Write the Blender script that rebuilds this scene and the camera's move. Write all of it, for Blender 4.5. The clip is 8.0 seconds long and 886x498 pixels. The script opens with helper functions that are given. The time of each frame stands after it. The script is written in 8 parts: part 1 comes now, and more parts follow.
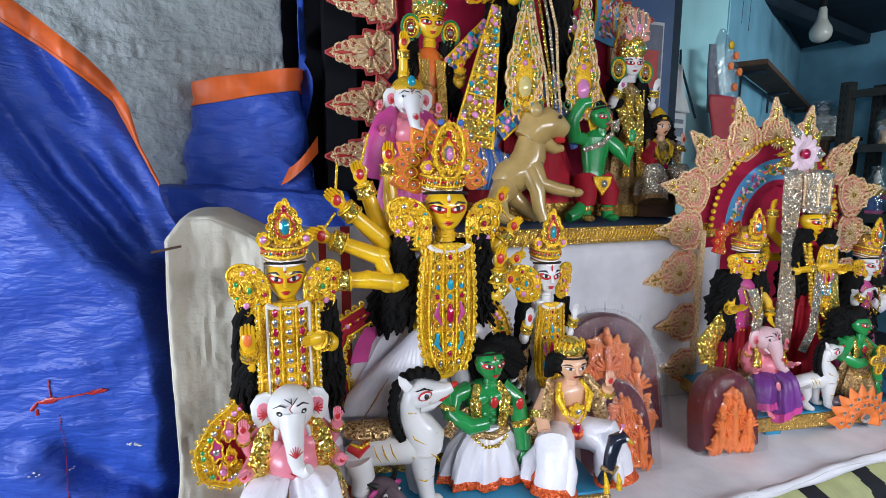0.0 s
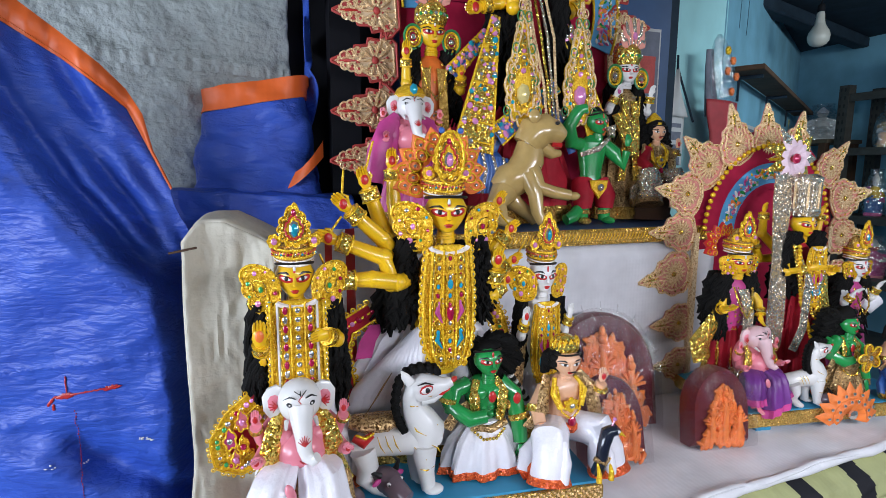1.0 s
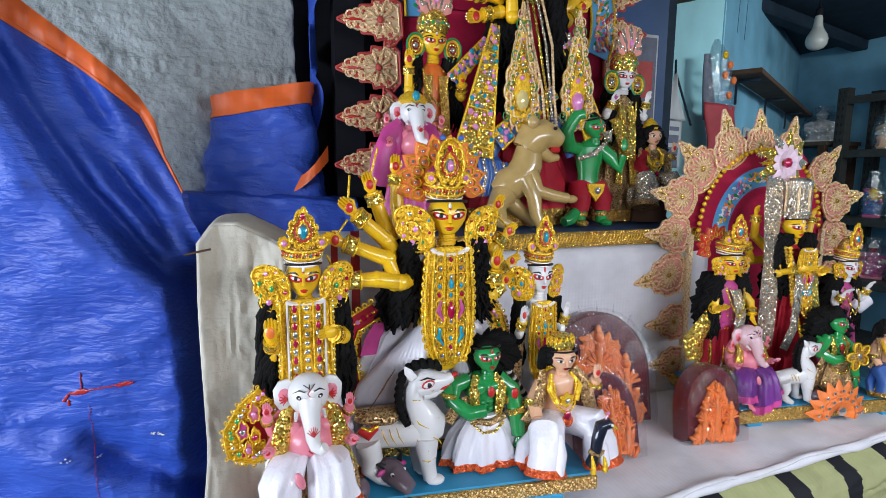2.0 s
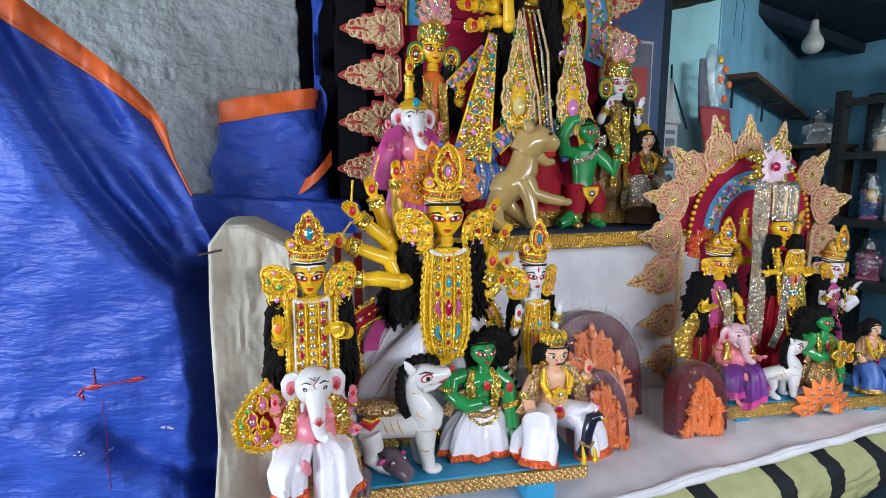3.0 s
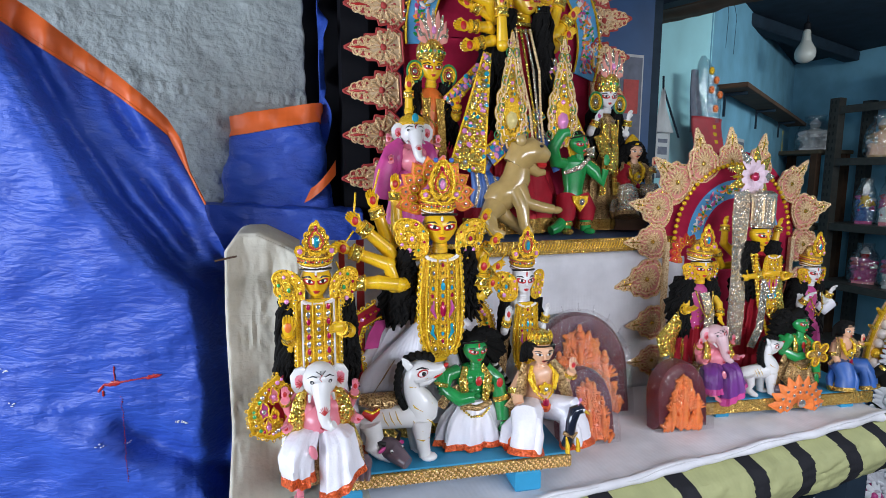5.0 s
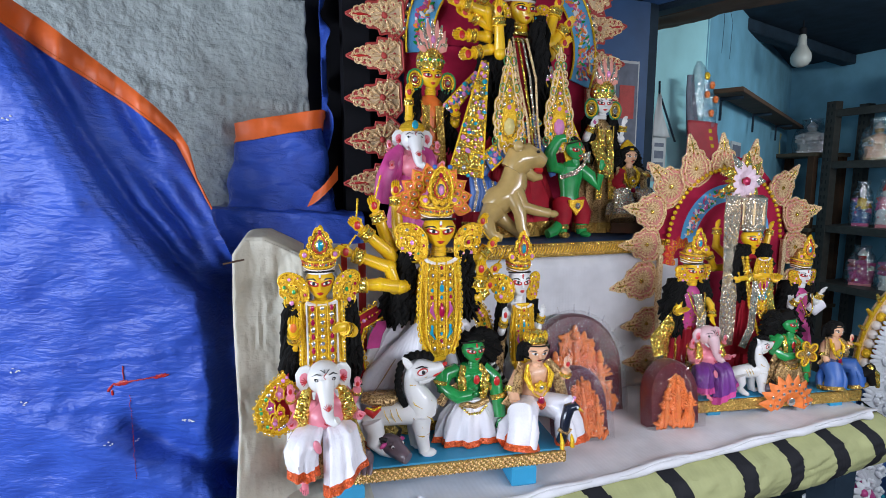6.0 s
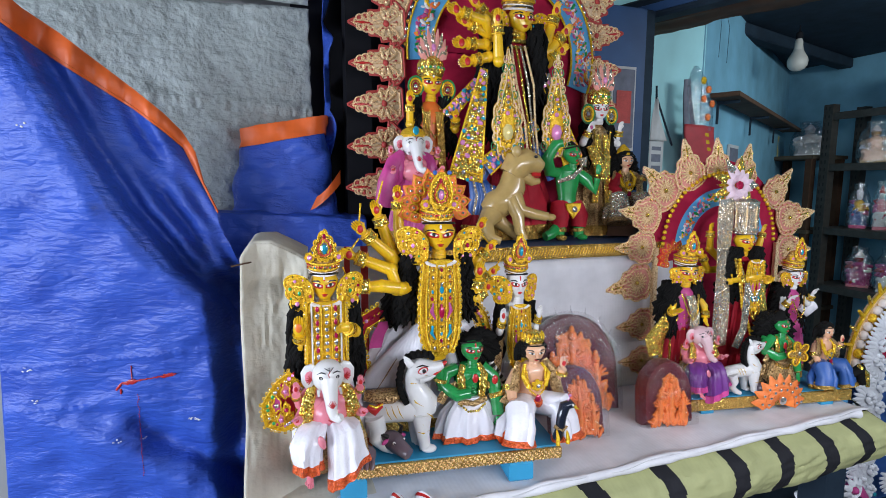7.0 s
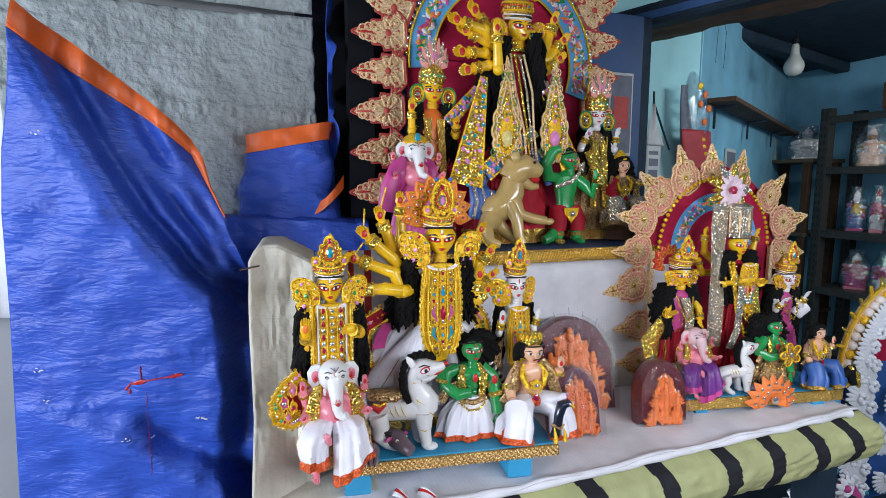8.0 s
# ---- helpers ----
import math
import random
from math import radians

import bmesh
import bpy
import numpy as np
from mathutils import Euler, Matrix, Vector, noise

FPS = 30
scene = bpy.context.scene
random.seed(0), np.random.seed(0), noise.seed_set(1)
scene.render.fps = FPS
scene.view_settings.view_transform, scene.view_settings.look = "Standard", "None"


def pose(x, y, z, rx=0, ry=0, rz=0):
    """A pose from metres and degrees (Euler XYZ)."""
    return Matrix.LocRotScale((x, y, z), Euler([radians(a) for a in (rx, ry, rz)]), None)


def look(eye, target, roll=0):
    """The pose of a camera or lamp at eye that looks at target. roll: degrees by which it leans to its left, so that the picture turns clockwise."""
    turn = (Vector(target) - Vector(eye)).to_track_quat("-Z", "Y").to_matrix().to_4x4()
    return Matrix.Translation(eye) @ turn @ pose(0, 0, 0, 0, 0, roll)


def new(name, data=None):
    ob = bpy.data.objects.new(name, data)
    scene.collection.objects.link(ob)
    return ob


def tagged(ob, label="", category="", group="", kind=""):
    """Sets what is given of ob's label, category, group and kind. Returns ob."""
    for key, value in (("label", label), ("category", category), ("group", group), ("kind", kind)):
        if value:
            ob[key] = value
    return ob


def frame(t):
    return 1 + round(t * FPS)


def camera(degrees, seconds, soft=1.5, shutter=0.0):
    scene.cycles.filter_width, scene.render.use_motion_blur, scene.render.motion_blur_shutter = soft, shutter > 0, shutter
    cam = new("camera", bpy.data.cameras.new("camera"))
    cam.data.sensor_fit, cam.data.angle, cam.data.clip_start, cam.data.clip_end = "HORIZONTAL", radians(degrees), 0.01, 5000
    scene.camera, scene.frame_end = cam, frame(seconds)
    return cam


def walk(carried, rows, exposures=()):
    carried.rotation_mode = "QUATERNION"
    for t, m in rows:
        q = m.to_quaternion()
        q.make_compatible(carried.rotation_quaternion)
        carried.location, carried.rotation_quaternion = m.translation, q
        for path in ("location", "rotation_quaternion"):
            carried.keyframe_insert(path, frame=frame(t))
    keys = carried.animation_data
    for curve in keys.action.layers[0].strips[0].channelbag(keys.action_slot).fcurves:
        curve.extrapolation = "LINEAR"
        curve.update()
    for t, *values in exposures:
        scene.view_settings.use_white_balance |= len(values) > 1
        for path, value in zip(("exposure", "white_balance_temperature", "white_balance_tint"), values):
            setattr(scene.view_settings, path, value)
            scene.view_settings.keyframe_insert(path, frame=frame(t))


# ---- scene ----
cam = camera(80.0, 8.0, 0.8)
PATH = [
    (0, (0.0, 0.0, 1.1), (0.3985, 1.1178, 0.9216), 0.2),
    (0.5, (-0.0023, -0.0099, 1.1017), (0.394, 1.1088, 0.9251), 0.2),
    (1, (-0.0061, -0.0219, 1.103), (0.3877, 1.0985, 0.9288), 0.2),
    (1.5, (-0.0095, -0.0314, 1.1048), (0.382, 1.0899, 0.9317), 0.2),
    (3, (-0.0179, -0.0684, 1.1104), (0.3681, 1.0552, 0.9409), 0.2),
    (3.5, (-0.0195, -0.0798, 1.1122), (0.3642, 1.0446, 0.944), 0.2),
    (4, (-0.0217, -0.0929, 1.1147), (0.3612, 1.0326, 0.9494), 0.2),
    (4.5, (-0.0229, -0.1032, 1.1171), (0.3583, 1.023, 0.9536), 0.2),
    (6, (-0.0294, -0.135, 1.1236), (0.3488, 0.9934, 0.9673), 0.1),
    (6.5, (-0.0316, -0.1431, 1.1253), (0.3458, 0.9851, 0.9702), 0.1),
    (7, (-0.0349, -0.1539, 1.1277), (0.3421, 0.9751, 0.9749), 0.1),
    (7.5, (-0.0385, -0.162, 1.13), (0.3386, 0.967, 0.9784), 0.1),
    (8, (-0.0424, -0.1726, 1.1324), (0.3344, 0.9574, 0.9844), 0.1),
]
walk(cam, [(t, look(eye, target, roll)) for t, eye, target, roll in PATH])

# ---- light ----
world = bpy.data.worlds.new("world")
scene.world = world
world.use_nodes = True
sky = world.node_tree.nodes.new("ShaderNodeTexSky")
sky.sky_type, sky.sun_disc = "NISHITA", False
sky.sun_elevation, sky.sun_rotation = radians(40), radians(-110)
back = world.node_tree.nodes["Background"]
back.inputs["Strength"].default_value = 0.022
world.node_tree.links.new(sky.outputs[0], back.inputs[0])
scene.view_settings.exposure = 0.0


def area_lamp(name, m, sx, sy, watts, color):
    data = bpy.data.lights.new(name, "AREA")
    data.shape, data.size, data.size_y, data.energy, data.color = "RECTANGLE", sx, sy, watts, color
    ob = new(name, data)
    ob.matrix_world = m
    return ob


# unseen key lamp added behind the camera, and daylight from the open street front
area_lamp("front_key_lamp", look((0.50, -0.30, 1.17), (0.24, 0.40, 0.86)), 1.0, 0.05, 6.3, (0.85, 0.89, 1.0))
area_lamp("street_front_daylight", look((-1.5, -0.22, 1.02), (-0.20, 0.6, 0.80)), 1.1, 0.8, 40, (0.74, 0.84, 1.0))
# fill lamp added out of view to brighten the back room and racks
area_lamp("back_room_fill_lamp", look((1.80, 0.10, 1.50), (2.30, 1.6, 1.16)), 1.1, 0.12, 10, (0.84, 0.95, 1.0))

# ---- materials ----
MATS = {}


def mat(name, color, rough=0.5, metal=0.0, vary=0.25, scale=60.0, bump=0.15, depth=0.001, coat=0.0, second=None, glitter=0.0, flake=1.0):
    """A procedural surface: colour that varies at two scales, fine relief, and optional sparkle."""
    m = bpy.data.materials.new(name)
    m.use_nodes = True
    nt = m.node_tree
    bsdf = nt.nodes["Principled BSDF"]
    N, L = nt.nodes.new, nt.links.new
    coord = N("ShaderNodeTexCoord")
    n1, n2 = N("ShaderNodeTexNoise"), N("ShaderNodeTexNoise")
    n1.inputs["Scale"].default_value, n2.inputs["Scale"].default_value = scale, scale * 0.13
    n1.inputs["Detail"].default_value = n2.inputs["Detail"].default_value = 5
    L(coord.outputs["Object"], n1.inputs["Vector"]), L(coord.outputs["Object"], n2.inputs["Vector"])
    add = N("ShaderNodeMath")
    add.operation = "ADD"
    L(n1.outputs["Fac"], add.inputs[0]), L(n2.outputs["Fac"], add.inputs[1])
    ramp = N("ShaderNodeMapRange")
    ramp.inputs["From Min"].default_value, ramp.inputs["From Max"].default_value = 0.7, 1.3
    L(add.outputs[0], ramp.inputs["Value"])
    mix = N("ShaderNodeMix")
    mix.data_type = "RGBA"
    low = second or tuple(c * (1 - vary) for c in color)
    mix.inputs["A"].default_value, mix.inputs["B"].default_value = (*low, 1), (*[min(1, c * (1 + vary * 0.4)) for c in color], 1)
    L(ramp.outputs[0], mix.inputs["Factor"])
    L(mix.outputs["Result"], bsdf.inputs["Base Color"])
    bsdf.inputs["Roughness"].default_value, bsdf.inputs["Metallic"].default_value = rough, metal
    bsdf.inputs["Coat Weight"].default_value = coat
    bsdf.inputs["Coat Roughness"].default_value = 0.12
    b = N("ShaderNodeBump")
    b.inputs["Strength"].default_value, b.inputs["Distance"].default_value = bump, depth
    if glitter:
        v = N("ShaderNodeTexVoronoi")
        v.inputs["Scale"].default_value = glitter
        L(coord.outputs["Object"], v.inputs["Vector"])
        # every flake tilts its own way and has its own shade
        L(n1.outputs["Fac"], b.inputs["Height"])
        off, tilt, lean, unit = N("ShaderNodeVectorMath"), N("ShaderNodeVectorMath"), N("ShaderNodeVectorMath"), N("ShaderNodeVectorMath")
        off.operation, tilt.operation, lean.operation, unit.operation = "SUBTRACT", "SCALE", "ADD", "NORMALIZE"
        off.inputs[1].default_value = (0.5, 0.5, 0.5)
        tilt.inputs["Scale"].default_value = flake
        L(v.outputs["Color"], off.inputs[0]), L(off.outputs[0], tilt.inputs[0]), L(tilt.outputs[0], lean.inputs[0])
        L(b.outputs[0], lean.inputs[1]), L(lean.outputs[0], unit.inputs[0]), L(unit.outputs[0], bsdf.inputs["Normal"])
        apart = N("ShaderNodeSeparateColor")
        L(v.outputs["Color"], apart.inputs[0])
        shade = N("ShaderNodeMath")
        shade.operation = "MULTIPLY"
        shade.inputs[1].default_value = 1.5
        L(apart.outputs[0], shade.inputs[0])
        L(shade.outputs[0], add.inputs[1])
        ramp.inputs["From Min"].default_value, ramp.inputs["From Max"].default_value = 0.6, 1.5
    else:
        L(n1.outputs["Fac"], b.inputs["Height"])
        L(b.outputs[0], bsdf.inputs["Normal"])
    MATS[name] = m
    return m


def cloth(name, color, weave=900.0, rough=0.8, crease=14.0, strength=0.35, depth=0.004, second=None, sheen=0.0, crackle=0.0):
    """Woven sheet: fine weave, soft creases, and crisp crackle where it is plastic."""
    m = mat(name, color, rough, 0, 0.18, crease * 3, strength, depth, second=second)
    nt = m.node_tree
    N, L = nt.nodes.new, nt.links.new
    bsdf = nt.nodes["Principled BSDF"]
    coord = next(n for n in nt.nodes if n.type == "TEX_COORD")
    waves = []
    for axis in ("X", "Z"):
        w = N("ShaderNodeTexWave")
        w.bands_direction = axis
        w.inputs["Scale"].default_value = weave / 20
        L(coord.outputs["Object"], w.inputs["Vector"])
        waves.append(w)
    times = N("ShaderNodeMath")
    times.operation = "ADD"
    L(waves[0].outputs["Fac"], times.inputs[0]), L(waves[1].outputs["Fac"], times.inputs[1])
    b2 = N("ShaderNodeBump")
    b2.inputs["Strength"].default_value, b2.inputs["Distance"].default_value = 0.12, 0.0006
    L(times.outputs[0], b2.inputs["Height"])
    b1 = next(n for n in nt.nodes if n.type == "BUMP" and n != b2)
    L(b2.outputs[0], b1.inputs["Normal"])
    if crackle:
        stretch = N("ShaderNodeMapping")
        stretch.inputs["Scale"].default_value = (0.6, 1.0, 1.7)
        nz = N("ShaderNodeTexNoise")
        nz.inputs["Scale"].default_value, nz.inputs["Detail"].default_value, nz.inputs["Distortion"].default_value = crackle, 8, 0.15
        L(coord.outputs["Object"], stretch.inputs["Vector"]), L(stretch.outputs[0], nz.inputs["Vector"])
        half = N("ShaderNodeMath")
        half.operation = "SUBTRACT"
        half.inputs[1].default_value = 0.5
        L(nz.outputs["Fac"], half.inputs[0])
        ridge = N("ShaderNodeMath")
        ridge.operation = "ABSOLUTE"
        L(half.outputs[0], ridge.inputs[0])
        mr = N("ShaderNodeMapRange")
        mr.inputs["From Max"].default_value = 0.26
        L(ridge.outputs[0], mr.inputs["Value"])
        b3 = N("ShaderNodeBump")
        b3.inputs["Strength"].default_value, b3.inputs["Distance"].default_value = 0.44, 0.004
        L(mr.outputs[0], b3.inputs["Height"]), L(b1.outputs[0], b3.inputs["Normal"])
        L(b3.outputs[0], bsdf.inputs["Normal"])
    bsdf.inputs["Sheen Weight"].default_value = sheen
    return m


tarp_blue = cloth("blue_tarpaulin", (0.036, 0.105, 0.52), 700, 0.45, 9, 0.34, 0.004, second=(0.024, 0.070, 0.42), crackle=46)
tarp_orange = cloth("orange_hem", (0.80, 0.135, 0.02), 700, 0.45, 12, 0.3, 0.003)
sack_grey = cloth("grey_plastic_sheet", (0.33, 0.36, 0.35), 500, 0.52, 16, 0.7, 0.010, second=(0.25, 0.28, 0.275), crackle=26)


def puckered(m, size, depth):
    """Adds the small puckers of a padded woven sheet to a cloth material."""
    nt = m.node_tree
    N, L = nt.nodes.new, nt.links.new
    bsdf = nt.nodes["Principled BSDF"]
    coord = next(n for n in nt.nodes if n.type == "TEX_COORD")
    last = bsdf.inputs["Normal"].links[0].from_socket
    warp, mixer = N("ShaderNodeTexNoise"), N("ShaderNodeMix")
    warp.inputs["Scale"].default_value = 9
    mixer.data_type, mixer.blend_type = "RGBA", "LINEAR_LIGHT"
    mixer.inputs["Factor"].default_value = 0.03
    cells = N("ShaderNodeTexVoronoi")
    cells.feature = "SMOOTH_F1"
    cells.inputs["Scale"].default_value = 1 / size
    L(coord.outputs["Object"], warp.inputs["Vector"])
    L(coord.outputs["Object"], mixer.inputs["A"]), L(warp.outputs["Color"], mixer.inputs["B"])
    L(mixer.outputs["Result"], cells.inputs["Vector"])
    b = N("ShaderNodeBump")
    b.invert = True
    b.inputs["Strength"].default_value, b.inputs["Distance"].default_value = 0.42, depth
    L(cells.outputs["Distance"], b.inputs["Height"]), L(last, b.inputs["Normal"]), L(b.outputs[0], bsdf.inputs["Normal"])


puckered(sack_grey, 0.0075, 0.004)
sheet_white = cloth("white_cloth", (0.78, 0.77, 0.80), 1200, 0.85, 10, 0.3, 0.004)
sheet_cream = cloth("cream_cloth", (0.66, 0.62, 0.52), 1200, 0.85, 7, 0.6, 0.010, second=(0.50, 0.46, 0.37), crackle=11)
drape_green = cloth("olive_cloth", (0.42, 0.43, 0.20), 1000, 0.75, 12, 0.4, 0.004)
drape_black = cloth("black_cloth", (0.02, 0.02, 0.024), 1000, 0.75, 12, 0.4, 0.004)
wall_blue = mat("blue_limewash", (0.20, 0.46, 0.62), 0.85, 0, 0.35, 7, 0.4, 0.004)
# lit face of the limewashed wall: its extra light is put into this colour
wall_cyan_lit = mat("lit_cyan_limewash", (0.36, 0.66, 0.70), 0.85, 0, 0.25, 6, 0.4, 0.004)
wall_plain = mat("grey_plaster", (0.35, 0.35, 0.36), 0.9, 0, 0.2, 5, 0.3, 0.004)
floor_mat = mat("worn_cement", (0.16, 0.15, 0.14), 0.8, 0, 0.4, 9, 0.4, 0.003)
door_blue = mat("blue_painted_board", (0.026, 0.082, 0.215), 0.55, 0, 0.35, 12, 0.2, 0.002)
dark_wood = mat("dark_blue_timber", (0.02, 0.035, 0.055), 0.7, 0, 0.4, 22, 0.4, 0.003)
black_cloth = mat("black_board", (0.008, 0.008, 0.011), 0.8, 0, 0.3, 20, 0.2, 0.002)
rust_wood = mat("rusty_brown_plank", (0.085, 0.04, 0.02), 0.85, 0, 0.5, 18, 0.5, 0.004)
shelf_wood = mat("dusty_shelf_wood", (0.11, 0.085, 0.055), 0.85, 0, 0.4, 20, 0.5, 0.003)
rack_steel = mat("grey_brown_steel", (0.075, 0.07, 0.062), 0.55, 0.4, 0.35, 40, 0.2, 0.001)
paper_white = mat("aged_paper", (0.55, 0.55, 0.55), 0.8, 0, 0.2, 20, 0.1, 0.001)
ink_grey = mat("print_grey", (0.16, 0.17, 0.22), 0.7, 0, 0.3, 60, 0.1, 0.001)
ink_red = mat("print_red", (0.42, 0.03, 0.04), 0.6, 0, 0.3, 40, 0.1, 0.001)

gold = mat("gold_foil", (0.98, 0.70, 0.16), 0.20, 0.8, 0.35, 300, 0.5, 0.001, second=(0.60, 0.30, 0.02), glitter=560, flake=1.1)
gold_cord = mat("yellow_gold_cord", (0.95, 0.58, 0.03), 0.26, 0.35, 0.3, 500, 0.6, 0.0006, second=(0.66, 0.33, 0.008), glitter=900, flake=0.7)
gold_pale = mat("pale_gold_thread", (0.92, 0.68, 0.40), 0.32, 0.35, 0.3, 500, 0.6, 0.0006, second=(0.60, 0.34, 0.14), glitter=800, flake=1.0)
gold_glitter = mat("brown_gold_glitter", (0.74, 0.48, 0.12), 0.24, 0.7, 0.45, 500, 0.7, 0.001, second=(0.42, 0.22, 0.04), glitter=850, flake=1.2)
silver_glitter = mat("silver_glitter", (0.86, 0.78, 0.64), 0.20, 0.8, 0.4, 400, 0.8, 0.0012, second=(0.40, 0.32, 0.22), glitter=700, flake=1.3)
skin_yellow = mat("yellow_glazed_clay", (0.86, 0.50, 0.012), 0.28, 0, 0.14, 60, 0.08, 0.0006, coat=0.6)
skin_white = mat("white_painted_clay", (0.78, 0.76, 0.74), 0.33, 0, 0.08, 60, 0.08, 0.0006, coat=0.4)
skin_pink = mat("pink_painted_clay", (0.82, 0.24, 0.30), 0.33, 0, 0.16, 60, 0.08, 0.0006, coat=0.4)
skin_green = mat("green_painted_clay", (0.02, 0.30, 0.07), 0.26, 0, 0.3, 60, 0.08, 0.0006, coat=0.7)
skin_tan = mat("peach_painted_clay", (0.76, 0.42, 0.25), 0.35, 0, 0.12, 60, 0.08, 0.0006, coat=0.4)
skin_lion = mat("tan_glazed_clay", (0.55, 0.37, 0.13), 0.22, 0, 0.25, 50, 0.1, 0.0008, coat=0.8)
grey_clay = mat("mauve_grey_clay", (0.16, 0.11, 0.13), 0.35, 0, 0.3, 60, 0.1, 0.0008, coat=0.4)
hair_black = mat("black_fibre_hair", (0.006, 0.0055, 0.005), 0.8, 0, 0.3, 900, 0.8, 0.001)
ink_black = mat("black_paint", (0.012, 0.010, 0.010), 0.4, 0, 0.1, 90, 0.05, 0.0005)
paint_red = mat("red_paint", (0.55, 0.02, 0.02), 0.35, 0, 0.2, 90, 0.05, 0.0005, coat=0.4)
paint_orange = mat("orange_paint", (0.85, 0.19, 0.03), 0.4, 0, 0.2, 90, 0.08, 0.0005)
clay_orange = mat("saffron_clay", (0.90, 0.22, 0.04), 0.55, 0, 0.25, 120, 0.3, 0.001)
satin_white = mat("white_satin", (0.82, 0.79, 0.84), 0.27, 0, 0.08, 42, 0.6, 0.006)
satin_red = mat("crimson_cloth", (0.42, 0.015, 0.03), 0.6, 0, 0.3, 60, 0.3, 0.001)
satin_blue = mat("royal_blue_satin", (0.035, 0.11, 0.36), 0.4, 0, 0.3, 60, 0.3, 0.001)
satin_pink = mat("magenta_satin", (0.55, 0.06, 0.25), 0.4, 0, 0.3, 60, 0.3, 0.001)
satin_purple = mat("purple_satin", (0.16, 0.035, 0.22), 0.4, 0, 0.3, 60, 0.3, 0.001)
skin_pale = mat("pale_rose_clay", (0.74, 0.48, 0.50), 0.33, 0, 0.16, 60, 0.08, 0.0006, coat=0.4)
gem_amber = mat("amber_stone", (0.95, 0.76, 0.30), 0.12, 0.3, 0.2, 300, 0.1, 0.0005, coat=1)
satin_green = mat("green_satin", (0.03, 0.25, 0.08), 0.4, 0, 0.3, 60, 0.3, 0.001)
trim_orange = mat("orange_glitter_trim", (0.75, 0.13, 0.03), 0.3, 0.3, 0.4, 300, 0.7, 0.001, second=(0.50, 0.05, 0.01), glitter=800, flake=1.0)
foil_brown = mat("bronze_brocade", (0.55, 0.36, 0.16), 0.3, 0.6, 0.4, 300, 0.7, 0.001, second=(0.18, 0.09, 0.03), glitter=750, flake=1.0)
board_blue = mat("sky_blue_board", (0.03, 0.30, 0.52), 0.55, 0, 0.2, 30, 0.15, 0.001)
card_red = mat("red_velvet_card", (0.40, 0.012, 0.05), 0.8, 0, 0.25, 60, 0.2, 0.001)
card_pink = mat("rose_felt", (0.74, 0.30, 0.24), 0.85, 0, 0.2, 200, 0.4, 0.001)
card_blue = mat("painted_blue_card", (0.10, 0.38, 0.68), 0.6, 0, 0.2, 60, 0.1, 0.001)
maroon = mat("maroon_tray", (0.13, 0.015, 0.026), 0.3, 0, 0.3, 40, 0.2, 0.001, coat=0.4)
shola_white = mat("white_shola_pith", (0.78, 0.80, 0.84), 0.75, 0, 0.1, 120, 0.3, 0.001)
pearl = mat("pearl_bead", (0.80, 0.72, 0.68), 0.25, 0, 0.1, 200, 0.05, 0.0005, coat=0.5)
gem_red = mat("ruby_stone", (0.45, 0.01, 0.06), 0.08, 0.25, 0.2, 300, 0.1, 0.0005, coat=1)
gem_pink = mat("pink_stone", (0.85, 0.30, 0.60), 0.08, 0.3, 0.2, 300, 0.1, 0.0005, coat=1)
gem_teal = mat("turquoise_stone", (0.02, 0.36, 0.48), 0.08, 0.25, 0.2, 300, 0.1, 0.0005, coat=1)
gem_clear = mat("clear_mirror_stone", (0.82, 0.80, 0.74), 0.07, 0.85, 0.2, 300, 0.1, 0.0005)
gem_green = mat("green_stone", (0.05, 0.40, 0.10), 0.08, 0.25, 0.2, 300, 0.1, 0.0005, coat=1)
bulb_glass = mat("opal_bulb", (0.48, 0.47, 0.43), 0.3, 0, 0.06, 30, 0.02, 0.0005)
steel_bright = mat("chromed_steel", (0.55, 0.55, 0.55), 0.3, 0.9, 0.1, 60, 0.05, 0.0005)


def film_material(name, tint, gloss):
    """Thin clear wrapping: mostly see-through, with crumpled highlights."""
    m = bpy.data.materials.new(name)
    m.use_nodes = True
    nt = m.node_tree
    N, L = nt.nodes.new, nt.links.new
    clear, shine, mixer = N("ShaderNodeBsdfTransparent"), N("ShaderNodeBsdfGlossy"), N("ShaderNodeMixShader")
    clear.inputs["Color"].default_value = (*tint, 1)
    shine.inputs["Roughness"].default_value = 0.05
    mixer.inputs["Fac"].default_value = gloss
    nz, b = N("ShaderNodeTexNoise"), N("ShaderNodeBump")
    coord = N("ShaderNodeTexCoord")
    nz.inputs["Scale"].default_value, nz.inputs["Detail"].default_value = 55, 4
    b.inputs["Strength"].default_value, b.inputs["Distance"].default_value = 1.0, 0.009
    L(coord.outputs["Object"], nz.inputs["Vector"]), L(nz.outputs["Fac"], b.inputs["Height"]), L(b.outputs[0], shine.inputs["Normal"])
    L(clear.outputs[0], mixer.inputs[1]), L(shine.outputs[0], mixer.inputs[2])
    L(mixer.outputs[0], nt.nodes["Material Output"].inputs["Surface"])
    return m


for dull in (hair_black, card_red, black_cloth, dark_wood, satin_red, drape_black):
    dull.node_tree.nodes["Principled BSDF"].inputs["Specular IOR Level"].default_value = 0.18
film = film_material("clear_plastic_film", (0.97, 0.96, 0.965), 0.085)
film_milky = film_material("dusty_plastic_film", (0.86, 0.88, 0.90), 0.24)


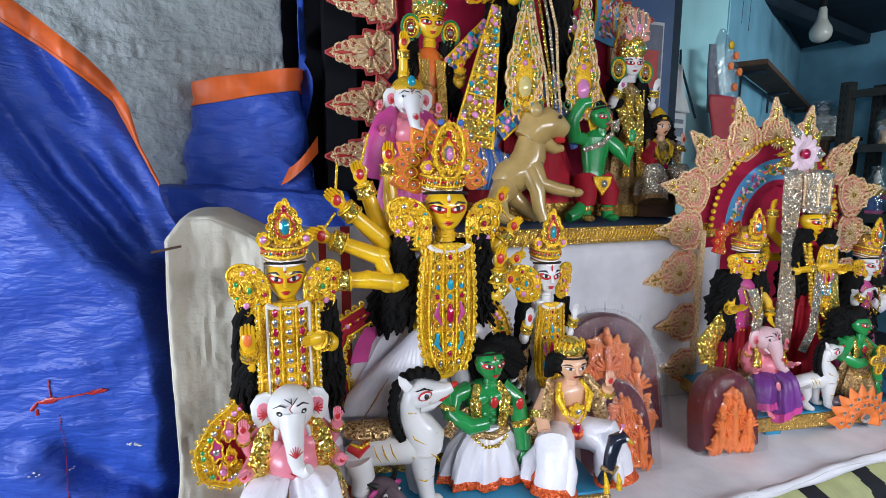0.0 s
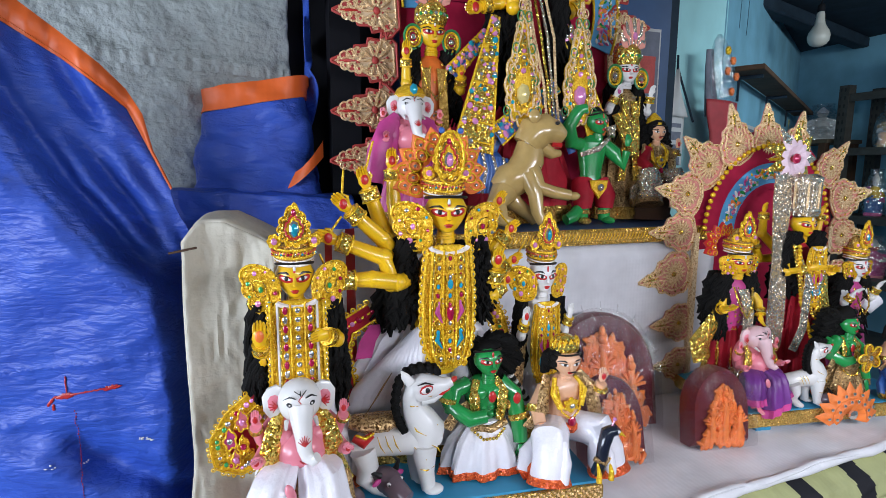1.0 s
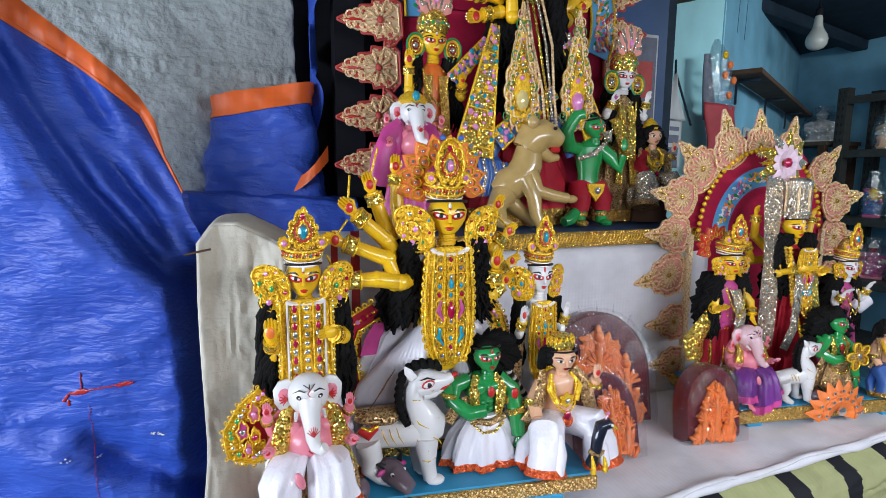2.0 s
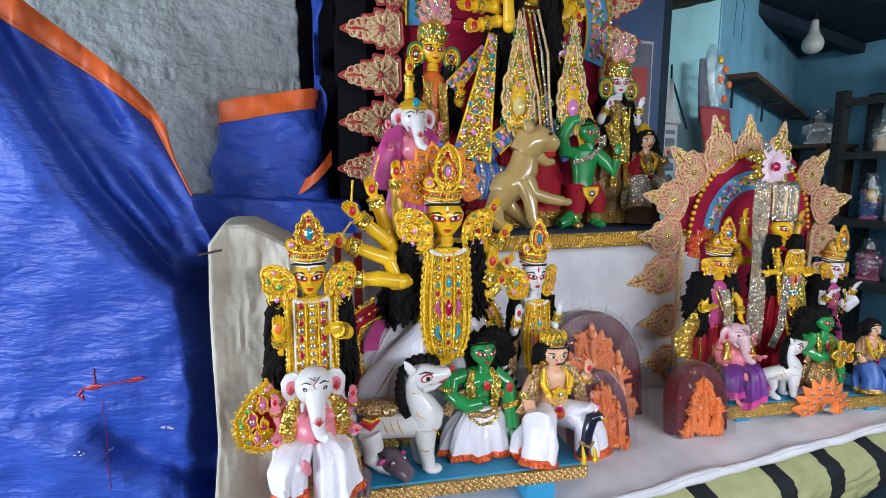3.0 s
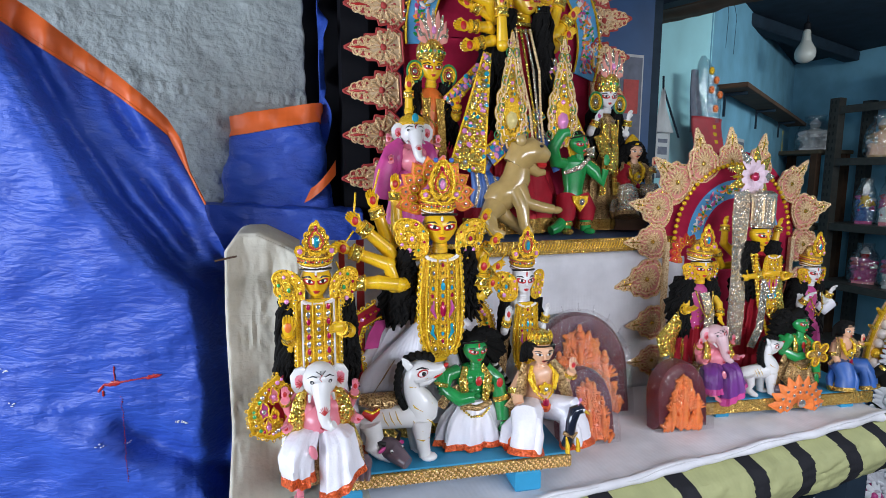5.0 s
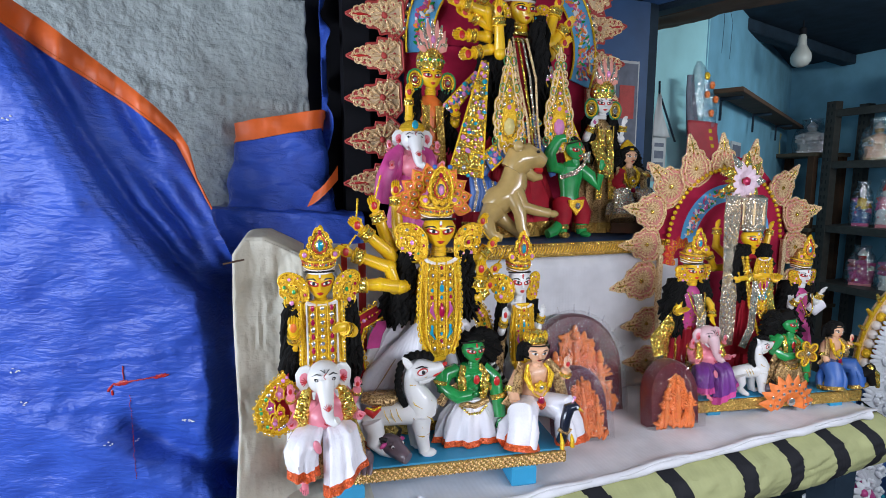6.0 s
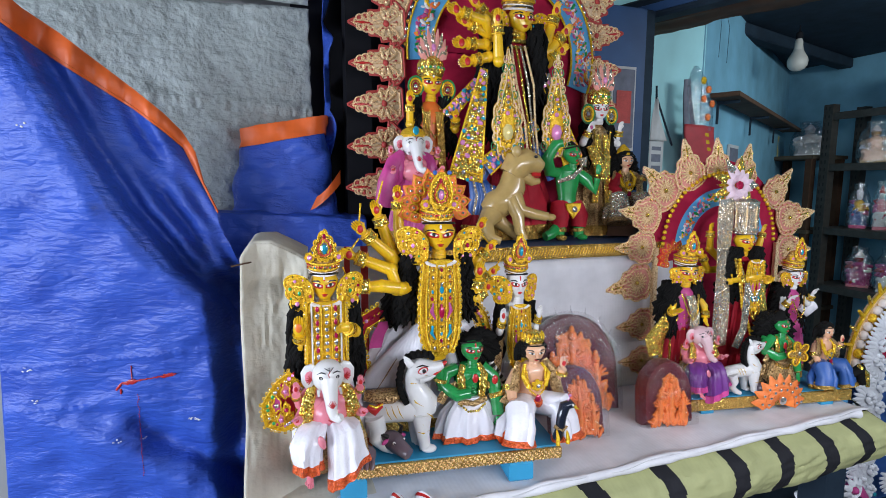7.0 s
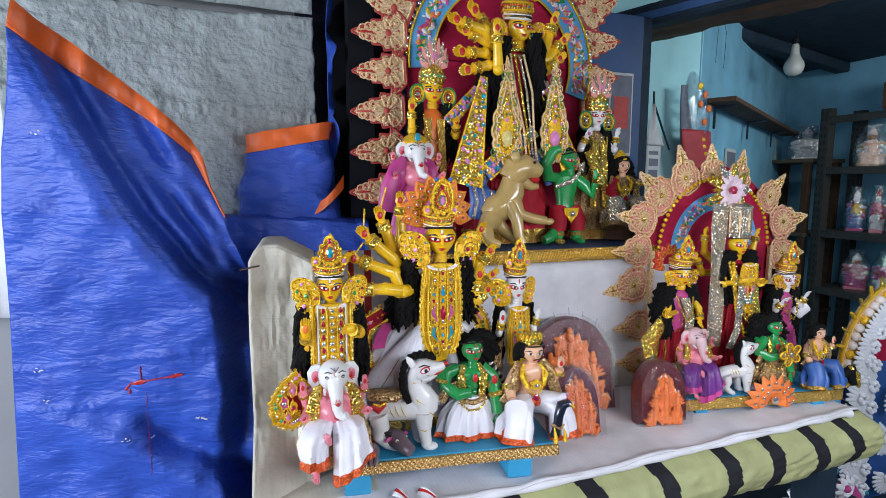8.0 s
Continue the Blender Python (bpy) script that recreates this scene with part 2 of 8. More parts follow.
# ---- mesh building ----
class Form:
    """Collects shaped solids, each with its own material, into one mesh."""

    def __init__(self):
        self.v, self.f, self.mi, self.mats = [], [], [], []
        self.m = Matrix.Identity(4)

    def _slot(self, m):
        if m not in self.mats:
            self.mats.append(m)
        return self.mats.index(m)

    def add(self, verts, faces, m):
        n, s = len(self.v), self._slot(m)
        self.v += [tuple(self.m @ Vector(p)) for p in verts]
        self.f += [tuple(n + i for i in f) for f in faces]
        self.mi += [s] * len(faces)

    def rings(self, rings, m, cap=True, closed=True):
        """Skin a row of rings of equal length."""
        k = len(rings[0])
        verts = [p for r in rings for p in r]
        faces = []
        span = k if closed else k - 1
        for i in range(len(rings) - 1):
            for j in range(span):
                faces.append((i * k + j, i * k + (j + 1) % k, (i + 1) * k + (j + 1) % k, (i + 1) * k + j))
        if cap and closed:
            faces += [tuple(range(k))[::-1], tuple((len(rings) - 1) * k + j for j in range(k))]
        self.add(verts, faces, m)

    def ball(self, c, r, m, rot=(0, 0, 0), n=12, k=8):
        if not hasattr(r, "__len__"):
            r = (r, r, r)
        e = Euler([radians(a) for a in rot]).to_matrix()
        c = Vector(c)
        rings = []
        for i in range(k + 1):
            a = math.pi * (0.04 + 0.92 * i / k) - math.pi / 2
            rings.append([c + e @ Vector((r[0] * math.cos(a) * math.cos(2 * math.pi * j / n), r[1] * math.cos(a) * math.sin(2 * math.pi * j / n), r[2] * math.sin(a))) for j in range(n)])
        self.rings(rings, m)

    def limb(self, pts, radii, m, n=8, flat=1.0):
        """A tube along points; radii a number or one per point; flat squashes it."""
        pts = [Vector(p) for p in pts]
        if not hasattr(radii, "__len__"):
            radii = [radii] * len(pts)
        rings, side = [], None
        for i, p in enumerate(pts):
            d = (pts[min(i + 1, len(pts) - 1)] - pts[max(i - 1, 0)]).normalized()
            if side is None:
                side = d.cross(Vector((0, 1, 0.01)))
            side = (side - d * side.dot(d)).normalized()
            other = d.cross(side)
            rings.append([p + (side * math.cos(2 * math.pi * j / n) + other * flat * math.sin(2 * math.pi * j / n)) * radii[i] for j in range(n)])
        self.rings(rings, m)

    def lathe(self, profile, m, c=(0, 0, 0), n=16, squash=1.0, wave=0.0, count=8, rot=(0, 0, 0)):
        """Turn a profile of (radius, height); wave ripples the radius like folds."""
        e = Euler([radians(a) for a in rot]).to_matrix()
        c = Vector(c)
        rings = []
        for r, z in profile:
            ring = []
            for j in range(n):
                a = 2 * math.pi * j / n
                q = r * (1 + wave * (math.sin(count * a + 30 * z) + 0.45 * math.sin((2 * count + 3) * a + 1.3 - 40 * z)) * min(1, r * 40))
                ring.append(c + e @ Vector((q * math.cos(a), q * squash * math.sin(a), z)))
            rings.append(ring)
        self.rings(rings, m)

    def plate(self, outline, y, thick, m, bend=0.0, inset=0.94):
        """A flat piece in the xz plane, front towards -y, with a softened rim; bend wraps it backwards at its sides."""
        cx = sum(p[0] for p in outline) / len(outline)
        cz = sum(p[1] for p in outline) / len(outline)
        def lay(s, yy):
            return [(cx + (x - cx) * s, yy + bend * (x - cx) ** 2, cz + (z - cz) * s) for x, z in outline]
        rings = [lay(1, y + thick), lay(1, y + thick * 0.3), lay(inset, y)]
        if bend:
            rings.append(lay(inset * 0.5, y))
        self.rings(rings, m)

    def bar(self, a, b, m, rot=0.0):
        """A box from corner a to corner b with slightly eased edges."""
        (x0, y0, z0), (x1, y1, z1) = a, b
        e = min(abs(x1 - x0), abs(y1 - y0), abs(z1 - z0)) * 0.12
        rings = []
        for z, i in ((z0, e), (z0 + e, 0), (z1 - e, 0), (z1, e)):
            rings.append([(x0 + i, y0 + i, z), (x1 - i, y0 + i, z), (x1 - i, y1 - i, z), (x0 + i, y1 - i, z)])
        self.rings(rings, m)

    def gem(self, c, r, m, n=7, tall=1.0):
        """A faceted stone set with its face towards -y."""
        x, y, z = c
        rings = [[(x + r * q * math.cos(2 * math.pi * j / n), y - h, z + r * tall * q * math.sin(2 * math.pi * j / n)) for j in range(n)] for q, h in ((1, -r * 0.2), (0.95, r * 0.25), (0.5, r * 0.6))]
        self.rings(rings, m)

    def cord(self, pts, r, m, closed=False, n=5):
        pts = list(pts)
        if closed:
            pts = pts + [pts[0], pts[1]]
        self.limb(pts, r, m, n)

    def sheet(self, fn, nu, nv, m, pick=None):
        """A grid surface from fn(u, v), u and v in 0..1; pick(u, v) may choose another material."""
        verts = [fn(i / nu, j / nv) for j in range(nv + 1) for i in range(nu + 1)]
        if pick is None:
            faces = [(j * (nu + 1) + i, j * (nu + 1) + i + 1, (j + 1) * (nu + 1) + i + 1, (j + 1) * (nu + 1) + i) for j in range(nv) for i in range(nu)]
            self.add(verts, faces, m)
            return
        groups = {}
        for j in range(nv):
            for i in range(nu):
                mm = pick((i + 0.5) / nu, (j + 0.5) / nv) or m
                groups.setdefault(mm, []).append((j * (nu + 1) + i, j * (nu + 1) + i + 1, (j + 1) * (nu + 1) + i + 1, (j + 1) * (nu + 1) + i))
        n = len(self.v)
        self.v += [tuple(self.m @ Vector(p)) for p in verts]
        for mm, faces in groups.items():
            self.f += [tuple(n + q for q in f) for f in faces]
            self.mi += [self._slot(mm)] * len(faces)

    def mesh(self, name, smooth=True):
        me = bpy.data.meshes.new(name)
        me.from_pydata(self.v, [], self.f)
        for m in self.mats:
            me.materials.append(m)
        me.polygons.foreach_set("material_index", self.mi)
        me.update()
        bm = bmesh.new()
        bm.from_mesh(me)
        bmesh.ops.recalc_face_normals(bm, faces=bm.faces)
        bm.to_mesh(me)
        bm.free()
        if smooth:
            me.shade_smooth()
            me.set_sharp_from_angle(angle=radians(42))
        return me


def thing(name, form, m=None, label="", category="", group="", kind="", thick=0.0):
    ob = new(name, form.mesh(name))
    if m is not None:
        ob.matrix_world = m
    if thick:
        s = ob.modifiers.new("thickness", "SOLIDIFY")
        s.thickness, s.offset = thick, 0
    return tagged(ob, label, category, group, kind)


def empty(name, m, label, category, group="", kind=""):
    ob = new(name)
    ob.matrix_world = m
    return tagged(ob, label, category, group, kind)


def part(name, form, parent, label="", m=None):
    ob = new(name, form if isinstance(form, bpy.types.Mesh) else form.mesh(name))
    ob.parent = parent
    if m is not None:
        ob.matrix_basis = m
    if label:
        ob["label"] = label
    return ob


def n3(x, y, z, s=1.0):
    return noise.noise(Vector((x * s, y * s, z * s)))

# ---- the place ----
def box(name, a, b, m, kind="structure", label="", category="", rot=None):
    f = Form()
    f.bar(a, b, m)
    return thing(name, f, rot, label, category, kind=kind)


box("floor", (-3.0, -3.0, -0.12), (5.0, 4.0, 0.0), floor_mat, label="worn grey cement shop floor", category="floor")
box("ceiling", (-0.6, -3.0, 2.55), (5.0, 4.0, 2.67), wall_plain, label="plain plastered shop ceiling", category="ceiling")
box("wall_south", (-3.0, -3.1, 0.0), (5.0, -3.0, 2.55), wall_plain, label="plain plaster wall opposite the display", category="wall")
box("wall_north", (-1.2, 0.96, 0.0), (0.6, 1.06, 2.55), wall_plain, label="plain plaster wall behind the grey sheet", category="wall")


def upright(name, p, q, z0, z1, thick, m, label):
    """A wall from p to q in plan."""
    d = Vector((q[0] - p[0], q[1] - p[1], 0))
    f = Form()
    f.bar((0, 0, z0), (d.length, thick, z1), m)
    return thing(name, f, pose(p[0], p[1], 0, 0, 0, math.degrees(math.atan2(d.y, d.x))), label, "wall", kind="structure")


upright("wall_cyan_return", (0.80, 1.02), (1.215, 1.14), 0, 2.55, 0.08, wall_cyan_lit, "cyan limewashed wall coloured lighter as its lit face, with faint green stains")
upright("wall_back", (1.205, 1.135), (2.70, 2.06), 0, 2.55, 0.08, wall_blue, "blue limewashed back wall with cracks")
upright("wall_east", (2.66, 2.10), (2.62, -3.0), 0, 2.55, 0.08, wall_blue, "blue limewashed side wall behind the racks")

# low loft over the back room: boards and a beam
f = Form()
f.bar((1.22, 0.93, 1.71), (2.64, 2.1, 1.74), dark_wood)
thing("loft_boards", f, None, "dark blue painted loft boards over the back room", "ceiling", kind="structure")
f = Form()
f.bar((0, -0.03, 0), (1.4, 0.03, 0.045), dark_wood)
thing("loft_beam", f, pose(2.62, 1.72, 1.665, 0, 0, 196), "dark timber beam under the loft", "beam", kind="structure")

# lintel beam and the rusty plank above the opening
f = Form()
f.bar((0, 0, 0), (1.3, 0.05, 0.05), dark_wood)
f.bar((0.04, -0.004, 0.012), (1.3, -0.0005, 0.030), door_blue)
thing("lintel_beam", f, pose(0.785, 1.03, 1.505, 0, 0, -69), "dark blue timber beam over the opening", "beam", kind="structure")
f = Form()
f.sheet(lambda u, v: (1.2 * u + 0.03 * n3(0, v * 9, 3) * (u < 0.02), 0.052 + (0.11 + 0.035 * n3(u * 9, 4, 0)) * v + 0.012 * n3(u * 40, v * 2, 0) * v, 0.006 * n3(u * 6, v * 3, 4)), 90, 12, rust_wood)
thing("canopy_plank", f, pose(0.795, 0.985, 1.512, 0, 0, -69), "rust brown plank with a ragged edge", "plank", kind="structure", thick=0.012)
f = Form()
f.bar((0.788, 0.90, 0.0), (0.832, 0.98, 1.52), dark_wood)
thing("door_jamb", f, None, "dark blue timber door jamb", "jamb", kind="structure")

# blue board behind the large statue group
f = Form()
f.bar((0.52, 0.86, 0.3), (0.777, 0.88, 1.505), door_blue)
f.bar((0.10, 0.90, 0.3), (0.54, 0.92, 1.9), door_blue)
thing("blue_board", f, None, "dark blue painted wooden board standing upright", "board", kind="structure")
f = Form()
f.bar((0.02, 0.89, 0.3), (0.20, 0.895, 1.9), black_cloth)
f.bar((0.105, 0.80, 0.3), (0.150, 0.84, 1.9), black_cloth)
thing("dark_frame", f, None, "black timber frame in shadow", "frame", kind="structure")
f = Form()
f.sheet(lambda u, v: (0.072 + (0.004 + 0.011 * abs(math.sin(v * 31 + 2 * n3(0, v * 7, 4)))) * u + 0.005 * n3(0, v * 12, 1), 0.838 + 0.05 * math.sin(v * 40 + 3 * n3(0, v * 8, 2)) * u, 0.98 + 0.9 * v), 6, 160, tarp_blue)
thing("blue_strip", f, None, "narrow blue plastic strip tied along a post", "plastic strip", thick=0.001)

# grey plastic sheet on the wall
def grey(u, v):
    x, z = -0.43 + 0.48 * u, 0.55 + 0.88 * v
    ragged = 0.006 * n3(0, z * 30, 3) * (u > 0.97)
    tape = 0.004 if abs(z - 1.262 + 0.05 * (x + 0.1)) < 0.011 else 0
    return (x + ragged, 0.862 - 0.022 * n3(x * 4, z * 4, 7) - 0.010 * abs(n3(x * 9 + z * 6, z * 8 - x * 4, 2)) - 0.0045 * abs(n3(x * 34, z * 42, 5)) - tape, z)


f = Form()
f.sheet(grey, 150, 150, sack_grey)
grey_ob = thing("grey_sheet", f, None, "crinkled grey plastic sheet hung over the wall", "plastic sheet", thick=0.0015)
f = Form()
f.sheet(lambda u, v: (-0.36 + 0.40 * u, grey((0.07 + 0.40 * u) / 0.48, (1.266 - 0.055 * (u * 0.4 - 0.26) - 0.55) / 0.88)[1] - 0.003 + 0.0016 * math.sin(u * 130 + 4 * n3(u * 20, 0, 0)) * (0.4 + 0.6 * abs(n3(u * 14, 2, 0))), 1.266 - 0.055 * (u * 0.4 - 0.26) - 0.018 * v + 0.0015 * n3(u * 25, v, 6)), 240, 6, sack_grey)
part("seam_band", f, grey_ob, "puckered seam band")
f = Form()
f.sheet(lambda u, v: (-0.43 + 0.48 * u, 0.868 - 0.012 * n3(u * 4, v * 2, 5), 1.455 - 0.015 * u + 0.5 * v), 60, 30, sack_grey)
thing("grey_sheet_upper", f, None, "upper grey plastic sheet above a dark gap", "plastic sheet", thick=0.0015)

# ---- blue tarpaulin ----
def lerp_row(x, rows):
    for (a, p), (b, q) in zip(rows, rows[1:]):
        if x <= b:
            k = max(0.0, min(1.0, (x - a) / (b - a)))
            return p + (q - p) * k
    return rows[-1][1]


# the hem's lower and upper edge, the big fold that runs down from its upper end, and the sheet's two sides
HEM_LOW = [(-0.3386, 1.3258), (-0.3087, 1.3021), (-0.2721, 1.2744), (-0.2341, 1.2489), (-0.1939, 1.2216), (-0.1607, 1.1943), (-0.1391, 1.1740), (-0.1190, 1.1284), (-0.100, 1.0850)]
HEM_HIGH = [(-0.3307, 1.3580), (-0.3062, 1.3347), (-0.2696, 1.3089), (-0.2322, 1.2779), (-0.1924, 1.2455), (-0.1595, 1.2165), (-0.1383, 1.1930), (-0.1235, 1.1660), (-0.1155, 1.1270), (-0.0985, 1.0860)]
RIDGE = [(0.70, 0.06), (0.917, -0.0872), (0.954, -0.1131), (1.008, -0.1727), (1.091, -0.2317), (1.1725, -0.2714), (1.249, -0.3087), (1.315, -0.3386), (1.40, -0.37)]
SIDE_L = [(0.10, -0.395), (0.71, -0.3733), (0.961, -0.3636), (1.093, -0.3615), (1.213, -0.3519), (1.326, -0.3386)]
SIDE_R = [(0.10, -0.055), (0.69, -0.058), (0.95, -0.050), (1.043, -0.062), (1.086, -0.098)]
HANG = Vector((-0.042, -0.173, 1.132))


def soft(t):
    t = max(0.0, min(1.0, t))
    return t * t * (3 - 2 * t)


def tarp_depth(x, z):
    """How far the sheet lies behind its mean plane: a flat lit panel, one big fold, and gathers beyond it."""
    r = lerp_row(z, RIDGE)
    d = (x - r) * 0.82
    w = n3(x * 6, 0, z * 6)
    valley = 0.066 * soft((d + 0.004) / 0.050)
    gather = soft(d / 0.02) * (0.020 * math.exp(-((d - 0.050 - 0.006 * w) / 0.013) ** 2) + 0.014 * math.exp(-((d - 0.088 - 0.008 * w) / 0.010) ** 2) + 0.006 * math.sin(d * 210 + 3 * w))
    panel = 0.36 * max(0.0, -d) * (0.6 + 0.4 * soft(-d / 0.05)) + 0.010 * n3(x * 5, 0, z * 4) + 0.004 * n3(x * 16, 3, z * 22) + 0.005 * math.exp(-(d / 0.012) ** 2)
    panel += 0.0022 * soft((-d) / 0.03) * math.sin((x * 0.9 - z * 0.45) * 70 + 2.5 * n3(x * 4, 5, z * 4))
    crease = -0.0035 * math.exp(-((z - 1.094 + 0.04 * (x + 0.3)) / 0.0042) ** 2) * soft(-d / 0.02) - 0.0030 * math.exp(-((z - 0.893 - 0.02 * x) / 0.0025) ** 2) - 0.003 * math.exp(-((z - 0.812 + 0.05 * x) / 0.003) ** 2)
    k = (x + 0.20) * 0.62 + (z - 0.775) * 0.78
    low = soft((0.86 - z) / 0.08) * (0.026 * math.exp(-((k - 0.01) / 0.020) ** 2) * soft((x + 0.25) / 0.05) - 0.020 * math.exp(-((k + 0.045) / 0.026) ** 2) + 0.012 * n3(x * 8, 1, z * 7))
    turn = 0.055 * soft((x + 0.125 + 0.012 * n3(0, 4, z * 9)) / 0.045) * soft((1.02 - z) / 0.05)
    rumple = 0.0030 * n3(x * 30, 1, z * 44) + 0.006 * soft((0.92 - z) / 0.10) * abs(n3(x * 17 + z * 9, 2, z * 21 - x * 6)) + 0.0035 * soft((x + 0.22) / 0.08) * soft((0.96 - z) / 0.05) * abs(n3(x * 38, 7, z * 26))
    return valley - gather + panel + crease + low + turn + rumple


def tarp_place(x, z, depth):
    q = Vector((x, 0.64, z))
    return HANG + (q - HANG) * (1 + depth / 0.813)


def tarp_point(u, v, lift=0.0):
    xt = -0.3386 + 0.2386 * u
    top = lerp_row(xt, HEM_LOW)
    z = top + (0.12 - top) * v
    w = min(1.0, v * 8)
    x = xt + (lerp_row(z, SIDE_L) + 0.3386) * (1 - u) * w + (lerp_row(z, SIDE_R) + 0.100) * u * w
    return tuple(tarp_place(x, z, tarp_depth(x, z) - lift))


f = Form()
f.sheet(tarp_point, 170, 300, tarp_blue)
tarp = thing("blue_tarpaulin", f, None, "creased blue plastic tarpaulin with orange hem hanging beside the table", "tarpaulin", thick=0.0012)


def hem_point(u, v):
    xt = -0.3386 + 0.2386 * u
    low, x2 = lerp_row(xt, HEM_LOW), -0.3307 + 0.2322 * u
    high = lerp_row(x2, HEM_HIGH)
    return tuple(tarp_place(xt + (x2 - xt) * v, low - 0.002 + (high - low + 0.002) * v, tarp_depth(xt, low) - 0.004 - 0.003 * math.sin(3 * v) + 0.002 * n3(u * 30, v, 2)))


f = Form()
f.sheet(hem_point, 110, 6, tarp_orange)
part("hem", f, tarp, "orange hem band")
f = Form()
f.cord([tuple(Vector(hem_point(i / 80, 0.12)) + Vector((0, -0.0012, 0))) for i in range(81)], 0.0005, paint_orange, n=5)
part("hem_seam", f, tarp, "stitched seam along the hem")
def tarp_spot(x, z, lift=0.002):
    return tarp_place(x, z, tarp_depth(x, z) - lift)


# red paint: a dragged smear with a blot at each end, and a run of drips below it
f = Form()
for q in range(70):
    t = q / 69
    x, z = -0.232 + 0.066 * t, 0.853 + 0.006 * t + 0.0015 * n3(q * 0.35, 0, 0)
    r = 0.0012 + 0.0042 * math.exp(-((t - 0.16) / 0.10) ** 2) + 0.0026 * math.exp(-((t - 0.86) / 0.09) ** 2)
    f.ball(tarp_spot(x, z + 0.0022 * n3(q * 1.9, 2, 0) * (r > 0.002)), (0.0022, 0.0008, r * (0.6 + 0.6 * abs(n3(q * 1.7, 3, 0)))), paint_red, n=7, k=4)
for q in range(9):
    f.ball(tarp_spot(-0.234 - 0.0012 * q * (q < 5), 0.851 - 0.0014 * q), (0.0016, 0.0008, 0.0022), paint_red, n=7, k=4)
    f.ball(tarp_spot(-0.2195 + 0.0006 * n3(q * 3.1, 0, 0), 0.858 + 0.0022 * q), (0.0009, 0.0008, 0.0018), paint_red, n=7, k=4)
for q in range(34):
    f.ball(tarp_spot(-0.214 + 0.0022 * n3(q * 0.4, 1, 0), 0.835 - 0.0036 * q, 0.0016), (0.0005 + 0.0006 * abs(n3(q * 2.3, 5, 0)), 0.0008, 0.0012 + 0.0022 * abs(n3(q * 2.1, 0, 1))), paint_red, n=6, k=4)
part("paint_splash", f, tarp, "red paint marks")
f = Form()
rnd = random.Random(12)
for x, z, n in ((-0.148, 0.791, 9), (-0.137, 0.788, 6), (-0.243, 0.771, 4), (-0.338, 0.885, 6), (-0.335, 0.840, 4), (-0.318, 1.196, 3), (-0.208, 0.772, 3)):
    for q in range(n):
        f.ball(tarp_spot(x + 0.010 * (rnd.random() - 0.5), z + 0.005 * (rnd.random() - 0.5), 0.0016), (0.0008 + 0.0013 * rnd.random(), 0.0006, 0.0006 + 0.0007 * rnd.random()), skin_white, (0, 40 * rnd.random(), 0), 6, 4)
part("white_flecks", f, tarp, "worn white flecks")

# ledge covered with the tarpaulin and the bundle on it
def ledge(u, v):
    x = -0.125 + 0.255 * u
    s = v * 0.32
    y = 0.93 - s if s < 0.17 else 0.76
    z = 1.078 if s < 0.17 else 1.078 - (s - 0.17)
    k = math.exp(-((s - 0.17) / 0.012) ** 2)
    return (x, y - 0.014 * n3(x * 16, z * 9, 3) - 0.008 * abs(n3(x * 30 + z * 12, z * 22, 6)) + 0.02 * max(0.0, s - 0.17) + 0.004 * k, z - 0.012 * u - 0.004 * k + 0.008 * n3(x * 12, s * 9, 5) + 0.003 * n3(x * 34, s * 30, 8))


f = Form()
f.sheet(ledge, 110, 110, tarp_blue)
thing("covered_ledge", f, None, "ledge wrapped in blue tarpaulin", "ledge", thick=0.0012)


def bundle_ring(z, k):
    w, d, cx = 0.087 - 0.023 * k, 0.045, -0.006 + 0.006 * k
    ring = []
    for j in range(96):
        a = 2 * math.pi * j / 96
        c, s = math.cos(a), math.sin(a)
        q = (abs(c) ** 5 + abs(s) ** 5) ** -0.2
        x, y = cx + w * q * c, 0.825 + d * q * s
        r = 0.010 * n3(x * 18, y * 18, z * 14) + 0.006 * abs(n3(x * 40, y * 40, z * 45)) + 0.003 * math.sin(z * 90 + x * 70)
        ring.append((x + r * c, y + r * s, z + (0.014 * (x - cx) / w if k > 0.6 else 0)))
    return ring


f = Form()
f.rings([bundle_ring(1.066 + 0.148 * i / 48, i / 48) for i in range(49)], tarp_blue)
bundle = thing("folded_tarpaulin", f, None, "folded blue tarpaulin with orange hem on the ledge", "tarpaulin")
f = Form()
f.rings([[(0.000 + x * 1.045, 0.825 + (y - 0.825) * 1.07, z) for x, y, z in bundle_ring(1.196 + 0.030 * i / 3, 0.92)] for i in range(4)], tarp_orange)
part("hem", f, bundle, "orange hem band")
f = Form()
f.sheet(lambda u, v: (0.036 + 0.052 * u + 0.012 * v * (1 - u), 0.776 - 0.01 * math.sin(3 * u) - 0.002, 1.078 + 0.045 * u ** 1.3 + 0.024 * v), 12, 4, tarp_orange)
part("hem_flap", f, bundle, "turned-out orange hem")

# ---- table ----
TABLE = 0.79
table = empty("display_table", pose(0.37, 0.45, 0), "wooden display table under white cloth", "table")
f = Form()
f.bar((-0.42, -0.098, TABLE - 0.055), (0.450, 0.22, TABLE - 0.006), shelf_wood)
part("tabletop", f, table)
for x in (-0.39, 0.37):
    for y in (-0.08, 0.18):
        f = Form()
        f.bar((x - 0.02, y - 0.02, 0), (x + 0.02, y + 0.02, TABLE - 0.055), dark_wood)
        part("leg", f, table)


def edge_y(x):
    return 0.322 + 0.05 * max(0, x - 0.25)


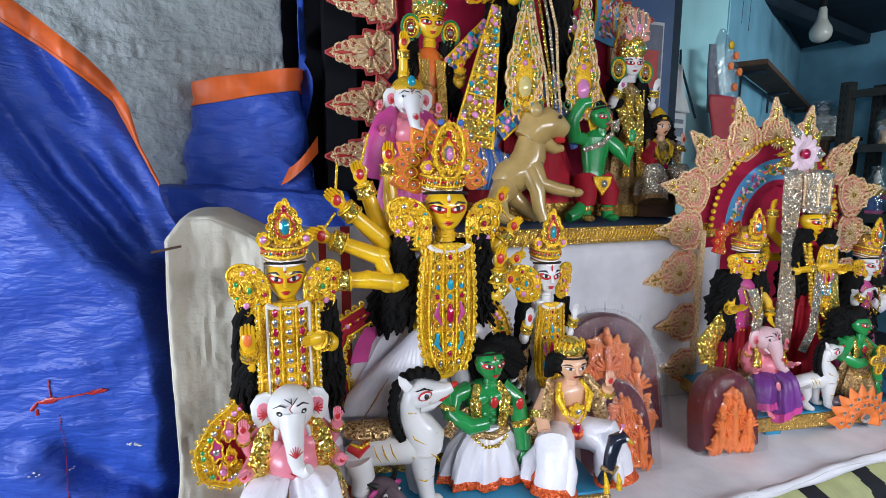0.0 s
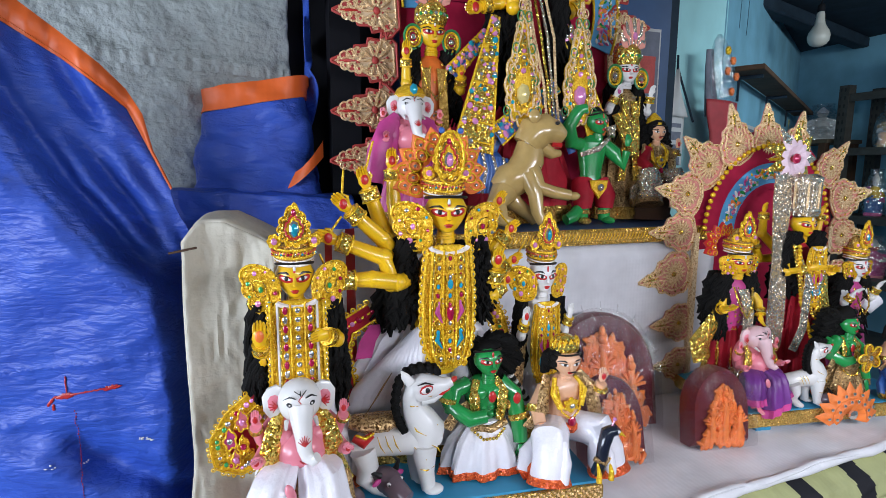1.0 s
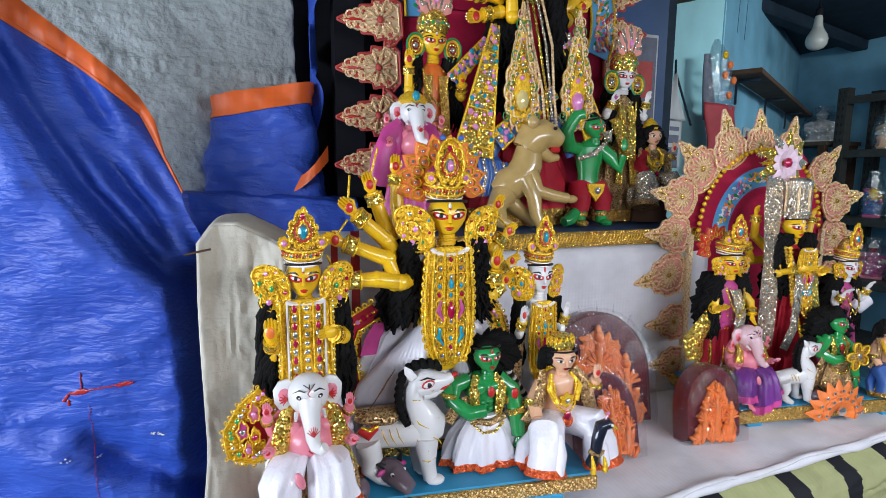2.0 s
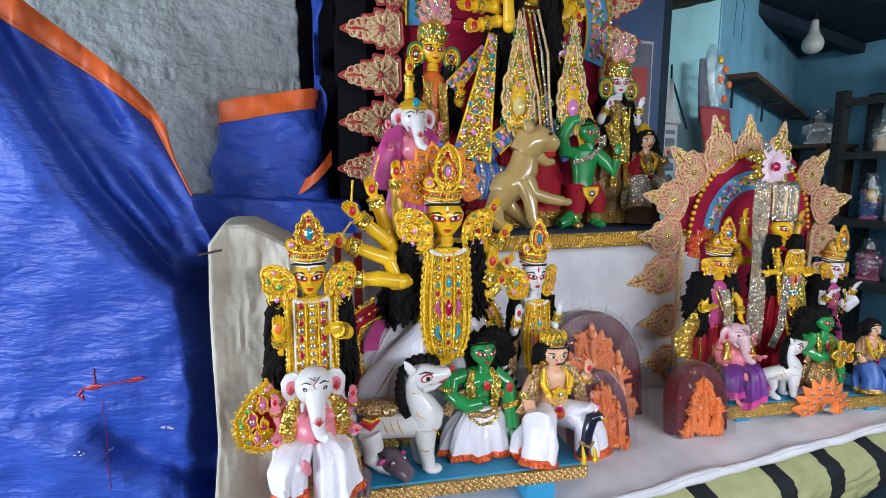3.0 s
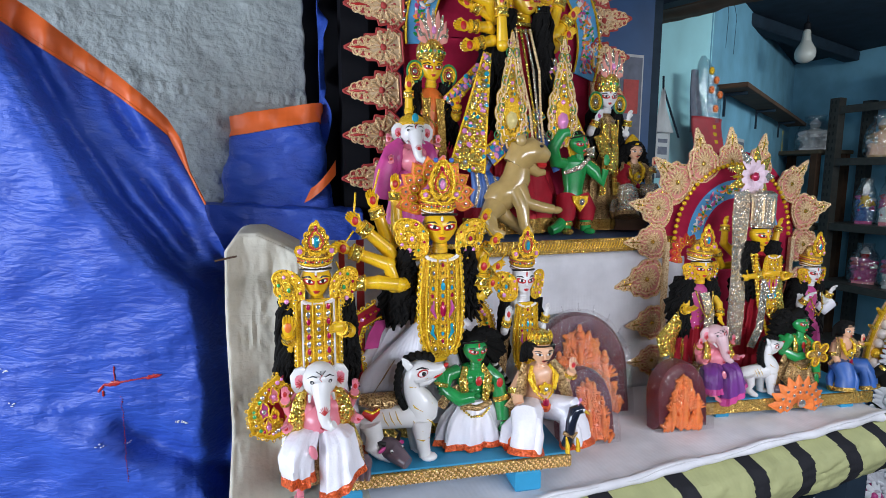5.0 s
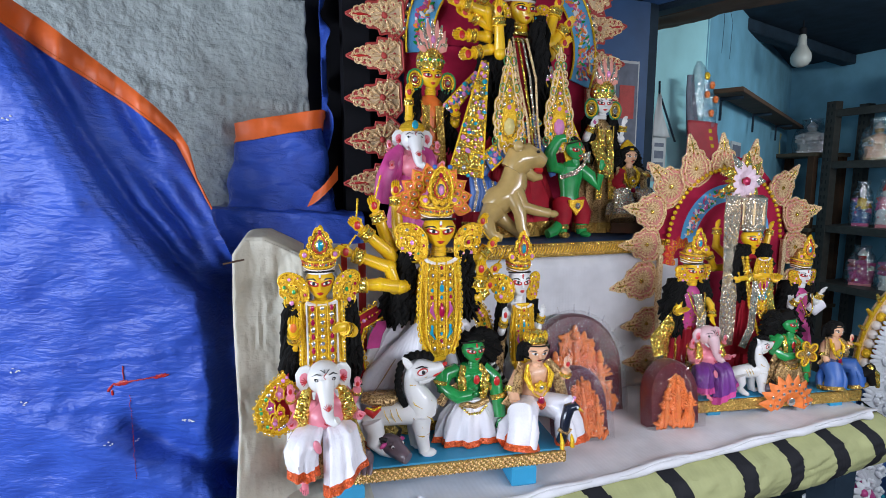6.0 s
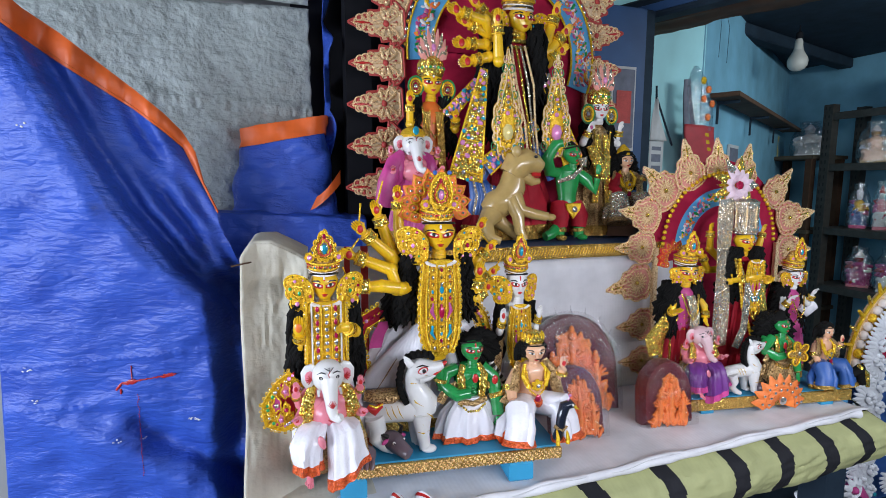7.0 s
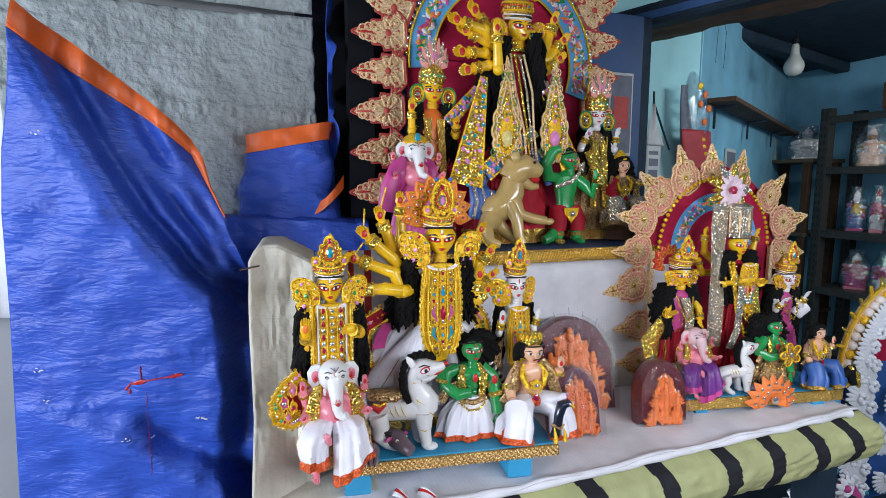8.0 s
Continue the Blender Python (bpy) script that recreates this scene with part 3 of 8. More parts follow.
f = Form()
f.sheet(lambda u, v: (-0.055 + 0.85 * u, edge_y(-0.055 + 0.85 * u) + 0.004 * n3(u * 20, 0, 2) + (0.575 - 0.33) * v, TABLE + 0.002 + 0.0025 * n3(u * 16, v * 6, 1) + 0.005 * math.exp(-(v / 0.05) ** 2) * (1 + n3(u * 12, 0, 6))), 130, 40, sheet_white)
cloth_top = thing("table_cloth", f, None, "creased white cotton cloth spread on the table", "cloth", thick=0.002)
f = Form()
f.limb([(0.0 + 0.775 * i / 50, edge_y(0.775 * i / 50) + 0.004 + 0.003 * n3(i * 0.3, 0, 0), TABLE + 0.002 + 0.001 * n3(i * 0.5, 2, 0)) for i in range(51)], [0.005 + 0.002 * n3(i * 0.4, 5, 0) for i in range(50)] + [0.008], sheet_white, 10)
part("rolled_hem", f, cloth_top)

STRIPES = (0.115, 0.205, 0.30, 0.400, 0.506, 0.592, 0.675, 0.752, 0.826)


def drape(u, v):
    a = v * 1.0
    x = -0.05 + 0.90 * u + 0.012 * math.sin(a * 3.2) - 0.03 * max(0, a - 0.55)
    y0 = edge_y(x) + 0.012
    bulge = 0.018 * math.sin(math.pi * min(1, a))
    y = y0 - 0.016 * min(1, a * 6) - bulge - 0.004 * n3(x * 11, a * 3, 9) - 0.0035 * abs(n3(x * 26 + a * 3, a * 5, 2)) - 0.0015 * n3(x * 60, a * 9, 5)
    z = TABLE - 0.004 - 0.072 * a - 0.004 * n3(x * 9, a * 2, 4) * a
    if a > 0.86:
        y += (a - 0.86) * 0.25
    if u > 0.955:
        y += (u - 0.955) * 1.6
    return (x, y, z)


def stripe(u, v):
    x = -0.05 + 0.90 * u
    return drape_black if any(abs(x - s + 0.004 * math.sin(5 * v + 9 * s)) < 0.0125 for s in STRIPES) else None


f = Form()
f.sheet(drape, 450, 30, drape_green, stripe)
thing("striped_drape", f, None, "olive green cloth with black stripes round the table edge", "drape", thick=0.002)

# step at the back of the table with white covering; carries the large statues
f = Form()
f.bar((0.05, 0.57, TABLE - 0.05), (0.605, 0.78, 1.006), shelf_wood)
thing("back_step", f, None, "raised wooden step behind the table", "step", kind="structure")


def facing(u, v):
    x = -0.02 + 0.63 * u
    z = TABLE + 0.216 * (1 - v)
    r = max(0.0, 1 - v / 0.08)
    return (x, 0.556 + 0.012 * r * r + 0.004 * n3(x * 6, z * 7, 1) - 0.02 * max(0, v - 0.9) * 10 * 0.4, z + 0.002)


f = Form()
f.sheet(facing, 70, 40, sheet_white)
thing("white_facing", f, None, "white cloth hung over the front of the step", "cloth", thick=0.004)

# cream padded end board with cloth
def cream(u, v):
    x = -0.064 + 0.068 * u
    top = 1.062 - 0.018 * max(0, u - 0.45) * 2 - 0.03 * max(0, 0.16 - u) * 3
    z = top - (top - 0.792) * v
    y = 0.43 + 0.012 * math.sin(u * 3) - 0.075 * max(0, v - 0.75) * 4 * (0.3 + 0.7 * (1 - u)) + 0.006 * n3(u * 3, z * 14, 1) + 0.004 * abs(n3(u * 9, z * 45, 3))
    x -= 0.012 * max(0, v - 0.7)
    return (x + 0.003 * n3(0, z * 12, 4), y, z)


f = Form()
f.sheet(cream, 30, 90, sheet_cream)
f.sheet(lambda u, v: (cream(0, v)[0] + 0.004 * u, cream(0, v)[1] + 0.11 * u, cream(0, v)[2]), 10, 60, sheet_cream)
f.sheet(lambda u, v: (cream(1, v)[0] + 0.012 * u, cream(1, v)[1] + 0.11 * u, cream(1, v)[2]), 10, 60, sheet_cream)
f.sheet(lambda u, v: (cream(u, 0)[0] + 0.008 * v, cream(u, 0)[1] + 0.11 * v, cream(u, 0)[2] + 0.003 * math.sin(3 * v)), 20, 10, sheet_cream)
f.sheet(lambda u, v: (-0.064 + 0.13 * u, 0.36 + 0.07 * v - 0.045 * (1 - v) * (1 - u) * 0.4, 0.7935 + 0.0015 * n3(u * 7, v * 5, 0) - 0.03 * max(0, 0.25 - v)), 30, 20, sheet_cream)
cream_ob = thing("cream_end_board", f, None, "upright end board wrapped in creased cream cloth", "board", thick=0.0025)
f = Form()
f.limb([(-0.072, 0.425, 1.040), (-0.052, 0.423, 1.044)], 0.0009, rust_wood, 6)
part("nail", f, cream_ob, "rusty nail")
f = Form()
f.sheet(lambda u, v: (0.02 + 0.10 * u, 0.52 + 0.006 * math.sin(u * 9), 0.80 + 0.245 * v), 30, 20, sheet_white, lambda u, v: paint_red if abs(u - 0.62) < 0.04 or abs(u - 0.4) < 0.02 else None)
thing("striped_towel", f, None, "white cotton towel with red stripes", "towel", thick=0.001)

f = Form()
f.sheet(lambda u, v: (0.075 + 0.035 * u + 0.02 * v, 0.352 - 0.030 * v + 0.004 * math.sin(u * 9), TABLE + 0.006 + 0.006 * math.sin(u * 7 + v * 3) * (1 - v) - 0.004 * v), 24, 12, sheet_white, lambda u, v: paint_red if int(u * 12) % 3 == 1 else None)
thing("striped_rag", f, None, "crumpled white rag with red stripes under the statue board", "rag", thick=0.001)

# ---- figurine building blocks (each statue is one mesh) ----
def turned(f, c, rz=0.0, rx=0.0, ry=0.0):
    keep = f.m.copy()
    f.m = keep @ pose(*c, rx, ry, rz)
    return keep


def head(f, c, s, skin, rz=0.0, third=True, rx=0.0, ry=0.0, brow=None, rim=True):
    """A small painted clay head; s is the height of the face."""
    keep = turned(f, c, rz, rx, ry)
    brow = brow or ink_black
    f.m = f.m @ Matrix.Diagonal((1.12, 1.0, 0.93, 1.0))
    prof = [(-0.47, 0.07, -0.20), (-0.44, 0.14, -0.17), (-0.36, 0.235, -0.11), (-0.19, 0.36, -0.02), (0.0, 0.44, 0), (0.2, 0.46, 0), (0.38, 0.38, 0), (0.52, 0.22, 0.02), (0.58, 0.05, 0.02)]
    f.rings([[(s * r * math.cos(2 * math.pi * j / 18), s * (yo + 0.95 * r * math.sin(2 * math.pi * j / 18)), s * z) for j in range(18)] for z, r, yo in prof], skin)
    f.limb([(0, -0.40 * s, 0.12 * s), (0, -0.46 * s, -0.02 * s), (0, -0.49 * s, -0.10 * s), (0, -0.42 * s, -0.14 * s)], [0.035 * s, 0.045 * s, 0.06 * s, 0.03 * s], skin, 8)
    for k in (-1, 1):
        if rim:
            f.ball((k * 0.19 * s, -0.345 * s, 0.07 * s), (0.195 * s, 0.055 * s, 0.115 * s), paint_red, (0, -k * 14, k * 22), 12, 6)
        f.ball((k * 0.19 * s, -0.362 * s, 0.07 * s), (0.135 * s, 0.055 * s, 0.060 * s), skin_white, (0, -k * 14, k * 22), 12, 6)
        f.ball((k * 0.185 * s, -0.388 * s, 0.07 * s), (0.06 * s, 0.048 * s, 0.066 * s), ink_black, (0, 0, k * 22), 8, 5)
        f.limb([(k * 0.06 * s, -0.405 * s, 0.15 * s), (k * 0.2 * s, -0.375 * s, 0.225 * s), (k * 0.33 * s, -0.29 * s, 0.215 * s), (k * 0.40 * s, -0.19 * s, 0.17 * s)], [0.022 * s, 0.034 * s, 0.028 * s, 0.01 * s], brow, 6)
        f.limb([(k * 0.06 * s, -0.41 * s, 0.08 * s), (k * 0.2 * s, -0.40 * s, 0.135 * s), (k * 0.34 * s, -0.28 * s, 0.12 * s)], [0.008 * s, 0.016 * s, 0.008 * s], ink_black, 5)
    f.ball((0, -0.385 * s, -0.265 * s), (0.105 * s, 0.05 * s, 0.032 * s), paint_red, n=10, k=5)
    f.ball((0, -0.365 * s, -0.31 * s), (0.075 * s, 0.05 * s, 0.032 * s), paint_red, n=10, k=5)
    if third:
        f.ball((0, -0.415 * s, 0.33 * s), (0.035 * s, 0.02 * s, 0.09 * s), skin_white if skin == skin_yellow else paint_red, n=8, k=5)
        f.ball((0, -0.425 * s, 0.25 * s), (0.03 * s, 0.02 * s, 0.03 * s), paint_red, n=8, k=5)
    f.limb([(0, 0.02 * s, -0.40 * s), (0, 0.05 * s, -0.75 * s)], [0.19 * s, 0.22 * s], skin, 12)
    for q in (-0.56, -0.64):
        f.cord([(0.215 * s * math.cos(a), 0.035 * s + 0.215 * s * math.sin(a), q * s) for a in [2 * math.pi * k / 12 for k in range(12)]], 0.022 * s, skin, True)
    f.limb([(0.44 * s * math.cos(a), -0.40 * s * math.sin(a), 0.43 * s + 0.04 * s * math.sin(a)) for a in [math.pi * i / 10 for i in range(11)]], 0.04 * s, ink_black, 6)
    f.m = keep


def scallop(w, h, lobes, depth, n=64, point=0.0, low=0.0):
    """An outline with rounded lobes round an oval, drawn to a point above."""
    out = []
    for j in range(n):
        a = 2 * math.pi * j / n
        r = 1 + depth * abs(math.sin(lobes * a / 2)) - depth
        p = point * max(0, math.sin(a)) ** 6
        q = low * max(0, -math.sin(a)) ** 3
        out.append((w * r * math.cos(a) * (1 - 0.45 * p), h * (r + p - q) * math.sin(a)))
    return out


def border(f, outline, y, r, m, scale=1.0, shift=(0, 0), bend=0.0):
    f.cord([(x * scale + shift[0], y + bend * (x * scale) ** 2, z * scale + shift[1]) for x, z in outline], r, m, True)


def stones(f, rows, y, bend=0.0):
    for x, z, r, m, *tall in rows:
        f.gem((x, y + bend * x * x, z), r, m, tall=tall[0] if tall else 1.0)


def wing(f, c, w, h, side, seed=1, body=None):
    """Butterfly-shaped gold ear plate with coloured stones and raised cord."""
    keep = turned(f, c, side * 12)
    rnd = random.Random(seed)
    out = [(-0.44, -0.26), (-0.44, 0.10), (-0.34, 0.24), (-0.20, 0.38), (0.06, 0.47), (0.30, 0.48), (0.50, 0.38), (0.54, 0.22), (0.44, 0.10), (0.50, -0.02), (0.42, -0.15), (0.30, -0.20), (0.36, -0.34), (0.22, -0.49), (0.0, -0.53), (-0.24, -0.51), (-0.40, -0.42)]
    for _ in range(2):
        out = [q for a, b in zip(out, out[1:] + out[:1]) for q in ((0.75 * a[0] + 0.25 * b[0], 0.75 * a[1] + 0.25 * b[1]), (0.25 * a[0] + 0.75 * b[0], 0.25 * a[1] + 0.75 * b[1]))]
    out = [(side * w * x, h * z) for x, z in out]
    f.plate(out, 0, 0.0022, body or gold_cord)
    border(f, out, -0.0002, w * 0.035, gold_cord, 0.97)
    for k, sc in enumerate((0.62, 0.34)):
        border(f, [(x, z) for x, z in out[::2]], -0.0008, w * 0.02, gold if k else gold_cord, sc, (side * w * 0.05, 0))
    for j in range(7):
        a = 2 * math.pi * (j + 0.5) / 7
        f.cord([(side * w * q * math.cos(a + (q - 0.2) * 2.2), -0.0012, h * q * math.sin(a + (q - 0.2) * 2.2)) for q in (0.16, 0.22, 0.28, 0.34, 0.38)], w * 0.022, gold_cord)
    tones = [gem_red, gem_pink, gem_green, gem_teal, gem_clear, gem_pink, gem_red]
    for j in range(8):
        a = 2 * math.pi * j / 8 + 0.3
        f.gem((side * w * 0.34 * math.cos(a), -0.0016, h * 0.34 * math.sin(a)), w * (0.03 + 0.028 * rnd.random()), tones[(j * 3 + seed) % 7])
    f.gem((side * w * 0.02, -0.002, -h * 0.02), w * 0.06, tones[seed % 4], tall=1.3)
    f.gem((side * w * 0.10, -0.002, -h * 0.30), w * 0.075, gem_pink)
    for j in range(18):
        a = 2 * math.pi * j / 18
        f.ball((side * w * 0.46 * math.cos(a), -0.001, h * 0.45 * math.sin(a) + 0.06 * h * math.cos(a)), w * 0.028, gold, n=6, k=4)
    f.m = keep


def crown(f, c, w, h, rows=2, plate=True, seed=0, body=None):
    """Gold crown: beaded band, swelling cap with coiled cord, and a flame-shaped front plate with a drop stone."""
    keep = turned(f, c)
    body = body or gold_cord
    f.lathe([(w * 0.43, 0), (w * 0.46, h * 0.05), (w * 0.50, h * 0.20), (w * 0.48, h * 0.27), (w * 0.40, h * 0.33), (w * 0.32, h * 0.46), (w * 0.20, h * 0.62), (0.02 * w, h * 0.66)], gold_glitter, n=20)
    for z, r, m, q in ((-0.01, 0.46, pearl, 0.034), (0.06, 0.47, skin_white, 0.02), (0.13, 0.50, gold_cord, 0.03), (0.21, 0.52, paint_red, 0.022), (0.27, 0.50, gold_cord, 0.035)):
        f.cord([(w * r * math.cos(2 * math.pi * j / 24), w * r * math.sin(2 * math.pi * j / 24), h * z - 0.06 * h * max(0, -math.sin(2 * math.pi * j / 24)) + 0.04 * h) for j in range(24)], w * q, m, True)
    for j in range(9):
        a = math.pi * (1.1 + 0.8 * j / 8)
        f.cord([(w * 0.52 * math.cos(a + t), w * 0.53 * math.sin(a + t), h * (0.13 + 0.10 * math.sin(q))) for t, q in ((-0.14, 0), (-0.07, 1.5), (0, 0.2), (0.07, 1.5))], w * 0.018, gold_cord)
        f.ball((w * 0.53 * math.cos(a), w * 0.535 * math.sin(a), h * 0.18), w * 0.032, (gem_red, gem_clear, gem_teal)[j % 3], n=6, k=4)
    if plate:
        out = scallop(w * 0.40, h * 0.34, 11, 0.16, 66, 0.45)
        z0 = h * 0.64
        f.plate([(x, z + z0) for x, z in out], -w * 0.42, 0.002, body)
        border(f, out, -w * 0.43, w * 0.024, gold_cord, 0.96, (0, z0))
        border(f, out[::2], -w * 0.44, w * 0.022, paint_red, 0.55, (0, z0))
        border(f, out[::2], -w * 0.44, w * 0.022, gold, 0.70, (0, z0))
        f.gem((0, -w * 0.44, z0), w * 0.13, gem_clear, tall=1.5)
        f.gem((0, -w * 0.49, z0 - 0.01 * h), w * 0.085, gem_teal if seed != 2 else gem_pink, tall=1.8)
        f.gem((0, -w * 0.44, z0 + h * 0.30), w * 0.06, gem_red, tall=1.4)
        for j in range(13):
            a = math.pi * (-0.2 + 1.4 * j / 12)
            f.ball((w * 0.34 * math.cos(a), -w * 0.445, z0 + h * 0.29 * math.sin(a)), w * 0.03, gold, n=6, k=4)
        for k in (-1, 1):
            f.plate([(k * w * 0.46 + x, h * 0.42 + z) for x, z in scallop(w * 0.17, w * 0.17, 7, 0.15, 28)], -w * 0.34, 0.002, body)
            f.gem((k * w * 0.46, -w * 0.36, h * 0.42), w * 0.08, gem_pink)
    f.m = keep


def breastplate(f, c, w, h, bend=8.0, tongue=False, seed=0):
    """Long embroidered gold front piece: cords, pearl lines, rows of stones and a loop edge."""
    keep = turned(f, c)
    rnd = random.Random(seed)
    n, out = 40, []
    for j in range(n):
        a = 2 * math.pi * j / n
        q = (abs(math.cos(a)) ** 6 + abs(math.sin(a)) ** 6) ** (-1 / 6)
        x, z = 0.5 * w * q * math.cos(a), 0.5 * h * q * math.sin(a)
        if tongue:
            t = max(0, -z / (0.5 * h) - 0.1)
            x *= 1 - 0.75 * t ** 3
            x *= 0.84 + 0.16 * min(1, (0.5 * h - z) / (0.4 * h))
        out.append((x, z))
    f.plate(out, 0, 0.004, gold_cord, bend, 0.97)
    Y = lambda x, d=0.0: bend * x * x - d  # noqa: E731
    def half(z):
        t = max(0, -z / (0.5 * h) - 0.1) if tongue else 0
        return 0.5 * w * (1 - 0.75 * t ** 3) * ((0.84 + 0.16 * min(1, (0.5 * h - z) / (0.4 * h))) if tongue else 1)
    steps = [h * (0.47 - 0.94 * i / 24) for i in range(25)]
    for k in (-1, 1):
        for q, m, r in ((0.98, gold_cord, 0.032), (0.72, pearl if not tongue else gold_cord, 0.026), (0.64, gold, 0.018), (0.26, gold_cord, 0.022)):
            f.cord([(k * half(z) * q, Y(half(z) * q, 0.0008), z) for z in steps], w * r, m)
        for i in range(15):
            z = h * (0.45 - 0.9 * i / 14)
            x = k * half(z)
            f.cord([(x + k * w * 0.055 * math.cos(a), Y(x, 0.0002), z + h * 0.028 * math.sin(a)) for a in [2 * math.pi * j / 8 for j in range(8)]], w * 0.018, gold_cord, True)
            f.gem((x * 1.02, Y(x, 0.0006), z), w * 0.032, gem_clear if rnd.random() < 0.7 else gold)
    tones = [gem_red, gold, gem_clear, gold, gem_teal] if tongue else [gem_clear, gem_red]
    for i in range(9 if not tongue else 12):
        z = h * (0.40 - 0.8 * i / (8 if not tongue else 11))
        for k in (-1, 0, 1):
            if tongue and half(z) < w * 0.25 and k:
                continue
            m = gem_clear if k == 0 and not tongue else tones[(i + (k != 0)) % len(tones)]
            x = k * 0.45 * half(z)
            f.gem((x, Y(x, 0.0012), z), w * (0.05 if not tongue else 0.034), m, tall=1.5 if k or tongue else 1.0)
            f.cord([(x + w * 0.07 * math.cos(a), Y(x, 0.0008), z + h * 0.036 * math.sin(a)) for a in [2 * math.pi * j / 7 for j in range(7)]], w * 0.014, gold_cord, True)
        for _ in range(4):
            x = (rnd.random() - 0.5) * 1.3 * half(z)
            f.ball((x, Y(x, 0.001), z + h * 0.05 * (rnd.random() - 0.5)), w * 0.02, (gold, gem_clear, gold, gem_red if tongue else gold)[_], n=6, k=4)
    if tongue:
        for zz, hh in ((-0.02, 0.17), (-0.24, 0.14)):
            for k in (-1, 1):
                f.limb([(k * w * 0.20, Y(w * 0.2, 0.001), h * (zz + hh / 2)), (k * w * 0.24, Y(w * 0.24, 0.0015), h * zz), (k * w * 0.14, Y(w * 0.14, 0.001), h * (zz - hh / 2))], [w * 0.02, w * 0.05, w * 0.015], satin_pink if zz > -0.1 else gem_teal, 6)
        f.gem((0, -0.002, -h * 0.03), w * 0.07, gem_red, tall=2.2)
        f.gem((0, -0.002, h * 0.2), w * 0.055, gem_teal, tall=1.8)
    f.cord([(w * 0.36 * math.cos(a), Y(0.36 * w, 0.001), h * 0.49 + 0.05 * h * math.sin(a)) for a in [math.pi * (1 + j / 10) for j in range(11)]], w * 0.045, pearl)
    f.m = keep


def hand(f, c, s, skin, tip=(0, 0, 1), palm=None, curl=0.0):
    """A small clay hand: palm, four fingers and a thumb pointing along tip."""
    t = Vector(tip).normalized()
    side = t.cross(Vector((0, 1, 0)))
    side = side.normalized() if side.length > 0.1 else Vector((1, 0, 0))
    c = Vector(c)
    f.limb([c - t * s * 0.3, c, c + t * s * 0.35], [s * 0.22, s * 0.34, s * 0.28], skin, 8, 0.55)
    for k in range(4):
        o = side * s * (k - 1.5) * 0.15
        f.limb([c + o + t * s * 0.3, c + o + t * s * (0.62 - 0.05 * abs(k - 1.5)) + Vector((0, -curl * s * 0.3, 0)), c + o * 0.9 + t * s * (0.85 - 0.08 * abs(k - 1.5)) + Vector((0, -curl * s, 0))], [s * 0.085, s * 0.08, s * 0.05], skin, 6)
    f.limb([c - side * s * 0.25, c - side * s * 0.42 + t * s * 0.2, c - side * s * 0.36 + t * s * 0.42], [s * 0.09, s * 0.085, s * 0.05], skin, 6)
    if palm:
        f.ball(c + Vector((0, -s * 0.16, 0)) + t * s * 0.12, (s * 0.2, s * 0.06, s * 0.26), palm, n=8, k=5)


def arm(f, pts, r, skin, hs, palm=paint_red, stick=None, bangle=gold, tip=None):
    f.limb(pts, [r * 1.1] + [r] * (len(pts) - 2) + [r * 0.72], skin, 10)
    for p in pts[1:-1]:
        f.ball(p, r * 1.04, skin, n=10, k=6)
    a, b = Vector(pts[-2]), Vector(pts[-1])
    d = (b - a).normalized()
    p = b - d * r * 0.9
    f.limb([p - d * r * 0.5, p + d * r * 0.5], r * 1.12, bangle, 10)
    f.limb([p - d * r * 0.75, p - d * r * 0.55], r * 1.22, gold_cord, 10)
    f.limb([p + d * r * 0.55, p + d * r * 0.7], r * 1.15, gold_cord, 10)
    hand(f, b + d * hs * 0.3, hs, skin, tip or d, palm, 0.25)
    if stick:
        c = b + d * hs * 0.5
        f.limb([c - Vector(stick) * 0.15, c + Vector(stick)], hs * 0.06, gold_cord, 5)


def hair(f, c, length, spread, n, seed=0, r=0.0022, side=0):
    """Wavy black fibre locks that fall from c."""
    rnd = random.Random(seed)
    n, r = int(n * 2.2), r * 0.62
    for i in range(n):
        x, y = (rnd.random() - 0.5) * spread, (rnd.random() - 0.3) * spread * 0.7
        ph, l = rnd.random() * 6, length * (0.65 + 0.35 * rnd.random())
        r_ = r * (1.0 + 0.5 * rnd.random())
        f.limb([(c[0] + x * (0.5 + 0.6 * k / 7) + side * 0.3 * spread * k / 7 + r * 1.9 * math.sin(k * 1.9 + ph), c[1] + y + r * 1.9 * math.cos(k * 2.1 + ph), c[2] - l * k / 7) for k in range(8)], [r_ * 0.9, r_ * 1.3, r_, r_ * 1.35, r_, r_ * 1.3, r_, r_ * 0.5], hair_black, 6)


def skirt(f, c, r0, r1, h, m, trim=None, squash=0.6, count=11, wave=0.12, n=108):
    """Pleated cloth that spreads downwards from c, with a trim at its hem."""
    prof = [(r0, 0), (r0 * 1.25, -h * 0.1), (r0 + (r1 - r0) * 0.62, -h * 0.35), (r0 + (r1 - r0) * 0.88, -h * 0.65), (r1, -h * 0.88)]
    f.lathe(prof, m, c, n, squash, wave, count)
    if trim:
        f.lathe([(r1 * 1.0, -h * 0.86), (r1 * 1.02, -h * 0.88), (r1 * 1.05, -h), (r1 * 0.9, -h)], trim, c, n, squash, wave, count)


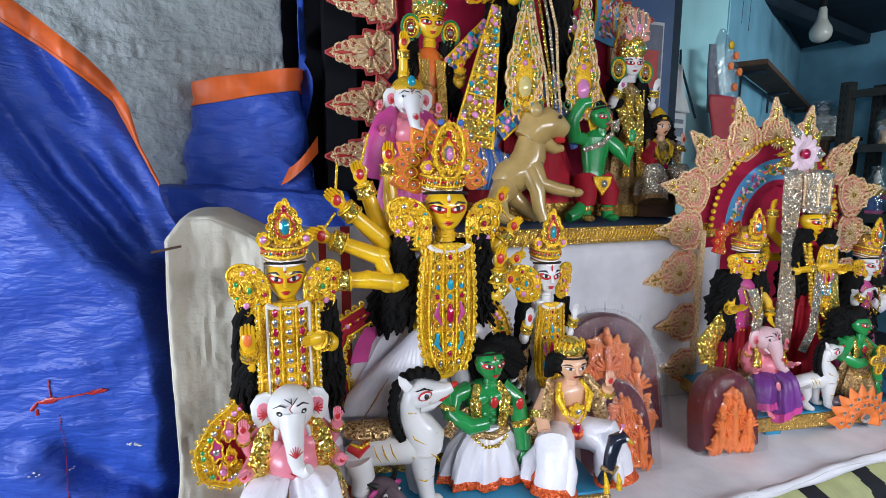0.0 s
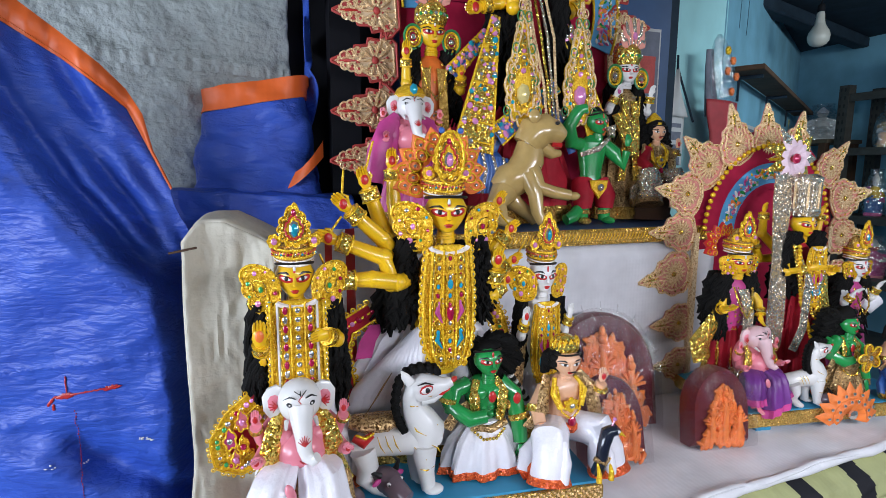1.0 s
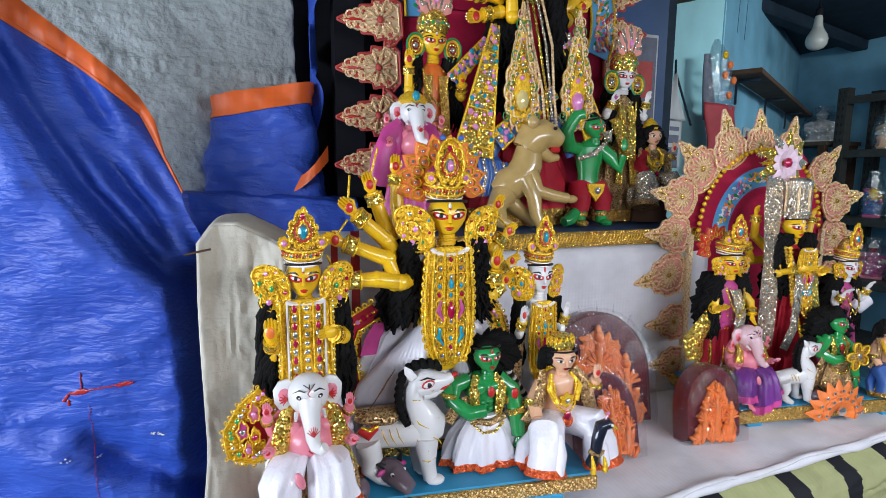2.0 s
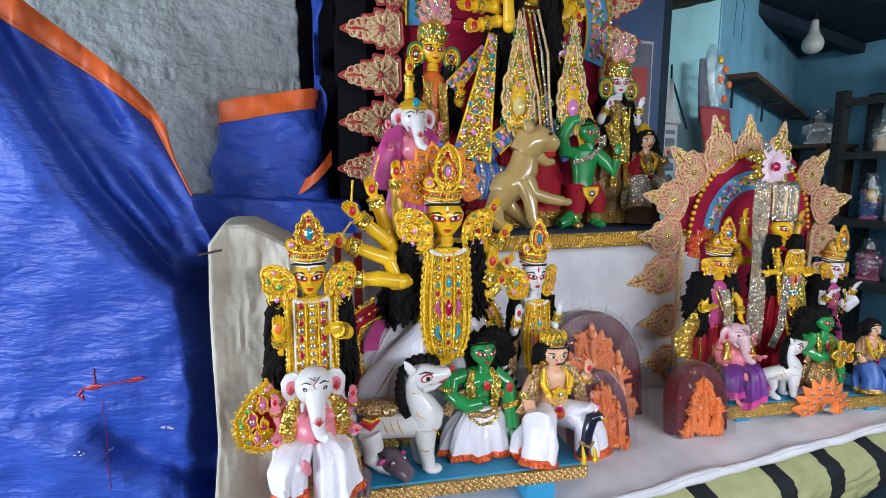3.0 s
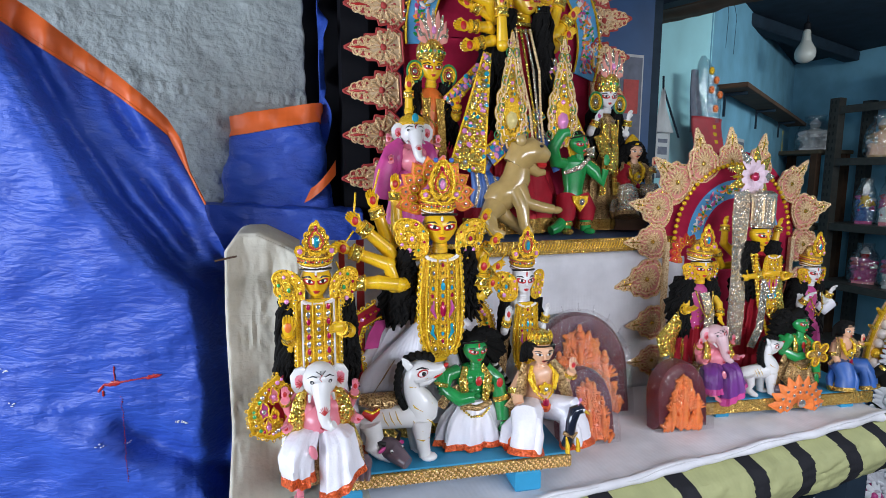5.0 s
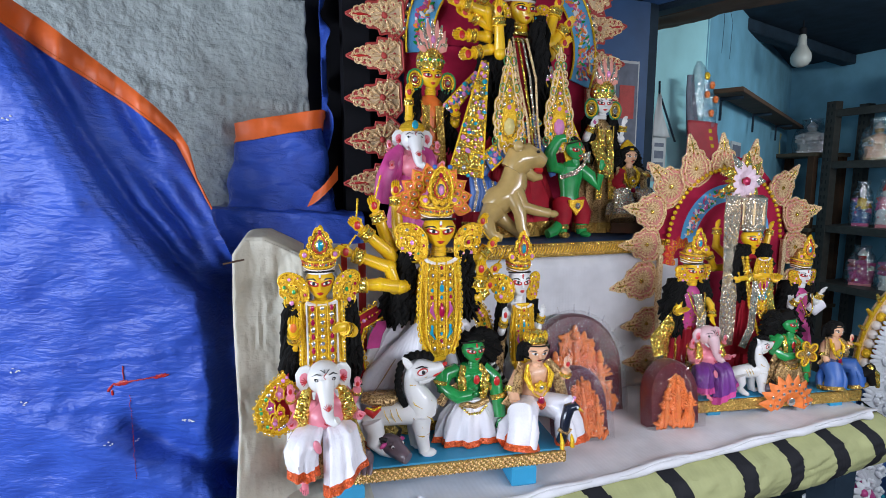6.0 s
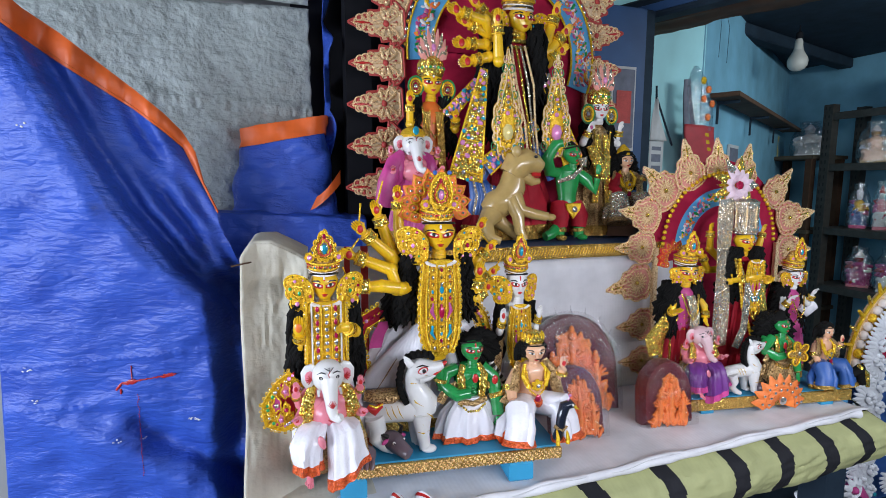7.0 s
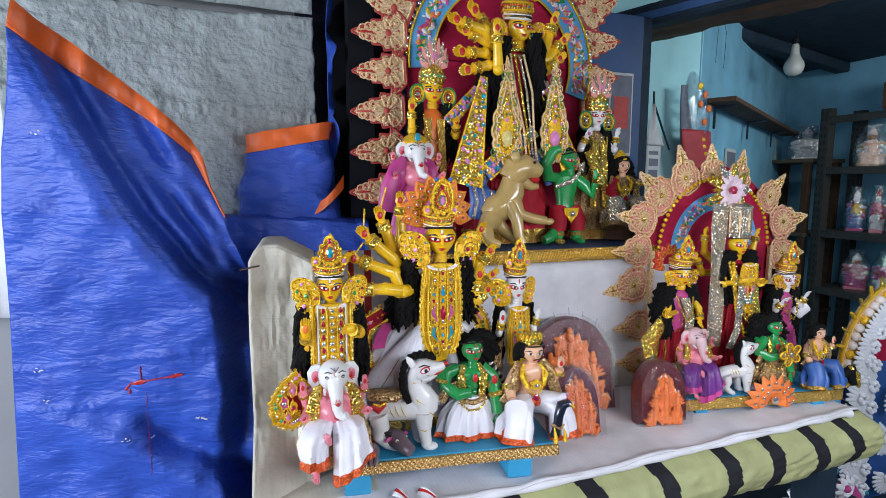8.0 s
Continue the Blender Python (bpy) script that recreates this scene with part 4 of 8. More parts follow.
def filigree(f, pts, w, seed=0, y=0.0):
    """A curved gold lace band: looped edge, cords and stones along a path in the xz plane."""
    rnd = random.Random(seed)
    P = [Vector((p[0], y, p[1])) for p in pts]
    fine = []
    for a, b in zip(P, P[1:]):
        fine += [a.lerp(b, k / 4) for k in range(4)]
    fine.append(P[-1])
    left, right = [], []
    for i, p in enumerate(fine):
        d = (fine[min(i + 1, len(fine) - 1)] - fine[max(i - 1, 0)]).normalized()
        s = Vector((d.z, 0, -d.x))
        left.append(p + s * w / 2), right.append(p - s * w / 2)
        f.gem(p + Vector((0, -0.001, 0)), w * (0.12 + 0.08 * rnd.random()), rnd.choice((gem_red, gem_pink, gem_clear, gold, gem_green)))
        for q, e in ((left[-1], s), (right[-1], -s)):
            f.cord([q + e * w * 0.12 + Vector((w * 0.13 * math.cos(a), -0.0004, w * 0.13 * math.sin(a))) for a in [2 * math.pi * j / 7 for j in range(7)]], w * 0.045, gold_cord, True)
            f.gem(q + e * w * 0.12 + Vector((0, -0.0006, 0)), w * 0.06, gem_clear if rnd.random() < 0.5 else gold)
    k = len(fine)
    verts = [(p.x, p.y + 0.001, p.z) for p in left] + [(p.x, p.y + 0.001, p.z) for p in right] + [(p.x, p.y + 0.003, p.z) for p in left] + [(p.x, p.y + 0.003, p.z) for p in right]
    faces = []
    for i in range(k - 1):
        faces += [(i, i + 1, k + i + 1, k + i), (2 * k + i, 3 * k + i, 3 * k + i + 1, 2 * k + i + 1), (i, 2 * k + i, 2 * k + i + 1, i + 1), (k + i, k + i + 1, 3 * k + i + 1, 3 * k + i)]
    f.add(verts, faces, gold_cord if seed % 2 else satin_red)
    for row in (left, right, fine):
        f.cord([p + Vector((0, -0.0006, 0)) for p in row], w * 0.06, gold_cord)


def ribbon(f, pts, w, m, wave=0.0, face=(1, 0, 0)):
    """A cloth or foil band along points."""
    P = [Vector(p) for p in pts]
    e = Vector(face) * w / 2
    up = []
    for i, p in enumerate(P):
        o = Vector((0, wave * math.sin(i * 1.7), 0))
        up.append([p - e + o, p + e - o, p + e - o + Vector((0, 0.0015, 0)), p - e + o + Vector((0, 0.0015, 0))])
    f.rings(up, m)


def ball_chain(f, pts, r, m):
    for a, b in zip(pts, pts[1:]):
        a, b = Vector(a), Vector(b)
        k = max(1, int((b - a).length / (1.7 * r)))
        for i in range(k):
            f.ball(a.lerp(b, i / k), r, m, n=6, k=4)

# ---- front group on its board ----
FRONT = 0.83
board = empty("statue_board", pose(0.147, 0.412, TABLE, 0, 0, -7), "sky blue wooden board with gold glitter edge on blocks", "board", group="statue boards")
f = Form()
f.bar((-0.117, -0.053, 0.027), (0.132, 0.075, 0.040), board_blue)
part("panel", f, board)
f = Form()
f.bar((-0.118, -0.0575, 0.0270), (0.133, -0.0532, 0.0392), gold_glitter)
for i in range(120):
    x = -0.116 + 0.247 * i / 119
    for q in range(6):
        f.ball((x + 0.0006 * math.sin(i * 7 + q * 3), -0.0576, 0.0278 + 0.0020 * q + 0.0005 * math.sin(i * 3 + q)), (0.0011, 0.0007, 0.0011), (foil_brown, gold_glitter, gold_pale)[(i * 5 + q * 2) % 3], n=6, k=3)
part("edge_trim", f, board, "gold glitter ribbon trim")
for x, y in ((-0.10, -0.052), (0.085, -0.052), (-0.10, 0.04), (0.085, 0.04)):
    f = Form()
    f.bar((x - 0.014, y - 0.006, 0.003), (x + 0.014, y + 0.03, 0.027), board_blue)
    part("block", f, board)


def petal_fan(f, c, r0, r1, n, a0, a1, m, seed=0):
    """Overlapping clay petals fanned behind a crown, each with a clear stone."""
    for row, (q, sc) in enumerate(((1.0, 1.0), (0.72, 0.9))):
        for j in range(n):
            a = a0 + (a1 - a0) * (j + 0.5 * row) / (n - 1)
            keep = turned(f, (c[0] + r0 * q * math.cos(a), c[1] - 0.002 * row, c[2] + r0 * q * math.sin(a)), 0, 0, -math.degrees(a) + 90)
            L, W = (r1 - r0) * sc, (r1 - r0) * 0.42
            side = [(W * math.sin(math.pi * q ** 0.75) ** 0.8 * (1 - 0.55 * q ** 3), L * q) for q in [k / 9 for k in range(10)]]
            out = side + [(-x, z) for x, z in side[-2:0:-1]]
            f.plate(out, 0, 0.004, m, 0, 0.8)
            f.gem((0, -0.001, L * 0.5), W * 0.18, gem_clear)
            f.cord([(W * 0.5 * math.cos(t), -0.0006, L * 0.5 + L * 0.28 * math.sin(t)) for t in [2 * math.pi * k / 8 for k in range(8)]], W * 0.07, gold_cord, True)
            f.m = keep


# central ten-armed goddess
f = Form()
f.lathe([(0.018, 0.10), (0.020, 0.13), (0.024, 0.165), (0.024, 0.19), (0.012, 0.206)], skin_yellow, (0, 0, 0), 20, 0.8)
head(f, (0.004, -0.012, 0.2415), 0.0345, skin_yellow, -9)
petal_fan(f, (0.006, 0.006, 0.272), 0.022, 0.044, 10, radians(-12), radians(192), clay_orange)
crown(f, (0.004, -0.004, 0.2550), 0.0345, 0.0495, seed=2)
f.cord([(0.004 + 0.012 * math.cos(a), -0.022, 0.288 + 0.022 * math.sin(a)) for a in [2 * math.pi * j / 14 for j in range(14)]], 0.0012, gold_cord, True)
for x in (-0.008, 0.008):
    f.gem((x + 0.004, -0.024, 0.310), 0.0026, satin_blue)
wing(f, (-0.0265, -0.020, 0.2335), 0.035, 0.041, -1, 1)
wing(f, (0.0335, -0.018, 0.2315), 0.035, 0.041, 1, 4)
breastplate(f, (-0.001, -0.036, 0.165), 0.0445, 0.106, 9, True, 3)
arm(f, [(-0.030, 0, 0.195), (-0.050, -0.010, 0.222), (-0.077, -0.014, 0.247)], 0.0070, skin_yellow, 0.016, stick=(0.002, 0, 0.026))
arm(f, [(-0.030, 0.006, 0.20), (-0.047, 0.000, 0.230), (-0.060, -0.002, 0.264)], 0.0070, skin_yellow, 0.016, stick=(0.008, 0, 0.03))
arm(f, [(-0.028, 0.01, 0.205), (-0.034, 0.014, 0.25), (-0.036, 0.012, 0.280)], 0.0065, skin_yellow, 0.015)
arm(f, [(-0.028, -0.006, 0.180), (-0.046, -0.022, 0.187), (-0.051, -0.020, 0.208), (-0.088, -0.018, 0.223)], 0.0072, skin_yellow, 0.016, stick=(0.012, 0, 0.016))
arm(f, [(-0.026, -0.006, 0.186), (-0.041, -0.026, 0.188), (-0.062, -0.026, 0.192), (-0.086, -0.024, 0.192)], 0.0070, skin_yellow, 0.015, stick=(-0.008, 0, 0.022))
arm(f, [(0.026, -0.004, 0.19), (0.045, -0.014, 0.168), (0.048, -0.018, 0.194)], 0.0080, skin_yellow, 0.017, tip=(0.1, 0, 1))
arm(f, [(0.026, 0.004, 0.195), (0.048, -0.004, 0.205), (0.064, -0.004, 0.222)], 0.0072, skin_yellow, 0.014, stick=(-0.012, 0, 0.014))
arm(f, [(0.026, 0.006, 0.20), (0.046, 0.004, 0.225), (0.056, 0.002, 0.246)], 0.0072, skin_yellow, 0.014)
arm(f, [(0.026, 0.0, 0.185), (0.052, -0.006, 0.186), (0.066, -0.006, 0.195)], 0.0070, skin_yellow, 0.013, stick=(0.010, 0, 0.014))
arm(f, [(0.026, 0.0, 0.175), (0.050, -0.006, 0.166), (0.061, -0.006, 0.176)], 0.0070, skin_yellow, 0.013)
for k in (-1, 1):
    hair(f, (k * 0.030, -0.012, 0.210), 0.066, 0.020, 40, 5 + k, 0.0028, k)
    hair(f, (k * 0.032, 0.006, 0.214), 0.080, 0.028, 30, 15 + k, 0.0030, k)
    hair(f, (k * 0.031, -0.014, 0.222), 0.078, 0.018, 34, 215 + k, 0.0030, k)
f.lathe([(0.030, 0.150), (0.050, 0.128), (0.070, 0.100), (0.078, 0.070), (0.080, 0.045), (0.080, 0.022)], satin_white, (0.0, 0.022, 0), 120, 0.30, 0.05, 13)
f.lathe([(0.0805, 0.026), (0.082, 0.020), (0.082, 0.0145), (0.07, 0.0145)], gold_glitter, (0.0, 0.022, 0), 120, 0.30, 0.05, 13)
for k in (-1, 1):
    for q in range(9):
        o = q / 8
        f.limb([(k * (0.016 + 0.010 * o), -0.016 + 0.012 * o, 0.148 - 0.016 * o), (k * (0.020 + 0.030 * o), (-0.010 if k > 0 else -0.024) + 0.020 * o, 0.118 - 0.012 * o), (k * (0.022 + 0.044 * o), (-0.004 if k > 0 else -0.018) + 0.022 * o, 0.085), (k * (0.024 + 0.050 * o), 0.006 + 0.02 * o, 0.045)], [0.004, 0.008, 0.0095, 0.009], satin_white, 10)
ribbon(f, [(-0.050, -0.024, 0.106), (-0.062, -0.028, 0.09), (-0.074, -0.03, 0.075)], 0.012, gold_glitter, face=(0.6, 0, 0.8))
filigree(f, [(-0.055, 0.155), (-0.078, 0.142), (-0.086, 0.12), (-0.080, 0.095), (-0.078, 0.075)], 0.016, 4, 0.012)
filigree(f, [(0.052, 0.155), (0.064, 0.14), (0.07, 0.12)], 0.014, 5, 0.012)
ribbon(f, [(-0.052, 0.004, 0.145), (-0.060, 0.006, 0.13), (-0.064, 0.006, 0.115)], 0.014, satin_pink)
thing("goddess_statue", f, pose(0.1455, 0.4268, 0.8168), "yellow clay goddess statue with many arms and gold ornaments", "statue").scale = (1.05, 1.05, 1.033)

# standing goddess at the cream board
f = Form()
f.lathe([(0.024, 0.085), (0.026, 0.12), (0.024, 0.15), (0.010, 0.17)], skin_yellow, (0, 0, 0), 18, 0.6)
head(f, (0, -0.006, 0.190), 0.0315, skin_yellow, -5)
crown(f, (0, -0.002, 0.2030), 0.0355, 0.042, seed=0)
wing(f, (-0.0275, -0.012, 0.185), 0.034, 0.039, -1, 2)
wing(f, (0.0275, -0.012, 0.185), 0.033, 0.039, 1, 6)
breastplate(f, (0, -0.022, 0.1395), 0.0455, 0.072, 10, False, 8)
f.bar((-0.011, -0.026, 0.100), (0.013, -0.022, 0.112), gold_glitter)
arm(f, [(-0.018, 0, 0.155), (-0.030, -0.010, 0.128), (-0.031, -0.022, 0.145)], 0.0062, skin_yellow, 0.018, paint_orange, tip=(0, 0, 1))
arm(f, [(0.018, 0, 0.155), (0.034, -0.014, 0.140), (0.022, -0.030, 0.148)], 0.0065, skin_yellow, 0.014, None, tip=(-1, 0, -0.1))
for k in (-1, 1):
    hair(f, (k * 0.027, -0.008, 0.166), 0.075, 0.018, 28, 25 + k, 0.0026, k)
    hair(f, (k * 0.033, -0.006, 0.172), 0.098, 0.016, 26, 225 + k, 0.0028, k * 0.6)
skirt(f, (0.004, 0.006, 0.105), 0.022, 0.042, 0.104, satin_white, trim_orange, 0.6, 8)
filigree(f, [(-0.030, 0.118), (-0.038, 0.10), (-0.036, 0.085)], 0.013, 7, -0.004)
filigree(f, [(-0.026, 0.085), (-0.042, 0.082), (-0.052, 0.068), (-0.046, 0.055), (-0.032, 0.055), (-0.028, 0.07)], 0.012, 9, -0.016)
ribbon(f, [(-0.028, 0, 0.105), (-0.030, 0, 0.09), (-0.026, 0, 0.075)], 0.018, satin_pink)
thing("goddess_statue", f, pose(0.0191, 0.404, FRONT + 0.0005), "yellow clay goddess statue with gold breastplate and raised palm", "statue").scale = (0.90, 0.92, 0.997)

# white-faced goddess
f = Form()
f.lathe([(0.020, 0.07), (0.022, 0.10), (0.020, 0.13), (0.009, 0.15)], skin_white, (0, 0, 0), 18, 0.6)
head(f, (0, -0.006, 0.167), 0.032, skin_white, -4)
crown(f, (0, -0.002, 0.1805), 0.034, 0.044, seed=1)
wing(f, (-0.027, -0.010, 0.163), 0.036, 0.034, -1, 3)
wing(f, (0.022, -0.008, 0.163), 0.024, 0.034, 1, 5)
breastplate(f, (0.002, -0.018, 0.103), 0.036, 0.082, 12, True, 12)
arm(f, [(-0.016, 0, 0.13), (-0.030, -0.012, 0.112), (-0.030, -0.020, 0.128)], 0.0055, skin_white, 0.014, paint_red, tip=(0, 0, 1))
arm(f, [(0.016, 0, 0.13), (0.032, -0.008, 0.112), (0.034, -0.014, 0.128)], 0.0055, skin_white, 0.012, None, tip=(0, 0, 1))
for k in (-1, 1):
    hair(f, (k * 0.024, -0.004, 0.146), 0.085, 0.017, 26, 35 + k, 0.0025, k)
skirt(f, (0, 0.006, 0.08), 0.020, 0.044, 0.078, satin_white, trim_orange, 0.6, 8)
filigree(f, [(0.018, 0.115), (0.030, 0.09), (0.028, 0.06)], 0.012, 11, -0.006)
ribbon(f, [(-0.022, -0.006, 0.11), (-0.03, -0.012, 0.09), (-0.035, -0.016, 0.06)], 0.012, foil_brown)
thing("goddess_statue", f, pose(0.255, 0.432, FRONT + 0.001), "white-faced clay goddess statue with gold crown", "statue").scale = (0.82, 0.9, 1.02)


def elephant(f, s, skin=skin_pink, shawl=gold, dhoti=True, pants=satin_white, hem=trim_orange, face=skin_white):
    """Seated elephant-headed figure; s = 1 is about 13 cm tall."""
    k0 = turned(f, (0, 0, 0))
    f.m = f.m @ Matrix.Diagonal((s, s, s, 1))
    f.ball((0, 0.004, 0.078), (0.025, 0.019, 0.034), skin, n=18, k=12)
    f.ball((0, -0.010, 0.074), (0.022, 0.021, 0.017), skin, n=16, k=10)
    f.limb([(-0.003, -0.0305, 0.072), (0, -0.031, 0.0695), (0.003, -0.0305, 0.072)], 0.0006, paint_red, 5)
    f.ball((0, -0.008, 0.114), (0.019, 0.017, 0.018), face, n=16, k=10)
    f.limb([(0, -0.020, 0.112), (0, -0.026, 0.102), (0.001, -0.029, 0.090), (0.001, -0.032, 0.083), (0.003, -0.034, 0.077), (0.008, -0.036, 0.074), (0.011, -0.038, 0.077)], [0.0112, 0.0088, 0.0072, 0.0062, 0.0055, 0.0050, 0.0042], face, 14)
    for k in (-1, 1):
        ear = [(k * (0.012 + 0.019 * q), 0.114 + z) for q, z in ((0, 0.010), (0.35, 0.014), (0.75, 0.012), (1, 0.005), (0.95, -0.006), (0.7, -0.013), (0.4, -0.012), (0.1, -0.006))]
        f.plate(ear, -0.009, 0.004, face, 0, 0.85)
        f.plate([(k * 0.022 + (x - k * 0.022) * 0.5, 0.114 + (z - 0.114) * 0.5) for x, z in ear], -0.0098, 0.002, skin, 0, 0.8)
        for q in range(5):
            f.limb([(k * 0.019, -0.0108, 0.1115), (k * (0.019 + 0.007 * math.cos(0.5 * (q - 2))), -0.0108, 0.1115 + 0.006 * math.sin(0.5 * (q - 2)))], [0.0009, 0.0003], paint_red, 5)
        f.ball((k * 0.0095, -0.0225, 0.116), (0.0026, 0.0014, 0.0018), ink_black, (0, -k * 20, k * 25), 8, 5)
        f.ball((k * 0.0092, -0.0238, 0.1162), (0.001, 0.0008, 0.0008), skin_white, n=6, k=4)
        f.limb([(k * 0.004, -0.0245, 0.121), (k * 0.009, -0.0225, 0.1225), (k * 0.014, -0.018, 0.119)], [0.0004, 0.0007, 0.0003], ink_black, 5)
        f.limb([(k * 0.012, -0.018, 0.101), (k * 0.013, -0.026, 0.098)], [0.0022, 0.0012], skin_white, 8)
        f.ball((k * 0.013, -0.014, 0.083), (0.0085, 0.006, 0.009), skin, n=12, k=8)
        f.ball((k * 0.013, -0.0198, 0.083), (0.0014, 0.001, 0.0014), paint_red, n=6, k=4)
        f.limb([(k * 0.018, -0.016, 0.09), (k * 0.012, -0.0205, 0.077), (k * 0.004, -0.021, 0.074)], 0.0007, paint_red, 5)
        # upper and lower arms
        f.limb([(k * 0.022, 0.002, 0.093), (k * 0.034, -0.006, 0.085), (k * 0.037, -0.012, 0.098)], [0.007, 0.0065, 0.005], skin, 10)
        hand(f, (k * 0.037, -0.013, 0.103), 0.011, skin, (0, 0, 1), paint_red)
        f.limb([(k * 0.022, -0.002, 0.085), (k * 0.034, -0.012, 0.070), (k * 0.037, -0.026, 0.074)], [0.007, 0.0065, 0.005], skin, 10)
        hand(f, (k * 0.037, -0.029, 0.076), 0.011, skin, (k * 0.2, -0.4, 0.3), paint_red)
        f.limb([(k * 0.0365, -0.010, 0.094), (k * 0.037, -0.0118, 0.0965)], 0.0062, gold, 10)
        # shawl hanging over each shoulder
        f.limb([(k * 0.016, -0.002, 0.104), (k * 0.022, -0.015, 0.094), (k * 0.026, -0.019, 0.078), (k * 0.027, -0.014, 0.062), (k * 0.032, -0.004, 0.050), (k * 0.038, 0.0, 0.032)], [0.004, 0.0075, 0.009, 0.0085, 0.008, 0.009], shawl, 10, 0.45)
    f.limb([(0, -0.028, 0.118), (-0.002, -0.0285, 0.121), (0.001, -0.027, 0.124)], 0.0005, paint_red, 5)
    for a in range(7):
        t = math.pi * (0.15 + 0.7 * a / 6)
        f.limb([(0.001, -0.0395, 0.088), (0.001 + 0.006 * math.cos(t), -0.038, 0.088 + 0.008 * math.sin(t))], [0.0007, 0.0003], paint_red, 5)
    for a in range(3):
        f.limb([(-0.005 + 0.005 * a, -0.0215, 0.1265), (0.0, -0.0238, 0.1235 - 0.0012 * a)], 0.0004, ink_black, 5)
    if dhoti:
        f.limb([(-0.022, -0.012, 0.070), (0, -0.024, 0.066), (0.022, -0.012, 0.070)], 0.0045, hem, 8)
        for k, rows, lean in ((-1, ((-0.014, -0.016, 0.068, 0.013, 0.012), (-0.022, -0.026, 0.061, 0.018, 0.016), (-0.027, -0.031, 0.050, 0.019, 0.016), (-0.028, -0.033, 0.039, 0.0165, 0.015), (-0.027, -0.034, 0.031, 0.0150, 0.0145), (-0.0265, -0.034, 0.021, 0.0160, 0.0155)), 0.0),
                              (1, ((0.010, -0.016, 0.068, 0.014, 0.012), (0.014, -0.028, 0.061, 0.018, 0.016), (0.015, -0.034, 0.048, 0.019, 0.016), (0.016, -0.037, 0.031, 0.020, 0.016), (0.0175, -0.038, 0.021, 0.0215, 0.016), (0.0185, -0.038, 0.012, 0.023, 0.017)), 0.75)):
            ring = []
            for i, (cx, cy, cz, rx, ry) in enumerate(rows):
                w = 0.035 + 0.022 * i
                ring.append([(cx + rx * (1 + w * math.sin(6 * a + 0.5 * i + k)) * math.cos(a), cy + ry * (1 + w * math.sin(6 * a + 0.5 * i + k) + 0.9 * w * math.sin(11 * a + i) + 0.10 * n3(3 * math.cos(a), 3 * math.sin(a), i * 0.9 + k)) * math.sin(a), cz + lean * rx * math.cos(a) * i / 5 + 0.0012 * math.sin(5 * a + k)) for a in [2 * math.pi * j / 60 for j in range(60)]])
            f.rings(ring[:5], pants)
            f.rings([[(x * 1.0 + (x - rows[4][0]) * 0.02, y - 0.0005, z) for x, y, z in ring[4]], ring[5]], hem)
        hand(f, (-0.0265, -0.046, 0.016), 0.012, skin, (0, -0.8, -0.5), None)
        f.limb([(-0.0265, -0.036, 0.024), (-0.0265, -0.040, 0.016)], 0.0075, skin, 10)
        f.lathe([(0.020, 0.058), (0.028, 0.040), (0.034, 0.015), (0.036, 0.0)], foil_brown, (0.0, 0.012, 0), 60, 0.55, 0.08, 9)
        f.ball((-0.012, -0.044, 0.054), (0.004, 0.003, 0.008), skin, (0, -20, 0), 10, 6)
        for k in (-1, 1):
            f.limb([(k * 0.022, -0.008, 0.055), (k * 0.032, -0.010, 0.038), (k * 0.036, -0.014, 0.020)], [0.008, 0.012, 0.010], foil_brown, 10, 0.5)
    f.m = k0


f = Form()
elephant(f, 0.96)
filigree(f, [(-0.038, 0.110), (-0.054, 0.098), (-0.066, 0.080), (-0.064, 0.062), (-0.048, 0.056), (-0.036, 0.062)], 0.012, 13, 0.002)
f.plate([(-0.036, 0.112), (-0.058, 0.096), (-0.066, 0.076), (-0.056, 0.058), (-0.036, 0.058)], 0.006, 0.002, satin_red)
for i, (x, z, r) in enumerate(((-0.046, 0.094, 0.008), (-0.056, 0.080, 0.008), (-0.046, 0.074, 0.007), (-0.052, 0.064, 0.006))):
    lobe = scallop(r * 0.7, r, 5, 0.3, 30, 0.4)
    f.plate([(x + u, z + w) for u, w in lobe], 0.000, 0.002, (skin_pink, satin_pink, gold_cord, skin_pink)[i])
    f.cord([(x + u, -0.0006, z + w) for u, w in lobe[::2]], 0.0009, gold_cord, True)
    f.gem((x, -0.001, z), 0.0026, (gem_pink, gem_clear, gem_red, gem_pink)[i])
thing("elephant_statue", f, pose(0.0171, 0.372, FRONT + 0.0005), "pink elephant-headed clay statue in white satin dhoti", "statue").scale = (0.89, 0.90, 0.953)


